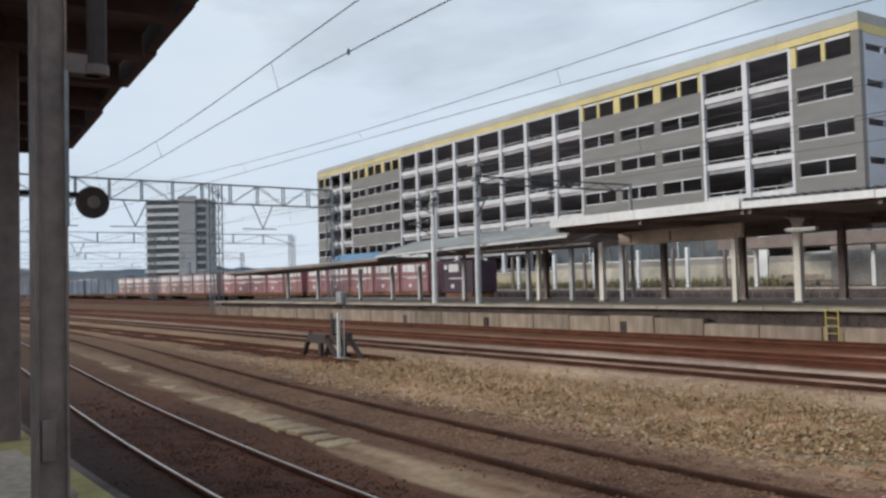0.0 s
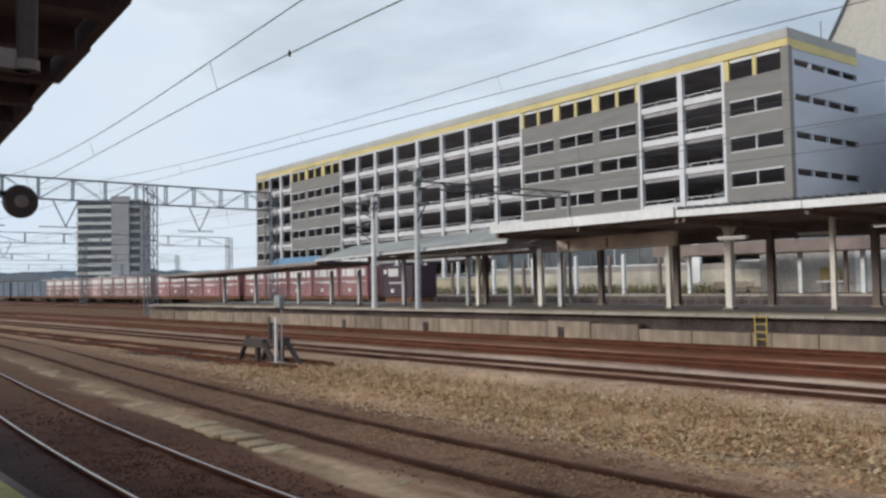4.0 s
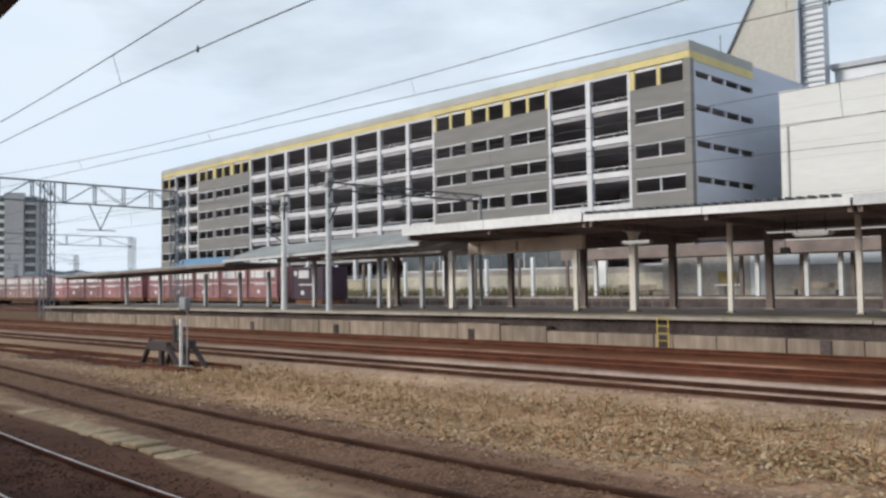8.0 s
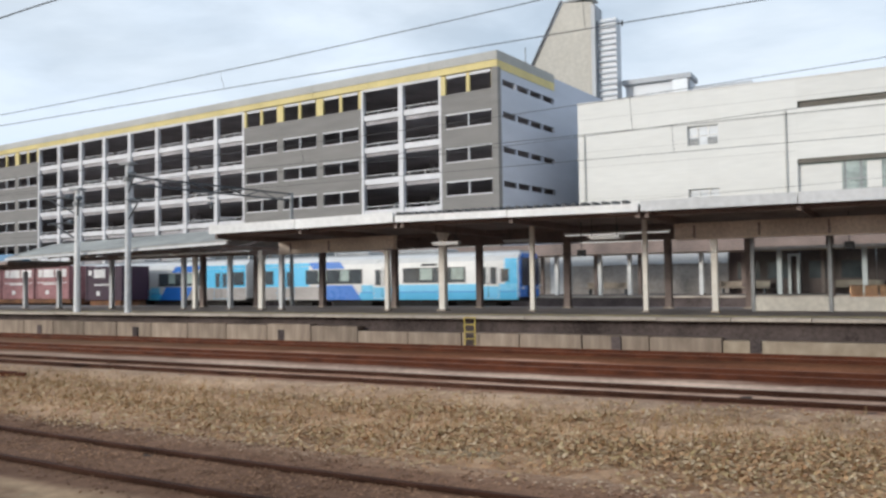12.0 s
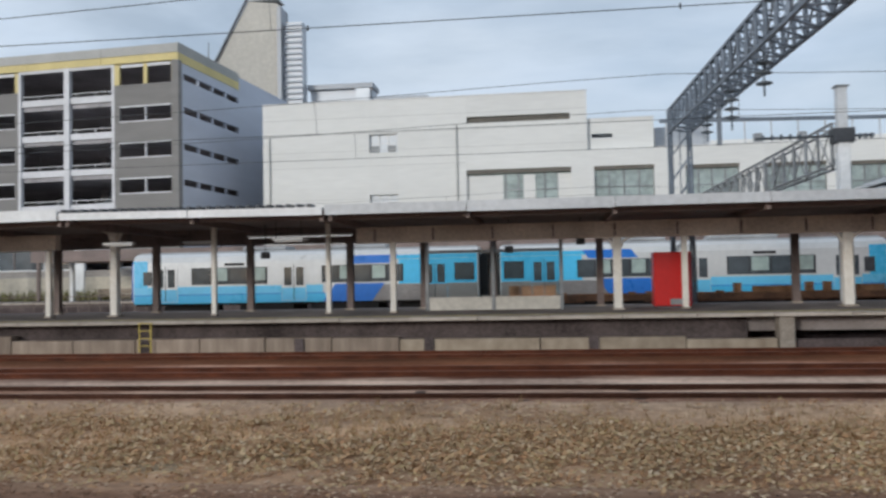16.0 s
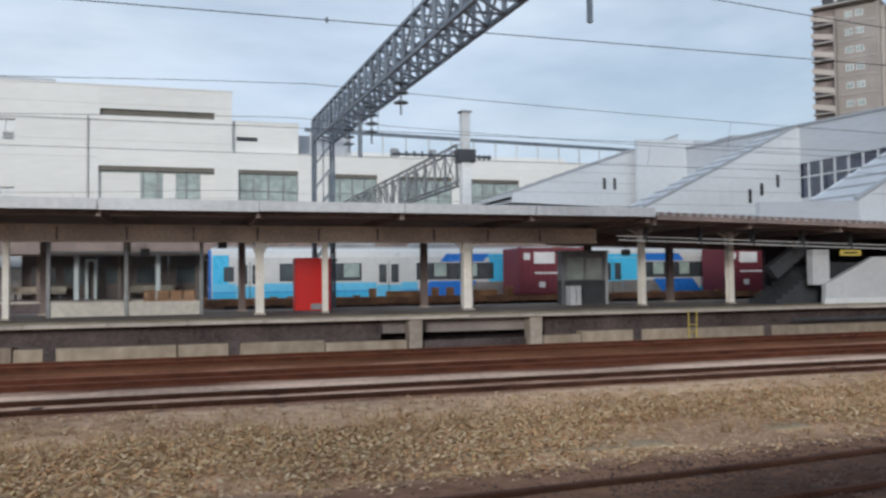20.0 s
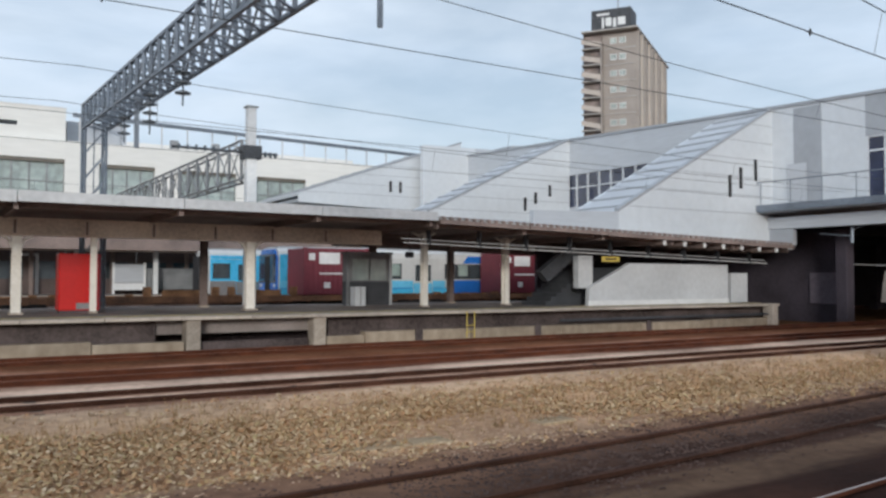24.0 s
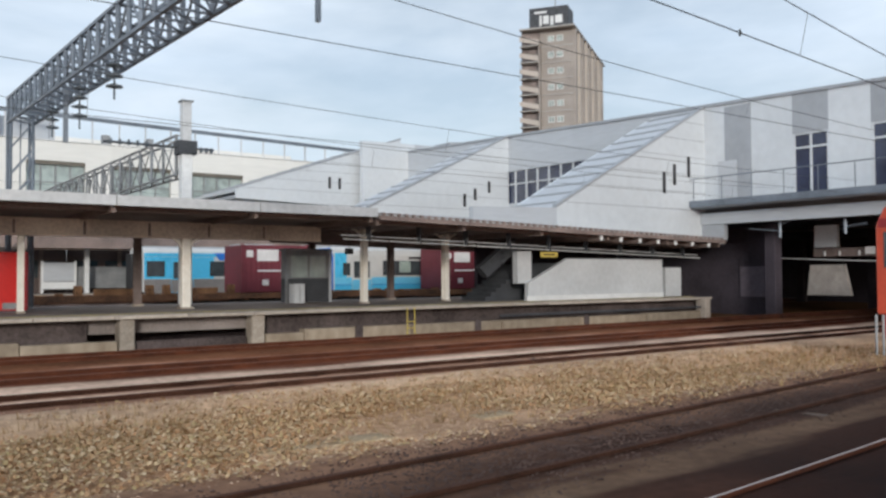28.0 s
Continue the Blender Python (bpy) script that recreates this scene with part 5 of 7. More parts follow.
def bogie(t, x):
    b = part("bogie", boxes((x - 1.3, x + 1.3, -1.05, -0.85, 0.3, 0.65), (x - 1.3, x + 1.3, 0.85, 1.05, 0.3, 0.65), (x - 0.3, x + 0.3, -1.0, 1.0, 0.35, 0.7)), UNDER, t, bev=0.03)
    for s in (-1.05, 1.05):
        bm = bmesh.new()
        for y in (-0.6, 0.5):
            bar(bm, (x + s, y, 0.43), (x + s, y + 0.1, 0.43), 0.43, 20)
        bar(bm, (x + s, -0.6, 0.43), (x + s, 0.6, 0.43), 0.08, 8)
        part("wheelset", bm, UNDER, b)


def rail_car(front, m, label, liveried=True):
    """A suburban electric car. front: +1 or -1, the end with the cab."""
    t = thing("commuter_train_car", m, label, "train", "cars of the blue trains")
    L, s = CAR / 2, front
    part("shell", prism(bmesh.new(), body_profile(), -L + 0.25, L - 0.25, "x"), TRAIN_W, t, "silver-grey upper body")
    part("roof", prism(bmesh.new(), [(-1.0, 3.55), (1.0, 3.55), (0.9, 3.66), (-0.9, 3.66)], -L + 0.4, L - 0.4, "x"), TRAIN_R, t)
    part("underframe", boxes((-L + 0.3, L - 0.3, -1.25, 1.25, 0.7, 0.95), (-3.5, -0.5, -1.3, 1.3, 0.3, 0.7), (0.5, 4.2, -1.3, 1.3, 0.35, 0.7)), UNDER, t)
    for x in (-6.7, 6.7):
        bogie(t, x)
    for a, b in ((-3.5, -1.0), (1.2, 4.6)):
        part("roof_unit", boxes((a, b, -0.85, 0.85, 3.66, 3.88)), TRAIN_R, t, bev=0.06)
    for side in (-1, 1):

        def skin(name, xa, xb, za, zb, mat, lab="", dy=0.0, xo=0.0):
            xa, xb = sorted((xa * s, xb * s))
            ya, yb = sorted((side * (1.446 + dy), side * (1.458 + dy)))
            p = prism(bmesh.new(), [(xa, za), (xb, za), (xb + xo * s, zb), (xa + xo * s, zb)], ya, yb)
            return part(name, p, mat, t, lab)
        # silver above and cyan below towards the cab; cyan above and warm grey below towards the other end
        skin("lower_panel", -1.4, L - 0.3, 0.82, 1.27, CYAN, "cyan lower panel")
        skin("lower_panel", -1.2, L - 0.3, 1.31, 1.74, AQUA, "light aqua panel")
        skin("lower_band", -1.3, L - 0.3, 1.27, 1.31, BLUE)
        skin("lower_panel", -L + 0.3, -2.6, 0.82, 1.68, TRAIN_P, "warm grey lower panel")
        skin("wedge_panel", -3.9, -1.2, 0.82, 1.76, BLUE, "deep blue wedge", 0.003, -0.7)
        skin("upper_panel", -L + 0.3, -5.35, 1.70, 3.0, CYAN, "cyan upper panel")
        skin("roofline_band", -L + 0.3, -5.2, 3.02, 3.24, CYAN, "cyan band")
        skin("roofline_band", -5.0, -2.5, 2.82, 3.26, BLUE, "deep blue band", 0.002, -0.35)
        skin("cab_panel", L - 1.1, L - 0.3, 1.74, 3.2, CYAN, "cyan cab side", 0.001)
        for xa, xb, n in ((-9.4, -8.35, 1), (-5.6, -1.15, 5), (1.9, 6.2, 4)):
            w = skin("window", xa, xb, 1.84, 2.76, GLASS, "", 0.012)
            q0, q1 = sorted((xa * s, xb * s))
            ya, yb = sorted((side * 1.462, side * 1.476))
            for i in range(n + 1):
                xx = q0 + 0.03 + (q1 - q0 - 0.06) * i / n
                part("window_bar", boxes((xx - 0.03, xx + 0.03, ya, yb, 1.84, 2.76)), BLACK, w)
            for i in range(n):
                if n >= 4 and i % 2:
                    a, b = q0 + (q1 - q0) * (i + 0.12) / n, q0 + (q1 - q0) * (i + 0.9) / n
                    part("curtain", boxes((a, b, *sorted((side * 1.4705, side * 1.472)), 2.02, 2.72)), GLASS_GREEN, w, "pale blind behind the glass")
        for xc in (-7.3, 0.4, 7.7):
            d = skin("door", xc - 0.68, xc + 0.68, 0.9, 2.9, CYAN if xc < -1 else TRAIN_W, "double sliding door", 0.013)
            for o in (-0.33, 0.33):
                c = (xc + o) * s
                ya, yb = sorted((side * 1.4595, side * 1.477))
                part("door_window", boxes((c - 0.21, c + 0.21, ya, yb, 1.72, 2.70)), GLASS, d)
            ya, yb = sorted((side * 1.4595, side * 1.474))
            if xc > -1:
                part("door_band", boxes((xc * s - 0.66, xc * s + 0.66, ya, yb, 0.92, 1.6)), AQUA, d)
            else:
                part("door_band", boxes((xc * s - 0.66, xc * s + 0.66, ya, yb, 0.92, 1.66)), TRAIN_P, d)
            part("door_joint", boxes((xc * s - 0.02, xc * s + 0.02, *sorted((side * 1.4745, side * 1.478)), 0.95, 2.85)), BLACK, d)
        skin("cab_window", L - 1.35, L - 0.85, 1.86, 2.6, GLASS, "", 0.014)
        skin("destination_sign", 3.2, 4.3, 2.86, 3.0, BLACK, "dark destination display", 0.012)
    e = s * (L - 0.25)
    xa, xb = sorted((e, e + s * 0.12))
    part("cab_front", prism(bmesh.new(), [(-1.4, 0.95), (-1.4, 3.0), (-1.0, 3.5), (1.0, 3.5), (1.4, 3.0), (1.4, 0.95)], xa, xb, "x"), BLUE, t, "blue cab front", bev=0.04)
    xa, xb = sorted((e + s * 0.121, e + s * 0.14))
    part("windscreen", boxes((xa, xb, -1.32, 1.32, 1.62, 3.22)), GLASS_NAVY, t)
    part("gangway_door", boxes((xa - 0.004, xb + 0.004, -0.4, 0.4, 1.0, 3.1)), BLACK, t)
    for y in (-1.05, 1.05):
        part("headlight", boxes((xa, xb, y - 0.15, y + 0.15, 1.4, 1.55)), PLASTIC_W, t)
    xa, xb = sorted((-e, -e - s * 0.42))
    part("gangway", boxes((xa, xb, -0.6, 0.6, 1.0, 3.2)), BLACK, t, "black gangway bellows")
    return t


lead = rail_car(1, pose(-40, 45, 0), "cyan, blue and silver leading car of a commuter train")
trail = rail_car(-1, pose(-60, 45, 0), "cyan, blue and silver rear car of a commuter train")
part("pantograph", bar(bar(bar(bmesh.new(), (-5.6, 0, 3.66), (-4.6, 0, 4.3), 0.03, 6), (-4.6, 0, 4.3), (-5.5, 0, 4.95), 0.025, 6), (-5.5, -0.8, 4.95), (-5.5, 0.8, 4.95), 0.03, 6), STEEL_DARK, trail)
for i, x in enumerate((20.6, 40.2)):
    rail_car(-1 if i else 1, pose(x + 3.3, 50.9, 0), "parked cyan and blue train car behind the platforms")


def container(t, x, mat, lab, z=1.02):
    b = part("container", boxes((x - 1.82, x + 1.82, -1.22, 1.22, z, z + 2.42)), mat, t, lab, bev=0.03)
    for cx in (x - 1.8, x + 1.8):
        part("corner_post", boxes((cx - 0.09, cx + 0.09, -1.26, -1.1, z, z + 2.45)), mat, b)
    if mat is SLATE:
        return
    part("label", boxes((x - 1.03, x + 0.15, -1.240, -1.224, z + 1.6, z + 2.2)), LABEL_W, b, "white lettering panel")
    if mat not in (ROSE, DUSTY):
        part("label", boxes((x - 1.6, x - 1.25, -1.240, -1.224, z + 1.8, z + 2.15)), LABEL_W, b, "white emblem shape")
    part("label", boxes((x - 1.0, x + 0.6, -1.240, -1.224, z + 1.06, z + 1.15)), LABEL_W, b, "white rule")
    part("label", boxes((x - 0.75, x - 0.4, -1.240, -1.224, z + 0.35, z + 0.65)), LABEL_W, b, "small white panel")
    if mat in (ROSE, DUSTY):
        for lx in (-1.62, 0.35, 1.05):
            part("label", boxes((x + lx, x + lx + 0.5, -1.240, -1.224, z + 1.62, z + 2.2)), LABEL_W, b, "white lettering panel")
        part("label", boxes((x - 1.7, x + 1.7, -1.2395, -1.2235, z + 1.18, z + 1.24)), LABEL_W, b, "pale rule along the side")
    part("door_joint", boxes((x + 0.92, x + 0.96, -1.238, -1.223, z + 0.1, z + 2.3)), BLACK, b)


def wagon(x, y, loads, label, mat, lab):
    """A four-axle flat wagon; loads are the bays that carry a container."""
    t = thing("container_wagon", pose(x, y, 0), label, "freight wagon", "freight wagons")
    part("side_sill", boxes((-10.1, 10.1, -1.25, -1.1, 0.72, 1.0)), WAGON, t)
    part("side_sill", boxes((-10.1, 10.1, 1.1, 1.25, 0.72, 1.0)), WAGON, t)
    part("floor_frame", boxes((-10.1, 10.1, -0.3, 0.3, 0.6, 0.98), *[(a - 0.1, a + 0.1, -1.1, 1.1, 0.8, 0.98) for a in (-9, -7, -5, -3, -1, 1, 3, 5, 7, 9)]), WAGON, t)
    for bx in (-7.2, 7.2):
        bogie(t, bx)
    for i in range(5):
        bx = -8.0 + 4.0 * i
        if i in loads:
            container(t, bx, mat, lab)
        else:
            for o in (-1.6, 1.6):
                part("twist_lock", boxes((bx + o - 0.16, bx + o + 0.16, -1.28, -0.95, 1.0, 1.45 if bx > -1 else 1.12)), RUSTLOAD, t, "rusty load fastening")
            part("stanchion", boxes((bx - 0.9, bx + 0.9, -1.24, -1.0, 1.0, 1.3 if bx > -1 else 1.06)), RUSTLOAD, t)
    return t


for i in range(8):
    if i < 2:
        wagon(-63.0 - 21.0 * i, 41.2, (0, 1, 2, 3, 4), "flat wagon loaded with faded rose-red containers", ROSE, "faded rose-red container")
    elif i < 4:
        wagon(-63.0 - 21.0 * i, 41.2 + 0.6 * (i - 2), (0, 1, 2, 3, 4), "flat wagon loaded with dusty pink-grey containers", DUSTY, "dusty pink-grey container")
    else:
        wagon(-63.0 - 21.0 * i, 42.4, (0, 1, 2, 3, 4), "distant flat wagon loaded with slate-blue containers", SLATE, "slate-blue container")
wagon(10.3, 41.2, (4,), "rusty flat wagon with one maroon container", MAROON, "maroon freight container")
wagon(30.9, 41.2, (2, 4), "flat wagon with maroon containers", MAROON, "maroon freight container")
lone = thing("freight_container", pose(-49.4, 41.2, 0), "dark purple container standing on a skid", "container")
container(lone, 0, PURPLE, "dark purple freight container", 0.9)
part("skid", boxes((-1.6, 1.6, -1.1, 1.1, 0.0, 0.9)), WAGON, lone)

# ---- red railcar that waits on the siding ----
diesel = thing("red_railcar", pose(19.0, TRACKS["siding"] + bend(19.0), 0, 0, 0, 5.0), "vermilion diesel railcar waiting on the siding", "train")
part("body", prism(bmesh.new(), [(-1.38, 0.95), (-1.38, 2.95), (-1.2, 3.35), (-0.6, 3.58), (0.6, 3.58), (1.2, 3.35), (1.38, 2.95), (1.38, 0.95)], 0.0, 20, "x"), VERMILION, diesel, bev=0.03)
part("apron", boxes((0.05, 19.9, -1.3, 1.3, 0.42, 0.95)), DEEPRED, diesel)
part("windscreen", boxes((-0.02, -0.002, -1.2, -0.45, 2.0, 2.8), (-0.02, -0.002, 0.45, 1.2, 2.0, 2.8)), GLASS, diesel)
part("gangway_door", boxes((-0.08, -0.001, -0.42, 0.42, 0.95, 2.95)), DEEPRED, diesel)
part("lamp_band", boxes((-0.03, -0.001, 0.6, 1.3, 2.9, 3.1)), DEEPRED, diesel)
part("step_iron", bar(bar(bmesh.new(), (-0.12, 1.2, 0.05), (-0.12, 1.2, 0.95), 0.03, 6), (-0.12, 1.35, 0.05), (-0.12, 1.35, 0.95), 0.03, 6), STEEL, diesel)
for i in range(6):
    part("side_window", boxes((2.2 + 2.6 * i, 3.8 + 2.6 * i, -1.396, -1.381, 1.95, 2.75)), GLASS, diesel)
for x in (3.2, 16.8):
    bogie(diesel, x)


# ---- motion ----
def motions():
    rows = [(0.0, -161.3), (5.0, -100.3), (9.0, -53.6), (9.5, -47.9), (10.0, -42.1), (11.0, -30.8), (11.5, -25.4), (13.5, -4.9), (14.5, 3.7), (15.5, 11.9), (16.5, 19.3), (17.0, 22.8),
            (18.0, 29.1), (19.0, 34.5), (20.0, 39.7), (21.0, 44.4), (22.0, 48.5), (22.5, 50.3), (24.5, 56.3), (25.5, 58.6), (26.5, 60.5), (28.0, 62.2)]
    for car, off in ((lead, -8.6), (trail, -28.95)):
        walk(car, [(t, pose(x + off, 45.0, 0.0)) for t, x in rows])


# ---- catenary ----
def truss_beam(t, p, q, wide, high, n, mat, along_x=False):
    """A box lattice from p to q: four chords, struts and diagonals, one part a panel."""
    p, q = Vector(p), Vector(q)
    side = Vector((0, 1, 0)) if along_x else Vector((1, 0, 0))
    up = Vector((0, 0, 1))
    corners = [(s * wide / 2, h) for s in (-1, 1) for h in (0, high)]
    for s, h in corners:
        o = side * s + up * h
        part("chord", bar(bmesh.new(), p + o, q + o, 0.055, 4), mat, t)
    for i in range(n):
        a, b = p.lerp(q, i / n), p.lerp(q, (i + 1) / n)
        bm = bmesh.new()
        for s in (-wide / 2, wide / 2):
            o = side * s
            bar(bm, a + o, a + o + up * high, 0.055, 4)
            bar(bm, (a if i % 2 else b) + o, (b if i % 2 else a) + o + up * high, 0.028, 4)
        for h in (0, high):
            o = up * h
            bar(bm, a - side * wide / 2 + o, b + side * wide / 2 + o, 0.03, 4)
            bar(bm, a - side * wide / 2 + o, a + side * wide / 2 + o, 0.03, 4)
        part("lattice_panel", bm, mat, t)


def lattice_mast(t, x, y, z0, z1, w, mat, n=8):
    m = part("mast", boxes((x - 0.02, x + 0.02, y - 0.02, y + 0.02, z0, z1)), mat, t, "lattice mast")
    for sx in (-1, 1):
        for sy in (-1, 1):
            part("leg", bar(bmesh.new(), (x + sx * w / 2, y + sy * w / 2, z0), (x + sx * w / 2, y + sy * w / 2, z1), 0.05, 4), mat, m)
    for i in range(n):
        a, b = z0 + (z1 - z0) * i / n, z0 + (z1 - z0) * (i + 1) / n
        bm = bmesh.new()
        for s in (-1, 1):
            bar(bm, (x - w / 2, y + s * w / 2, a), (x + w / 2, y + s * w / 2, b), 0.03, 4)
            bar(bm, (x + s * w / 2, y - w / 2, b), (x + s * w / 2, y + w / 2, a), 0.03, 4)
        part("brace", bm, mat, m)


def insulator(t, x, y, z, n=4, flat=None):
    """A string of porcelain discs that hangs from (x, y, z), or lies along y."""
    s = part("insulator", bar(bmesh.new(), (x, y, z), (x, y, z - 0.28 * n - 0.2), 0.025, 6) if not flat else bar(bmesh.new(), (x, y, z), (x + flat, y, z), 0.025, 6), INSUL, t)
    for i in range(n):
        if flat:
            xx = x + flat * (i + 0.5) / n
            part("disc", bar(bmesh.new(), (xx - 0.03, y, z), (xx + 0.03, y, z), 0.11, 10), INSUL, s)
        else:
            part("disc", lathe(bmesh.new(), [(0.04, 0.05), (0.19, 0.0), (0.19, -0.03), (0.05, -0.06)], 12, (x, y, z - 0.25 - 0.24 * i)), INSUL, s)


big = thing("catenary_gantry", pose(5.0, 0, 0), "grey steel lattice gantry over the tracks with hanging insulators", "gantry", "catenary gantries")
truss_beam(big, (0, -4.5, 5.98), (0, 31.8, 7.2), 0.8, 0.84, 44, GALV)
lattice_mast(big, 0, 31.8, PLAT, 8.1, 0.7, GALV)
lattice_mast(big, 0, -4.5, -0.2, 6.84, 0.7, GALV)
insulator(big, 0.0, 19.6, 6.96, 3)
insulator(big, 0.0, 23.0, 7.06, 4)
insulator(big, 0.2, 27.5, 7.2, 3)
part("drop_post", boxes((-0.03, 0.03, 9.6, 9.66, 5.2, 6.61)), GALV, big)
part("drop_post", boxes((-0.06, 0.06, 24.6, 24.7, 5.6, 7.13)), GALV, big)

mid = thing("catenary_gantry", pose(10.58, 31.2, 0), "pale steel pole carrying a lattice beam across the rear tracks", "gantry", "catenary gantries")
part("pole", boxes((-0.2, 0.2, -0.2, 0.2, PLAT, 7.0)), FASCIA_W, mid, "pale square pole", bev=0.03)
part("pole_top", boxes((-0.17, 0.17, -0.17, 0.17, 7.0, 8.5)), FASCIA, mid, bev=0.02)
part("pole_cap", boxes((-0.23, 0.23, -0.23, 0.23, 8.5, 8.56)), STEEL, mid)
truss_beam(mid, (0, 0.3, 5.75), (0, 32.0, 5.75), 0.5, 1.5, 20, STEEL)
lattice_mast(mid, 0, 32.0, -0.2, 7.3, 0.5, STEEL)
part("arm", bar(bmesh.new(), (-3.0, 0, 6.75), (1.1, 0, 6.75), 0.045, 6), STEEL_DARK, mid)
insulator(mid, -2.9, 0.0, 6.78, 5, 1.6)
insulator(mid, 0.5, 0.0, 6.72, 3, 0.6)
part("bracket_plate", boxes((-0.35, 0.35, -0.3, 0.3, 6.5, 7.0)), STEEL_DARK, mid)


def mast(x, y, z0, h, arms, mat):
    t = thing("catenary_mast", pose(x, y, z0), "grey concrete catenary mast with steel brackets", "mast", "catenary masts")
    part("pole", bar(bmesh.new(), (0, 0, 0), (0, 0, h), 0.14, 12, 0.105), mat, t)
    for z, l in arms:
        part("bracket_arm", bar(bmesh.new(), (0, 0, z), (l, -0.6, z - 0.12), 0.045, 6), STEEL_DARK, t)
        part("bracket_stay", bar(bmesh.new(), (0, 0, z - 0.8), (l * 0.8, -0.5, z - 0.1), 0.035, 6), STEEL_DARK, t)
        insulator(t, l * 0.15, -0.1, z - 0.02, 3, l * 0.22)
    part("clamp_band", lathe(bmesh.new(), [(0.19, h - 0.7), (0.19, h - 0.5)], 12), STEEL, t)
    part("head_plate", boxes((-0.3, 0.3, -0.2, 0.2, h, h + 0.08)), STEEL, t)
    return t


mast(-31.0, 23.72, PLAT, 5.25, [(5.0, -1.6), (4.9, 0.9), (3.9, -1.1)], FASCIA_W)
cm = mast(-27.85, 23.72, PLAT, 6.1, [(5.7, 1.2), (4.6, 1.5)], FASCIA)
for dz in (0.0, 0.32):
    part("cross_beam", bar(bmesh.new(), (0.1, 0.1, 5.3 + dz), (1.0, 9.3, 5.3 + dz), 0.05, 4), STEEL_DARK, cm)
for i in range(9):
    part("beam_lacing", bar(bmesh.new(), (0.1 + 0.1 * i, 0.1 + 1.02 * i, 5.3 + 0.32 * (i % 2)), (0.2 + 0.1 * i, 1.12 + 1.02 * i, 5.62 - 0.32 * (i % 2)), 0.03, 4), STEEL_DARK, cm)
insulator(cm, 0.5, 4.2, 5.3, 2)
part("far_leg", bar(bmesh.new(), (1.0, 9.3, 0.0), (1.0, 9.3, 5.7), 0.1, 8), STEEL, cm)

for gxp, y0, y1, z0, hh in ((-62.0, 11.0, 36.5, 8.35, 1.5), (-118.0, 8.0, 62.0, 8.2, 1.4), (-185.0, 6.0, 84.0, 8.2, 1.4), (-260.0, 0.0, 100.0, 8.2, 1.4)):
    g = thing("catenary_gantry", pose(gxp, 0, 0), "grey steel gantry spanning the yard tracks", "gantry", "catenary gantries")
    truss_beam(g, (0, y0, z0), (0, y1, z0), 0.4, hh, 11, GALV)
    for y in (y0, 26.0 if gxp > -100 else 40.0, y1):
        lattice_mast(g, 0, y, -0.2, z0 + hh, 0.75, GALV, 9)
    for y in (14.6, 19.8, 30.0):
        bm = bar(bar(bmesh.new(), (0, y - 0.9, z0), (0, y, z0 - 1.9), 0.05, 5), (0, y + 0.9, z0), (0, y, z0 - 1.9), 0.05, 5)
        part("hanger", bm, GALV, g, "V-shaped hanger")
        part("registration_arm", bar(bmesh.new(), (0, y - 1.8, z0 - 1.95), (0, y + 1.2, z0 - 1.95), 0.04, 5), GALV, g)


def tube(bm, pts, r, n=5):
    """One unbroken wire through the points, along x."""
    rings = [[bm.verts.new((x, y + r * math.cos(math.tau * i / n), z + r * math.sin(math.tau * i / n))) for i in range(n)] for x, y, z in pts]
    for a, b in zip(rings, rings[1:]):
        for i in range(n):
            bm.faces.new((a[i], a[(i + 1) % n], b[(i + 1) % n], b[i]))
    bm.faces.new(rings[0][::-1])
    bm.faces.new(rings[-1])
    return bm


def overhead(y, zc, zm, label, r=0.011, contact=True, dip=0.5, span=45.0, knots=(), curved=False, mast_x=2.0):
    """A messenger wire that sags between supports, a contact wire and its droppers."""
    t = thing("overhead_wire", pose(0, y, 0), label, "overhead wire", "overhead wires")
    x0, x1 = -170.0, 110.0

    def sag(x):
        f = ((x - mast_x) / span) % 1.0
        return zm - dip * (1 - (2 * f - 1) ** 2)

    def side(x):
        return bend(x) if curved else 0.0
    part("messenger_wire", tube(bmesh.new(), [(x, side(x), sag(x)) for x in np.arange(x0, x1 + 0.1, 2.5)], r), WIRE, t)
    if contact:
        part("contact_wire", tube(bmesh.new(), [(x, 0.15 + side(x), zc) for x in np.arange(x0, x1 + 0.1, 2.5)], r), WIRE, t)
        for x in np.arange(x0 + 3, x1, 9.0):
            part("dropper", bar(bmesh.new(), (x, 0.15 + side(x), zc), (x, side(x), sag(x)), 0.005, 4), WIRE, t)
    for x in knots:
        part("clamp", lathe(bmesh.new(), [(0.016, -0.05), (0.024, 0.0), (0.016, 0.05)], 8, (x, 0.15 + side(x), zc)), WIRE, t)
    return t


overhead(6.4, 5.54, 7.0, "thin overhead wires above the siding", 0.010, True, 1.05, 45, (-11.1, 11.0), True)
overhead(14.6, 6.58, 7.92, "thin overhead wires above the yard", 0.010, True, 1.08, 60, (-4.3, 2.4), False, 6.0)
overhead(17.6, 5.15, 6.1, "thin overhead wires before the platform", 0.007)
overhead(21.4, 5.15, 6.1, "thin overhead wires along the platform", 0.007)
overhead(41.2, 5.2, 6.3, "thin overhead wires behind the platform", 0.007)
overhead(45.0, 5.2, 6.3, "thin overhead wires over the train", 0.007)

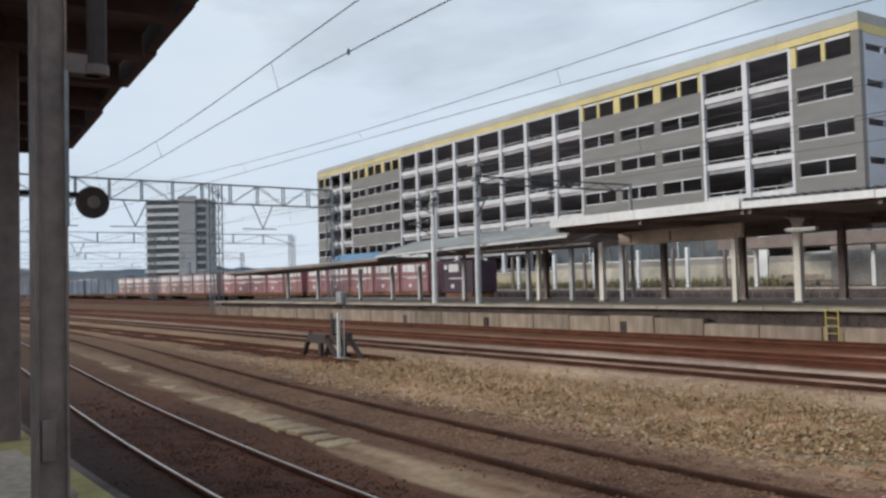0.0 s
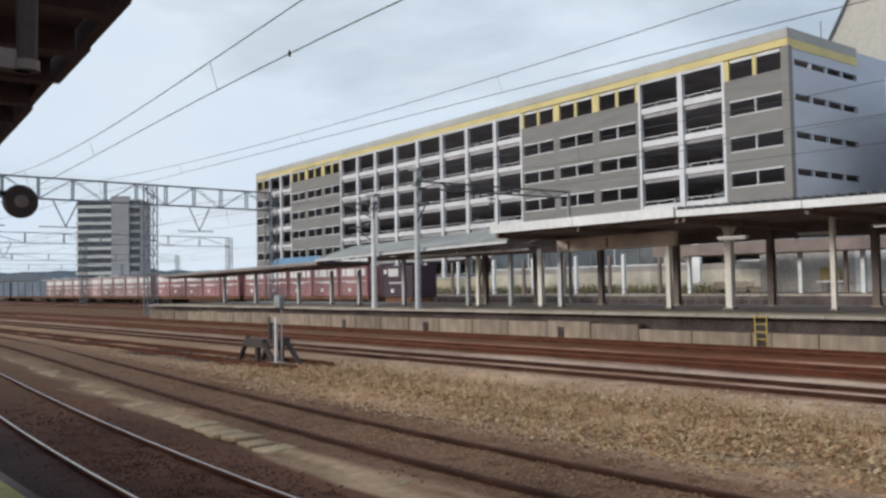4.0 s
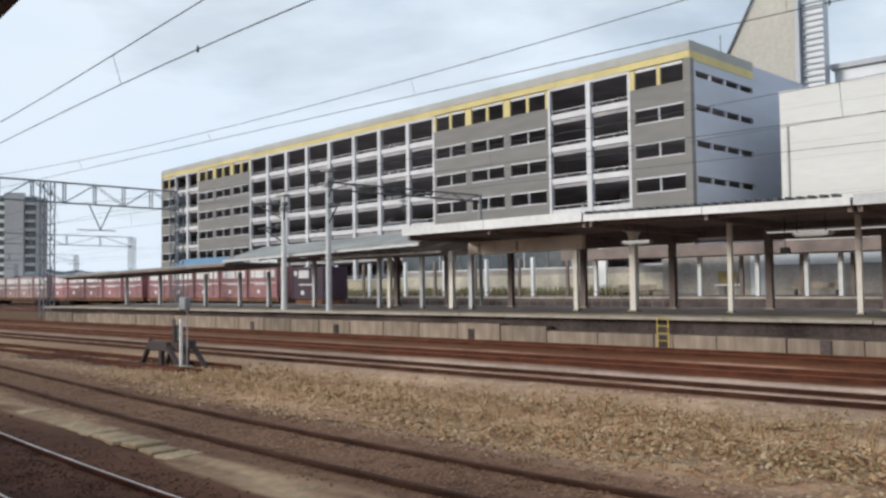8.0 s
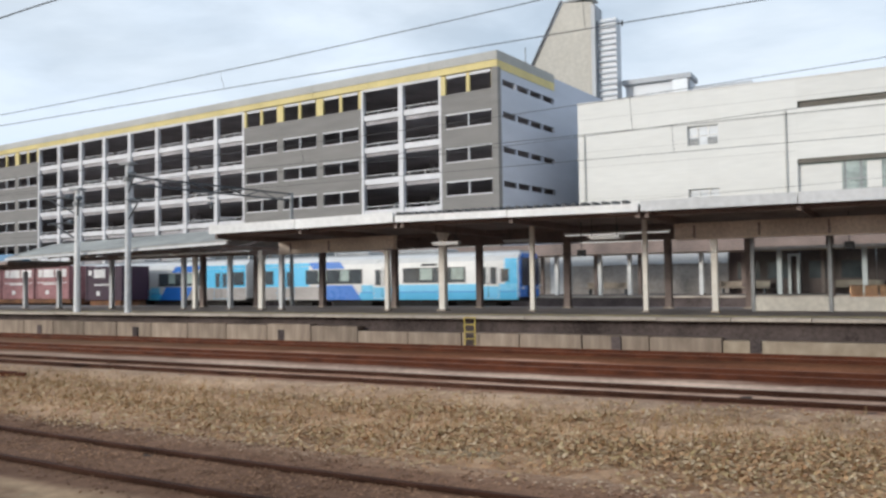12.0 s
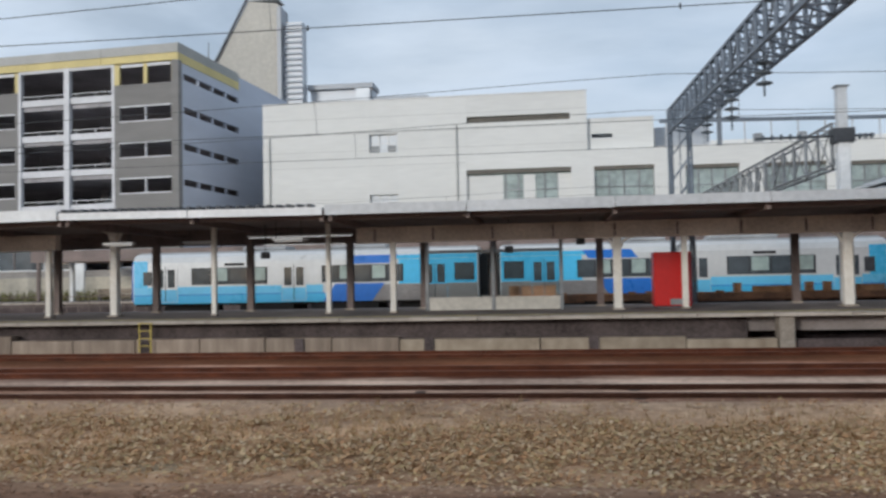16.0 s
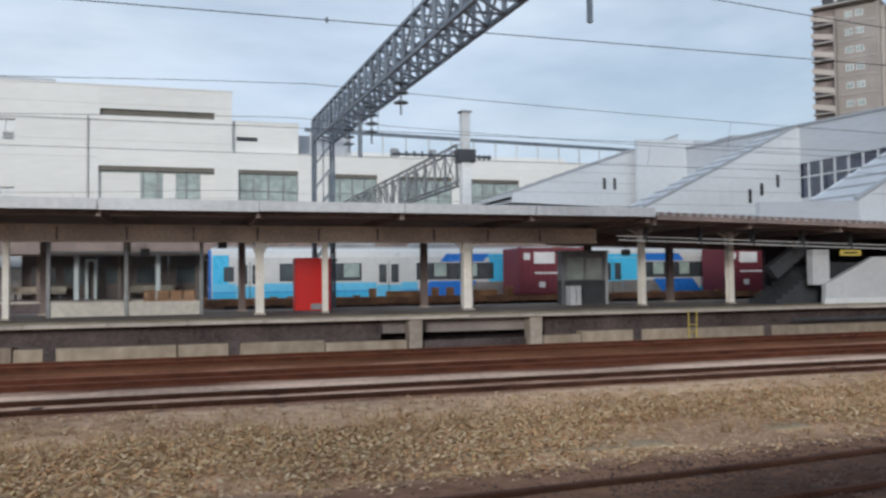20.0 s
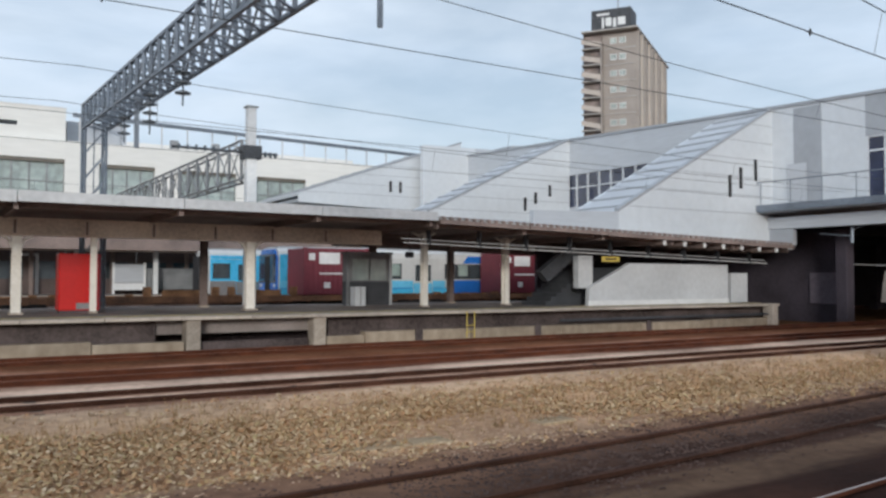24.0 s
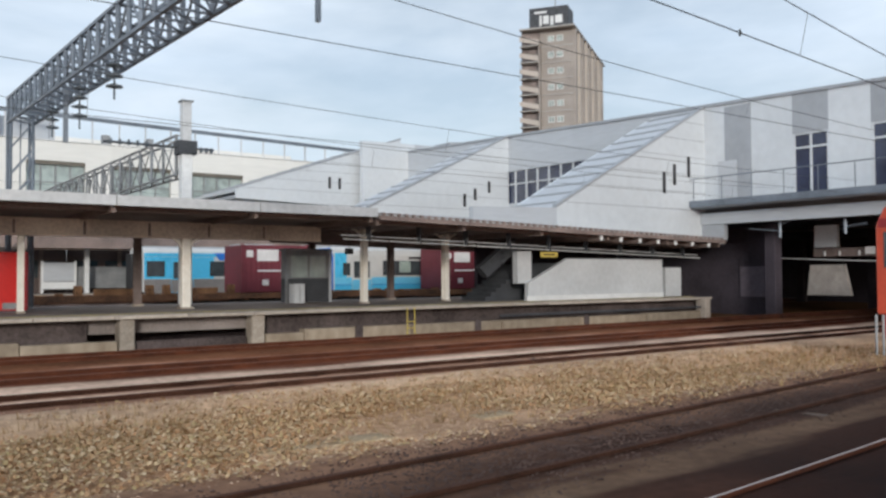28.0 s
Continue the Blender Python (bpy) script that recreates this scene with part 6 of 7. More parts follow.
# ---- buffer stop and its post ----
buf = thing("buffer_stop", pose(-19.5, 11.35, -0.15), "dark timber and rail buffer stop at a dead end", "buffer stop")
for s in (-0.35, 0.35):
    part("raked_leg", bar(bmesh.new(), (-0.95, s, 0.0), (-0.42, s, 0.72), 0.07, 6), TARRED, buf)
    part("raked_leg", bar(bmesh.new(), (0.36, s, 0.62), (1.0, s, 0.02), 0.07, 6), TARRED, buf)
    part("upright", boxes((0.02, 0.16, s - 0.06, s + 0.06, 0.0, 0.46)), TARRED, buf, bev=0.015)
    part("long_beam", boxes((-0.5, 0.45, s - 0.07, s + 0.07, 0.46, 0.70)), TARRED, buf, bev=0.02)
part("buffer_face", boxes((0.16, 0.28, -0.1, 0.1, 0.66, 1.10)), TARRED, buf, bev=0.02)
part("ground_beam", boxes((-1.3, 1.6, -0.78, -0.56, -0.02, 0.12)), RUST, buf, bev=0.02)
part("ground_beam", boxes((-1.3, 1.6, 0.56, 0.78, -0.02, 0.12)), RUST, buf, bev=0.02)
part("ground_sill", boxes((1.3, 1.5, -1.1, 1.1, -0.05, 0.02)), SLEEPER, buf, bev=0.02)
mp = thing("marker_post", pose(-18.5, 11.0, -0.15), "thin white marker post with a square grey lamp head", "post")
part("shaft", boxes((-0.032, 0.032, -0.032, 0.032, 0, 1.28)), FASCIA_W, mp, bev=0.008)
part("conduit", bar(bmesh.new(), (0.2, 0.05, 0.0), (0.2, 0.05, 1.5), 0.016, 6), STEEL, mp)
part("head", boxes((-0.02, 0.3, -0.06, 0.1, 1.5, 1.82)), STEEL, mp, "grey lamp head", bev=0.03)
part("foot_block", boxes((-0.12, 0.28, -0.12, 0.18, -0.05, 0.14)), CONC, mp, bev=0.02)
part("dark_sleeve", boxes((-0.09, -0.034, -0.05, 0.05, 0.75, 1.15)), STEEL_DARK, mp)
sm = thing("ground_signal", pose(-39.0, 8.4, -0.15), "small dark ground signal box beside the rails", "signal")
part("case", boxes((-0.25, 0.25, -0.2, 0.2, 0, 0.35)), STEEL_DARK, sm, bev=0.03)

# ---- the near platform ----
own = thing("near_platform", pose(0, 0, 0), "grey platform under a dark canopy beside the near track", "platform", kind="structure")
part("deck", sweep(bmesh.new(), [(-8.4, -0.2), (0.95, -0.2), (0.95, PLAT - 0.004), (-8.4, PLAT - 0.004)], -90, 40), PAVING, own)
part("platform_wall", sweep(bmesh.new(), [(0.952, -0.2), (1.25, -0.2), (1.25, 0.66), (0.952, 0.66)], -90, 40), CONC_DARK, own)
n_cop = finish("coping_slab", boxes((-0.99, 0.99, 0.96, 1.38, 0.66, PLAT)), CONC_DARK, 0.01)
for i in range(45):
    piece("coping_slab", n_cop, own, (-70 + 2 * i, bend(-70 + 2 * i), R.uniform(-0.004, 0.004)), bend_angle(-70 + 2 * i))
n_tac = finish("tactile_strip", boxes((-0.49, 0.49, 0.9, 1.2, PLAT, PLAT + 0.012)), M("worn_yellow_strip", (0.33, 0.28, 0.10), 0.8, 0, 0.35, 1.2, 14, 0.2), 0.004)
for i in range(60):
    piece("tactile_strip", n_tac, own, (-46 + i, 0.1 + bend(-46 + i), 0), bend_angle(-46 + i))
NEARWOOD = M("old_canopy_timber", (0.115, 0.070, 0.066), 0.8, 0, 0.4, 0.6, 9, 0.2, 40, tint=(0.055, 0.034, 0.034))
roof = thing("near_canopy", pose(-8.0, 2.41, 3.72, 0, 0, -7.2), "dark timber canopy over the near platform", "canopy")
for i, dy in enumerate((0.0, 0.0, -0.03, 0.02, 0.0, -0.01)):
    part("eave_board", boxes((-3.4 + 1.25 * i + 0.01, -2.15 + 1.25 * i - 0.01, dy - 0.08, dy, 0, 0.22)), NEARWOOD, roof)
part("soffit", boxes((-3.4, 4.1, -3.2, -0.13, 0.08, 0.14)), NEARWOOD, roof)
part("roof_sheet", boxes((-3.4, 4.1, -3.2, -0.13, 0.145, 0.24)), ROOFSHEET, roof)
for i in range(8):
    part("rafter", boxes((-3.3 + 1.0 * i, -3.15 + 1.0 * i, -3.1, -0.14, -0.10, 0.078)), NEARWOOD, roof)
part("long_beam", boxes((-3.4, 4.1, -1.45, -1.2, -0.42, -0.1)), NEARWOOD, roof)
nc = thing("canopy_column", pose(-3.62, 0.81, PLAT), "grey steel column of the near platform", "column", "columns of the near platform")
part("shaft", boxes((-0.035, 0.035, -0.05, 0.05, 0, 2.95)), NEARCOL, nc)
for y in (-0.06, 0.05):
    part("flange", boxes((-0.06, 0.06, y, y + 0.01, 0, 2.95)), NEARCOL, nc)
# thin pale strip that paints the light caught by the flange edge
part("flange_edge", boxes((0.061, 0.066, 0.048, 0.064, 1.35, 1.98)), STEEL, nc, "pale strip for the lit flange edge")
part("junction_box", boxes((0.036, 0.075, -0.045, 0.005, 0.42, 0.58)), BROWN, nc)
part("base_plate", boxes((-0.09, 0.09, -0.09, 0.09, 0, 0.02)), BROWN, nc)
part("bracket_arm", boxes((-0.04, 0.04, 0.061, 0.2, 1.98, 2.06)), BROWN, nc, "dark arm towards the eave")
part("downpipe", bar(bmesh.new(), (0.03, 0.185, 2.02), (0.03, 0.185, 2.9), 0.042, 12), TARRED, nc, "dark rain pipe")
part("pipe_socket", bar(bmesh.new(), (0.03, 0.185, 1.98), (0.03, 0.185, 2.02), 0.05, 12), BROWN, nc)
# added out of view to keep the sun off the near column
solid("wall_side", boxes((-4.9, -3.85, -0.78, -0.64, PLAT, 3.6)), CONC_DARK, "plain unseen wall added to shade the near column", "wall", kind="structure")
# added out of view; closes the rear and shades the nearest rails
solid("wall_rear", boxes((-90, 40, -5.35, -5.2, -0.2, 2.4)), CONC, "plain unseen wall added to close and shade the near platform", "wall", kind="structure")
nd = thing("canopy_column", pose(-6.75, 1.22, PLAT), "dark steel column of the near platform", "column", "columns of the near platform")
part("shaft", boxes((-0.08, 0.08, -0.08, 0.08, 0, 3.0)), BROWN, nd, bev=0.012)
part("sign_arm", bar(bmesh.new(), (0, 0.08, 1.82), (0, 0.6, 1.82), 0.02, 6), BLACK, nd)
sign = thing("round_sign", pose(-6.7, 1.82, 2.57, 0, 90, 0), "dark round sign disc on an arm", "sign")
part("disc", lathe(bmesh.new(), [(0.113, -0.012), (0.118, 0.0), (0.113, 0.012)], 28), TARRED, sign)
part("centre_spot", lathe(bmesh.new(), [(0.05, 0.0125), (0.048, 0.015)], 16), BROWN, sign)
part("rim", lathe(bmesh.new(), [(0.119, -0.02), (0.126, -0.02), (0.126, -0.013), (0.119, -0.0125)], 28), BLACK, sign)
bn = thing("platform_bench", pose(-4.6, 0.72, PLAT), "grey bench beside the column", "bench")
part("seat", boxes((-0.9, 0.42, -0.3, 0.34, 0.09, 0.15)), CONC, bn, bev=0.015)
for x in (-0.7, -0.2, 0.3):
    part("leg", boxes((x - 0.07, x + 0.07, -0.25, 0.28, 0, 0.089)), CONC, bn)


# ---- furniture of the far platform ----
LOWPANEL = M("pale_shelter_panel", (0.62, 0.585, 0.52), 0.8, 0, 0.2, 0.6, 6, 0.1)
sh = thing("waiting_shelter", pose(0, 28.0, PLAT), "glazed waiting shelter with low pale panels", "shelter")
for a, b in ((-4.1, -1.87), (-1.83, 0.43)):
    part("low_panel", boxes((a, b, 0, 0.08, 0.02, 0.46)), LOWPANEL, sh, bev=0.01)
    part("pane", boxes((a + 0.05, b - 0.05, 0.02, 0.032, 0.5, 1.95)), CLEAR, sh, "smoky glass pane").visible_shadow = False
for x in (-4.1, -1.85, 0.43):
    part("post", boxes((x - 0.06, x + 0.06, -0.04, 0.1, 0, 2.35)), STEEL, sh, bev=0.01)
part("head_rail", boxes((-4.1, 0.43, -0.03, 0.1, 1.96, 2.06)), STEEL, sh)
for i in range(4):
    st = thing("moulded_chair", pose(-1.2 + 0.42 * i, 29.1, PLAT), "orange moulded platform chair", "chair", "chairs in the shelter")
    part("seat", boxes((-0.19, 0.19, -0.2, 0.2, 0.38, 0.43)), SEAT, st, bev=0.02)
    part("backrest", boxes((-0.19, 0.19, 0.18, 0.23, 0.42, 0.8)), SEAT, st, bev=0.02)
    part("leg", boxes((-0.03, 0.03, -0.03, 0.03, 0, 0.38)), STEEL, st)
vm = thing("vending_machine", pose(4.03, 28.2, PLAT), "tall red vending machine seen from behind", "vending machine")
part("body", boxes((-0.6, 0.6, -0.36, 0.36, 0.06, 1.83)), RED, vm, bev=0.03)
part("plinth", boxes((-0.55, 0.55, -0.32, 0.32, 0, 0.06)), STEEL_DARK, vm)
part("service_plate", boxes((-0.1, 0.32, -0.375, -0.361, 0.1, 0.3)), STEEL, vm, "grey service plate")
part("side_trim", boxes((0.5, 0.58, -0.372, -0.361, 0.1, 1.78)), DEEPRED, vm)
hut = thing("waiting_hut", pose(15.05, 29.8, PLAT), "grey platform hut with pale windows", "hut")
part("wall", boxes((-0.95, 0.95, 0, 0.5, 0, 0.95)), STEEL_DARK, hut, "grey lower wall")
part("wall", boxes((-0.95, 0.95, 0.02, 0.5, 0.95, 2.05)), STEEL, hut)
part("roof", boxes((-1.0, 1.0, -0.1, 0.6, 2.05, 2.13)), STEEL, hut)
for a, b in ((-0.75, -0.05), (0.05, 0.75)):
    part("window", boxes((a, b, -0.01, 0.018, 1.0, 1.85)), GLASS_PALE, hut)
part("corner_post", boxes((-1.0, -0.9, -0.05, 0.05, 0, 2.05)), STEEL, hut)
part("corner_post", boxes((0.9, 1.0, -0.05, 0.05, 0, 2.05)), FASCIA, hut)
cab = thing("equipment_cabinet", pose(14.3, 29.3, PLAT), "low pale cabinet on the platform", "cabinet")
part("body", boxes((-0.22, 0.22, -0.25, 0.25, 0, 0.75)), WALL_W, cab, bev=0.02)
part("door_line", boxes((-0.01, 0.01, -0.262, -0.251, 0.05, 0.7)), STEEL_DARK, cab)
pn = thing("notice_board", pose(11.2, 56.8, PLAT), "pale framed notice board on the rear platform", "notice board")
part("panel", boxes((-0.9, 0.9, -0.03, 0.03, 0.75, 1.95)), ZINC, pn)
for a, b, c, d in ((-1.04, -0.9, 0, 2.06), (0.9, 1.04, 0, 2.06)):
    part("post", boxes((a, b, -0.05, 0.05, c, d)), PLASTIC_W, pn)
part("frame_bar", boxes((-0.9, 0.9, -0.045, 0.045, 0.27, 0.72)), PLASTIC_W, pn)
scr = thing("grey_screen", pose(14.0, 57.0, PLAT), "weathered grey panel screen beyond the columns", "screen")
part("panel", boxes((-1.85, 1.85, 0, 0.06, 0.3, 1.70)), STEEL, scr)
part("post", boxes((-1.85, -1.75, 0.061, 0.14, 0, 1.70)), STEEL_DARK, scr)
part("post", boxes((1.75, 1.85, 0.061, 0.14, 0, 1.70)), STEEL_DARK, scr)


TUBE_LIGHT = M("lit_tube", (0.85, 0.85, 0.85), 0.4, 0, 0.05, 2, 10, 0)
TUBE_LIGHT.node_tree.nodes["Principled BSDF"].inputs["Emission Color"].default_value = (1.0, 0.98, 0.95, 1)
TUBE_LIGHT.node_tree.nodes["Principled BSDF"].inputs["Emission Strength"].default_value = 0.35


def lamp(x, y, z, l=1.3):
    t = thing("strip_lamp", pose(x, y, z), "white strip lamp under the canopy", "lamp", "strip lamps")
    part("housing", boxes((-l / 2, l / 2, -0.09, 0.09, 0, 0.07)), PLASTIC_W, t, bev=0.01)
    part("tube", bar(bmesh.new(), (-l / 2 + 0.05, 0, -0.03), (l / 2 - 0.05, 0, -0.03), 0.022, 8), LABEL_W, t)
    for x in (-0.4, 0.4):
        part("hanger", bar(bmesh.new(), (x, 0, 0.07), (x, 0, 0.5 if y > 27 else 0.72), 0.01, 5), STEEL_DARK, t)


for x in (-20, -16.0, -12.8, -9.3, -6.2, -3.0, 0.2, 3.6, 7.0, 10.4, 13.0):
    lamp(x, 29.4, 3.42)
for x in (-13.6, -8.0):
    lamp(x, 25.0, 3.2, 1.0)
for x0, x1, y in ((-10.8, -6.9, 29.0), (-6.5, -4.0, 29.0)):
    lr = thing("lamp_trunking", pose(x0, y, 3.55), "long white lamp trunking slung under the canopy", "lamp", "lamp trunking")
    part("trough", boxes((0, x1 - x0, -0.07, 0.07, 0, 0.06)), PLASTIC_W, lr, bev=0.01)
    part("tube", bar(bmesh.new(), (0.05, 0, -0.025), (x1 - x0 - 0.05, 0, -0.025), 0.022, 8), TUBE_LIGHT, lr, "lit lamp tube")
    for o in (0.3, x1 - x0 - 0.3):
        part("hanger", bar(bmesh.new(), (o, 0, 0.06), (o, 0, 0.28), 0.01, 5), STEEL_DARK, lr)
for x, y, z in ((-1.25, 27.0, 2.7), (1.05, 27.0, 2.92), (-9.45, 27.0, 2.7), (15.3, 27.0, 2.66)):
    ls = thing("loudspeaker", pose(x, y, z), "small dark loudspeaker hung under the canopy", "loudspeaker", "platform loudspeakers")
    part("case", boxes((-0.14, 0.14, -0.1, 0.1, 0, 0.22)), STEEL_DARK, ls, bev=0.02)
    part("grille", boxes((-0.11, 0.11, -0.108, -0.101, 0.03, 0.19)), BLACK, ls)
    part("hanger", bar(bmesh.new(), (0, 0, 0.22), (0, 0, (3.93 if x < -6 else 3.72 if x > 14 else 3.80) - z), 0.015, 5), STEEL_DARK, ls)
tubes = thing("conduit_rail", pose(13.6, 24.4, 3.1), "two pale conduits slung under the canopy", "conduit")
for dz in (0.0, 0.14):
    part("tube", bar(bmesh.new(), (0, dz, dz), (19.0, dz, dz - 0.50), 0.024, 8), FASCIA, tubes)
for i in range(9):
    part("clip", boxes((1 + 2.1 * i, 1.06 + 2.1 * i, -0.03, 0.2, -0.06 * i - 0.05, 0.6 - 0.055 * i)), STEEL_DARK, tubes)
for i in range(7):
    e = thing("beam_end", pose(24.6 + 1.15 * i, 23.05, 3.30 - 0.026 * i), "white-painted joist end under the eave", "joist", "joist ends")
    part("cap", boxes((-0.06, 0.06, 0, 0.08, -0.08, 0.1)), PLASTIC_W, e)
    part("joist", boxes((-0.05, 0.05, 0.081, 2.0, -0.08, 0.1)), BROWN, e)
ys = thing("yellow_sign", pose(22.6, 24.0, 2.55), "small yellow hanging sign", "sign")
part("board", boxes((-0.45, 0.45, -0.02, 0.02, 0, 0.2)), YELLOW, ys)
part("hanger", bar(bmesh.new(), (0, 0, 0.2), (0, 0, 1.0), 0.012, 5), STEEL_DARK, ys)
part("lettering_bar", boxes((-0.3, 0.3, -0.026, -0.021, 0.07, 0.13)), BLACK, ys)

# ---- rear platform behind the trains ----
rp = thing("rear_platform", pose(0, 0, 0), "rear platform with brown canopy and white columns", "platform", kind="structure")
RX0, RX1 = -96.0, 33.0
part("deck", boxes((RX0, RX1, 53.41, 60.5, -0.2, PLAT)), PAVING, rp)
part("edge", boxes((RX0, RX1, 53.0, 53.4, 0.68, PLAT + 0.004)), COPING, rp)
part("face", boxes((RX0, RX1, 53.05, 53.19, -0.2, 0.679)), CONC_DARK, rp, "dark platform face")
CX0 = -35.6
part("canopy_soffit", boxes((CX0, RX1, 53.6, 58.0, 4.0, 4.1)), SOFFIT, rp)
part("canopy_roof", boxes((CX0, RX1, 53.6, 58.0, 4.105, 4.2)), ROOFSHEET, rp)
part("canopy_fascia", boxes((CX0, RX1, 53.5, 53.595, 3.58, 4.36)), BROWN, rp)
part("canopy_beam", boxes((CX0, RX1, 56.0, 56.2, 3.55, 3.99)), TAN, rp)
part("rear_wall", boxes((RX0, RX1, 61.4, 61.6, -0.2, 2.4)), BANKWALL, rp, "warm stained boundary wall")
part("wall_cap", boxes((RX0, RX1, 61.35, 61.65, 2.4, 2.48)), STEEL, rp)
part("upper_wall", boxes((-60.0, -31.02, 61.1, 61.3, 2.62, 3.12)), GREYWALL, rp, "grey band above the cream wall")
part("lower_wall", boxes((-60.0, -31.02, 61.08, 61.3, 1.2, 2.62)), CREAMWALL, rp, "cream boundary wall")
part("window_sill", boxes((-60.0, -36.9, 61.0, 61.3, 3.12, 3.24)), PLASTIC_W, rp, "white sill under a dark window band")
for i in range(9):
    part("window", boxes((-60.0 + 2.57 * i, -57.5 + 2.57 * i, 61.12, 61.28, 3.24, 5.2)), GLASS, rp)
    part("mullion", boxes((-57.5 + 2.57 * i, -57.43 + 2.57 * i, 61.06, 61.3, 3.24, 5.2)), PLASTIC_W if i % 2 else BROWN, rp)
part("end_pier", boxes((-36.88, -36.1, 60.98, 61.3, 0.0, 5.2)), PLASTIC_W, rp, "white pier at the end of the window band")
part("parapet", boxes((-60.0, -36.1, 61.0, 61.3, 5.2, 5.4)), GREYWALL, rp)
part("upper_wall", boxes((-31.0, -24.0, 61.1, 61.3, 0.0, 3.9)), GREYWALL, rp, "plain grey wall")
part("upper_wall", boxes((-23.98, -22.2, 61.1, 61.3, 0.0, 3.9)), WALL_W, rp, "pale wall strip")
part("upper_wall", boxes((-22.18, RX1, 61.1, 61.3, 0.0, 2.95)), GREYWALL, rp, "plain grey wall")
part("upper_wall", boxes((-22.18, RX1, 61.0, 61.3, 2.952, 3.7)), WALL_W, rp, "pale band over the grey wall")
rc = finish("column", boxes((-0.14, 0.14, -0.14, 0.14, 0, 3.2)), PLASTIC_W, 0.02)
rd = finish("column", boxes((-0.12, 0.12, -0.12, 0.12, 0, 3.2)), BROWN, 0.02)
for x in [RX0 + 2 + 4.9 * i for i in range(12)] + [-34.1, -30.6, -25.6, -21.5, -18.3, -16.2, -11.4, -6.6, -1.8, 3.1, 7.9, 12.7, 17.5, 22.3, 27.1, 31.9]:
    piece("column", rc, rp, (x, 56.1, PLAT))
    piece("column", rd, rp, (x + 2.4, 57.6, PLAT))
DARKTIMBER = M("dark_room_panel", (0.12, 0.088, 0.082), 0.75, 0, 0.3, 0.6, 8, 0.1)
room = thing("rear_waiting_room", pose(0, 58.4, PLAT), "dark brown waiting room on the rear platform", "room")
for i in range(6):
    a = -10.0 + 4.4 * i
    part("wall_panel", boxes((a, a + 4.36, 0, 0.1, 0, 3.1)), DARKTIMBER, room, bev=0.01)
    part("window", boxes((a + 0.5, a + 1.9, -0.02, 0.0, 1.0, 2.1)), GLASS, room)
    part("window", boxes((a + 2.4, a + 3.8, -0.02, 0.0, 1.0, 2.1)), GLASS, room)
part("side_wall", boxes((-10.1, -10.0, 0, 1.9, 0, 3.1)), DARKTIMBER, room)
part("side_wall", boxes((16.4, 16.5, 0, 1.9, 0, 3.1)), DARKTIMBER, room)
fence = thing("platform_fence", pose(0, 52.0, -0.17), "dark railing fence between the tracks", "fence")
FX1 = -26.0
for fz in (0.7, 1.35):
    part("rail", boxes((RX0, FX1, -0.02, 0.02, fz, fz + 0.05)), BROWN, fence)
bm = bmesh.new()
x = RX0
while x < FX1:
    box(bm, x - 0.02, x + 0.02, -0.02, 0.02, 0, 1.45)
    x += 0.8
part("picket_infill", bm, BROWN, fence)["kind"] = "stuff"
def rank(x, y, z):
    v, f = [], []
    for _ in range(9):
        a, h = R.uniform(0, math.tau), R.uniform(0.35, 1.0)
        px, py = x + R.uniform(-0.35, 0.35), y + R.uniform(-0.2, 0.2)
        dx, dy, w = math.cos(a), math.sin(a), R.uniform(0.03, 0.07)
        o = len(v)
        v += [(px - dy * w, py + dx * w, PLAT), (px + dy * w, py - dx * w, PLAT), (px + dx * h * 0.35, py + dy * h * 0.35, PLAT + h)]
        f.append((o, o + 1, o + 2))
    return v, f


scatter("bank_grass", 520, lambda: (R.uniform(-92, -33), R.uniform(58.6, 60.4)), rank, by_random_island(OLIVE, 0.6, 1.4), "rank olive grass before the boundary wall", "grass")
for fx0, fx1 in ((-6.25, -5.72), (0.66, 2.2), (4.5, 5.9)):
    fr = thing("door_frame", pose((fx0 + fx1) / 2, 58.25, PLAT), "white door frame of the rear waiting room", "frame", "white door frames")
    hw = (fx1 - fx0) / 2
    part("jamb", boxes((-hw - 0.09, -hw + 0.09, -0.08, 0.08, 0, 2.6)), PLASTIC_W, fr)
    part("jamb", boxes((hw - 0.09, hw + 0.09, -0.08, 0.08, 0, 2.6)), PLASTIC_W, fr)
    part("head", boxes((-hw + 0.091, hw - 0.091, -0.08, 0.08, 2.45, 2.6)), PLASTIC_W, fr)
for x in (-31.5, -18.2, -9.0, -2.4):
    b = thing("platform_bench", pose(x, 57.5, PLAT), "plain bench on the rear platform", "bench", "rear benches")
    part("seat", boxes((-1.6, 1.6, -0.25, 0.25, 0.4, 0.47)), CONC, b)
    part("backrest", boxes((-1.6, 1.6, 0.26, 0.32, 0.5, 0.85)), CONC, b)
    for lx in (-1.3, 1.3):
        part("leg", boxes((lx - 0.05, lx + 0.05, -0.2, 0.2, 0, 0.4)), STEEL_DARK, b)
yb = thing("yellow_board", pose(-25.5, 60.5, PLAT), "yellow advertising board on the rear platform", "board")
part("board", boxes((-0.7, 0.7, 0, 0.08, 0.82, 1.78)), M("ochre_board", (0.30, 0.23, 0.08), 0.6, 0, 0.2, 1, 8, 0), yb)
part("post", boxes((-0.7, -0.6, 0.081, 0.15, 0, 1.5)), STEEL, yb)
part("post", boxes((0.6, 0.7, 0.081, 0.15, 0, 1.5)), STEEL, yb)
part("ledge", boxes((-0.95, 1.2, -0.12, -0.002, 0.68, 0.80)), PLASTIC_W, yb, "white ledge below the board")

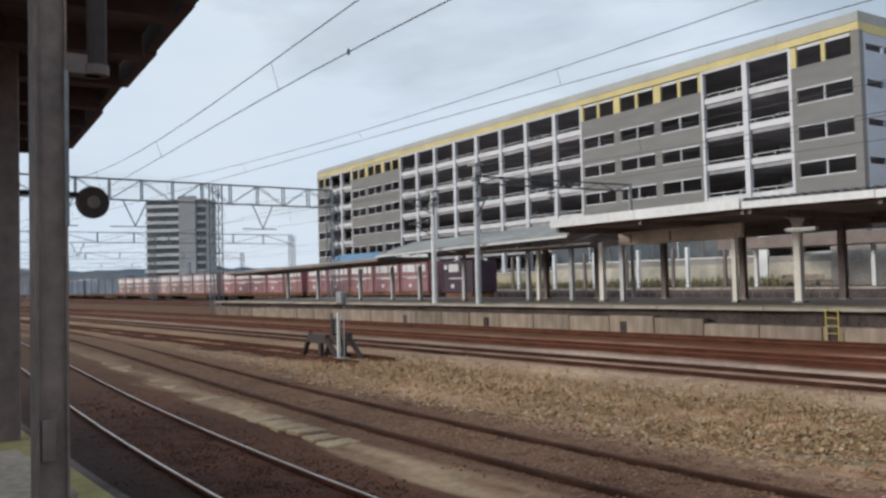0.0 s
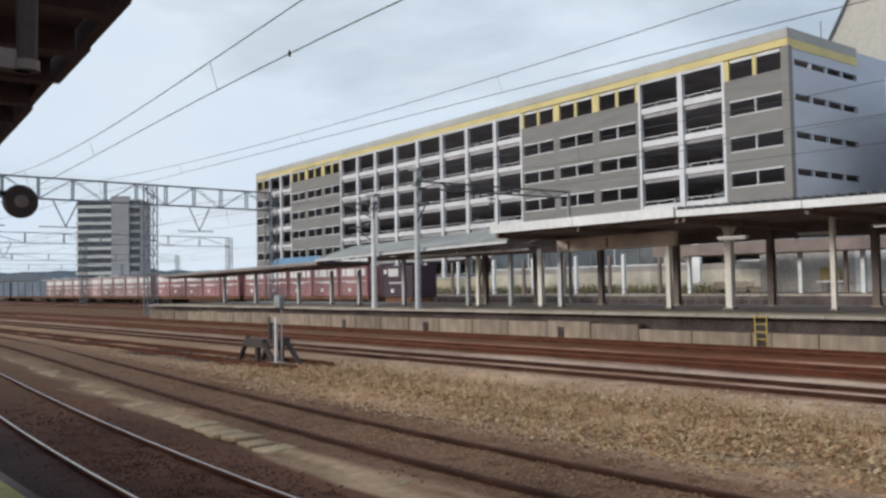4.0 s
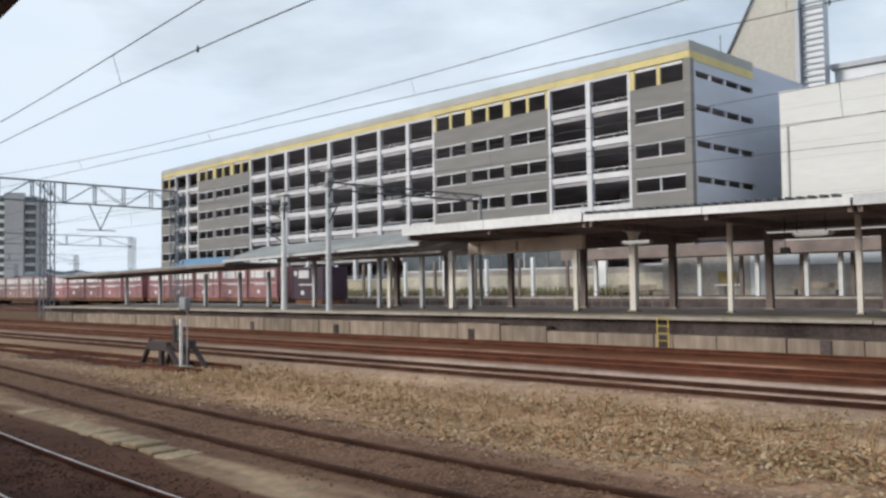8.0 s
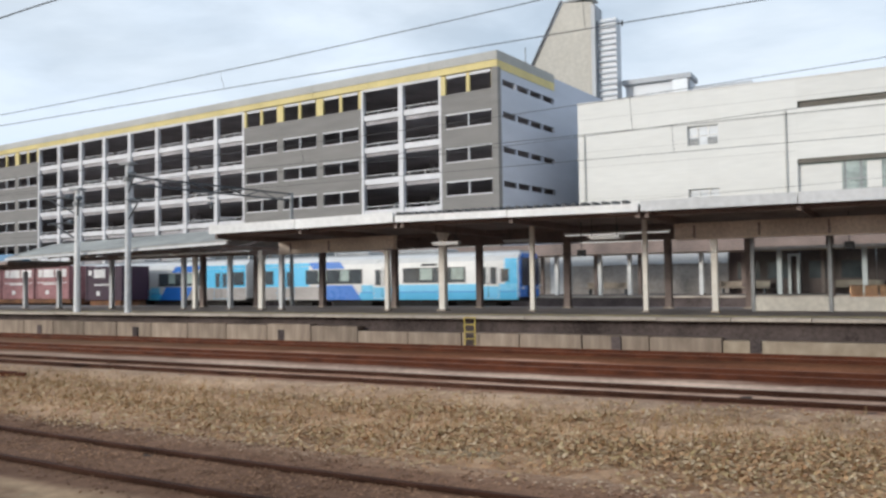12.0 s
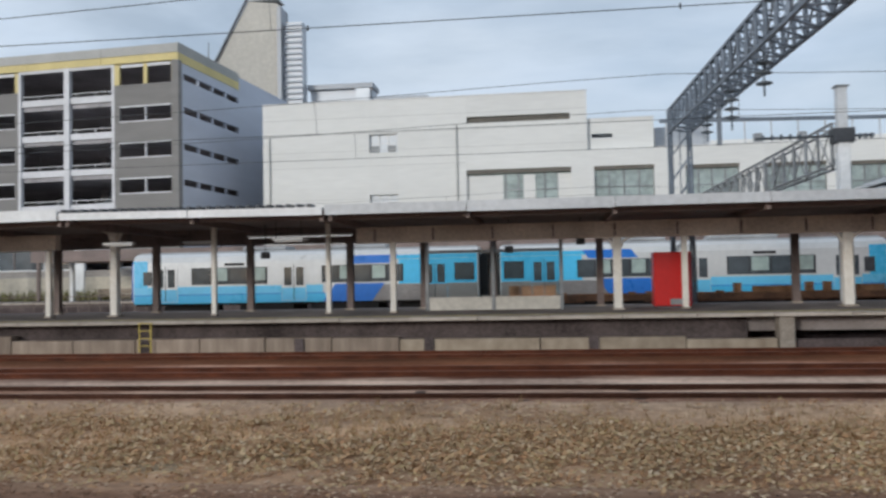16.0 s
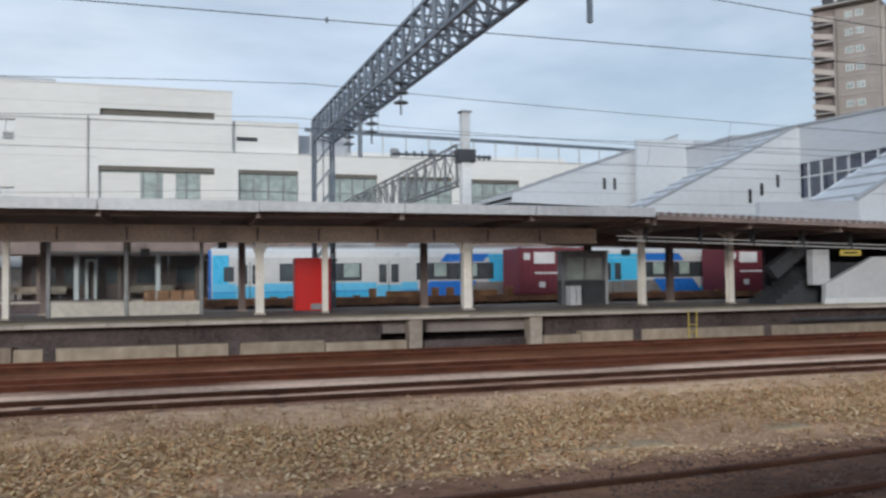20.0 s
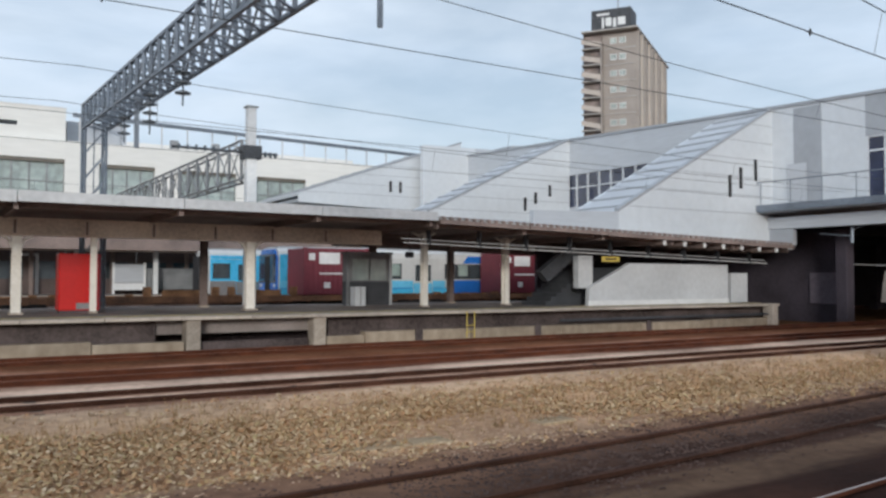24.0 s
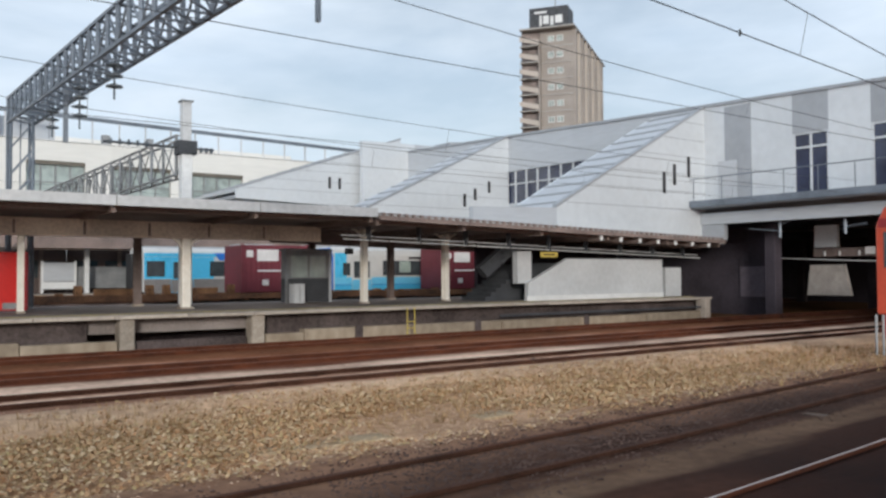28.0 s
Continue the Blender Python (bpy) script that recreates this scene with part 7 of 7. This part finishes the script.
# ---- blue-roofed shed behind the wagons ----
shed = thing("goods_shed", pose(-100.5, 64.0, -0.2), "low goods shed with a blue sheet roof", "shed")
part("wall", boxes((-6.3, 6.3, -1.9, 1.9, 0, 4.75)), CP_GREY, shed)
part("roof", prism(bmesh.new(), [(-2.2, 4.76), (2.2, 4.76), (0.0, 6.2)], -6.7, 6.7, "x"), BLUEROOF, shed)
for i in range(3):
    part("door", boxes((-5.2 + 3.8 * i, -2.4 + 3.8 * i, -1.94, -1.901, 0.05, 3.4)), ZINC_D, shed)

# ---- hotel ----
hot = thing("hotel_tower", pose(110.5, 110.0, 0, 0, 0, 33.3), "brown tiled hotel tower with balcony stair and roof sign", "building")
HZ, HL, HW = 48.0, 32.0, 10.2
part("core", boxes((0.3, HL, 0.3, HW, -0.2, HZ)), HOTEL, hot)
for i in range(9):
    a = 0.4 + i * 3.5
    part("pilaster", boxes((a, a + 1.2, -0.25, 0.29, -0.2, HZ + 0.3)), HOTEL_L if i % 2 else HOTEL, hot, "upright tiled pilaster")
    part("window_strip", boxes((a + 1.3, a + 3.3, 0.2, 0.298, 2, HZ - 1)), GLASS_PALE if i % 3 == 0 else HOTEL_B, hot, "upright strip of windows")
for i in range(15):
    z = HZ - 3.08 * (i + 1)
    part("floor_band", boxes((0.2, 0.299, 0.3, 6.4, z - 0.1, z + 0.1)), HOTEL_B, hot)
    for y in (2.2, 3.9):
        w = part("window", boxes((0.22, 0.297, y, y + 1.2, z + 0.9, z + 2.0)), PLASTIC_W, hot, "small pale window")
        part("pane", boxes((0.2, 0.219, y + 0.1, y + 0.55, z + 1.0, z + 1.9)), GLASS_PALE, w)
        part("pane", boxes((0.2, 0.219, y + 0.65, y + 1.1, z + 1.0, z + 1.9)), GLASS_PALE, w)
    part("stair_landing", boxes((-1.3, 0.19, 6.6, HW, z - 0.1, z + 0.12)), HOTEL_B, hot)
    part("balcony_front", prism(bmesh.new(), [(6.6, z + 0.12), (HW, z + 0.12 + (0.9 if i % 2 else 0.9)), (HW, z + 1.9), (6.6, z + 1.1)], -1.35, -1.2, "x"), HOTEL_L, hot, "sloping balustrade of the outer stair")
    part("dark_recess", boxes((0.1, 0.296, 6.6, HW, z + 0.13, z + 2.9)), SOFFIT, hot)
part("corner_pier", boxes((-1.4, 0.29, 6.35, 6.59, -0.2, HZ - 2)), HOTEL, hot)
part("roof_slab", boxes((-1.4, HL, -0.3, HW, HZ, HZ + 0.3)), HOTEL_B, hot)
sg = part("sign_box", boxes((0.0, 5.0, 1.2, 8.6, HZ + 0.3, HZ + 4.4)), STEEL_DARK, hot, "dark grey roof sign box")
for a, b, c, d in ((2.2, 3.6, 0.9, 2.4), (3.9, 4.5, 0.6, 2.3), (4.8, 5.9, 0.9, 2.5), (6.2, 6.6, 0.6, 2.6), (5.2, 7.6, 3.0, 3.4)):
    part("sign_shape", boxes((-0.05, -0.003, a, b, HZ + 0.3 + c, HZ + 0.3 + d)), PLASTIC_W, sg, "plain white sign shape")
part("aerial", bar(bmesh.new(), (2, 4, HZ + 4.4), (2, 4, HZ + 7.5), 0.08, 5), STEEL, hot)

# ---- far left: apartment block, town, hills ----
a0 = radians(69.85)
AX, AY = -335 * math.sin(a0), 335 * math.cos(a0)
apt = thing("apartment_block", pose(AX, AY, 0, 0, 0, 50.0), "pale grey apartment block with rows of balconies", "building")
AH = 35.2
part("core", boxes((-11.7, 11.7, 1.6, 14, -0.2, AH)), APT_G, apt)
part("lift_tower", boxes((1.5, 8.0, -0.3, 1.59, -0.2, AH + 1.6)), APT_G, apt, "plain grey shaft")
for i in range(11):
    z = 1.2 + 3.12 * i
    part("balcony", boxes((-11.7, 1.4, 0, 1.58, z, z + 1.15)), APT_W, apt)
    part("balcony_shadow", boxes((-11.5, 1.2, 1.3, 1.585, z + 1.15, z + 3.08)), GLASS, apt, "dark windows behind the balcony")
    part("balcony", boxes((8.1, 11.7, 0, 1.58, z, z + 1.0)), APT_G, apt)
    part("balcony_shadow", boxes((8.2, 11.5, 1.3, 1.585, z + 1.0, z + 3.08)), GLASS, apt)
part("roof", boxes((-12.0, 12.0, -0.1, 14.2, AH, AH + 0.5)), APT_W, apt)
rr = random.Random(3)
for i in range(46):
    az, d = radians(rr.uniform(62, 84)), rr.uniform(240, 620)
    w, h, dp = rr.uniform(8, 22), rr.uniform(4, 7), rr.uniform(8, 14)
    hs = thing("town_house", pose(-d * math.sin(az), d * math.cos(az), 0, 0, 0, rr.uniform(50, 90)), "distant low town house under a dark roof", "house", "distant houses")
    part("wall", boxes((-w / 2, w / 2, -dp / 2, dp / 2, -0.2, h)), rr.choice([APT_W, APT_G, HOTEL_L]), hs)
    part("roof", prism(bmesh.new(), [(-w / 2 - 0.5, h), (w / 2 + 0.5, h), (0, h + rr.uniform(1.5, 3))], -dp / 2 - 0.4, dp / 2 + 0.4), rr.choice([ZINC_D, BROWN, STEEL_DARK]), hs)
    for j in range(3):
        part("window", boxes((-w / 2 + w * (j + 0.5) / 3 - 0.8, -w / 2 + w * (j + 0.5) / 3 + 0.8, -dp / 2 - 0.05, -dp / 2 - 0.002, h * 0.45, h * 0.7)), GLASS, hs)
hv, hf = [], []
N = 160
for i in range(N + 1):
    az = radians(40 + 75 * i / N)
    h = 53 + 14 * noise.noise((i * 0.09, 0, 0)) + 8 * noise.noise((i * 0.31, 4, 0)) + 3 * noise.noise((i * 1.3, 9, 0))
    for d, z in ((1900, -1), (2150, h * 0.6), (2400, h), (2700, -1)):
        hv.append((-d * math.sin(az), d * math.cos(az), z))
for i in range(N):
    for j in range(3):
        o = i * 4 + j
        hf.append((o, o + 4, o + 5, o + 1))
hm = bpy.data.meshes.new("hills")
hm.from_pydata(hv, [], hf)
hm.materials.append(HILL)
tagged(new("hills", hm), "low blue-grey wooded hills on the horizon", "hills", kind="structure")


motions()
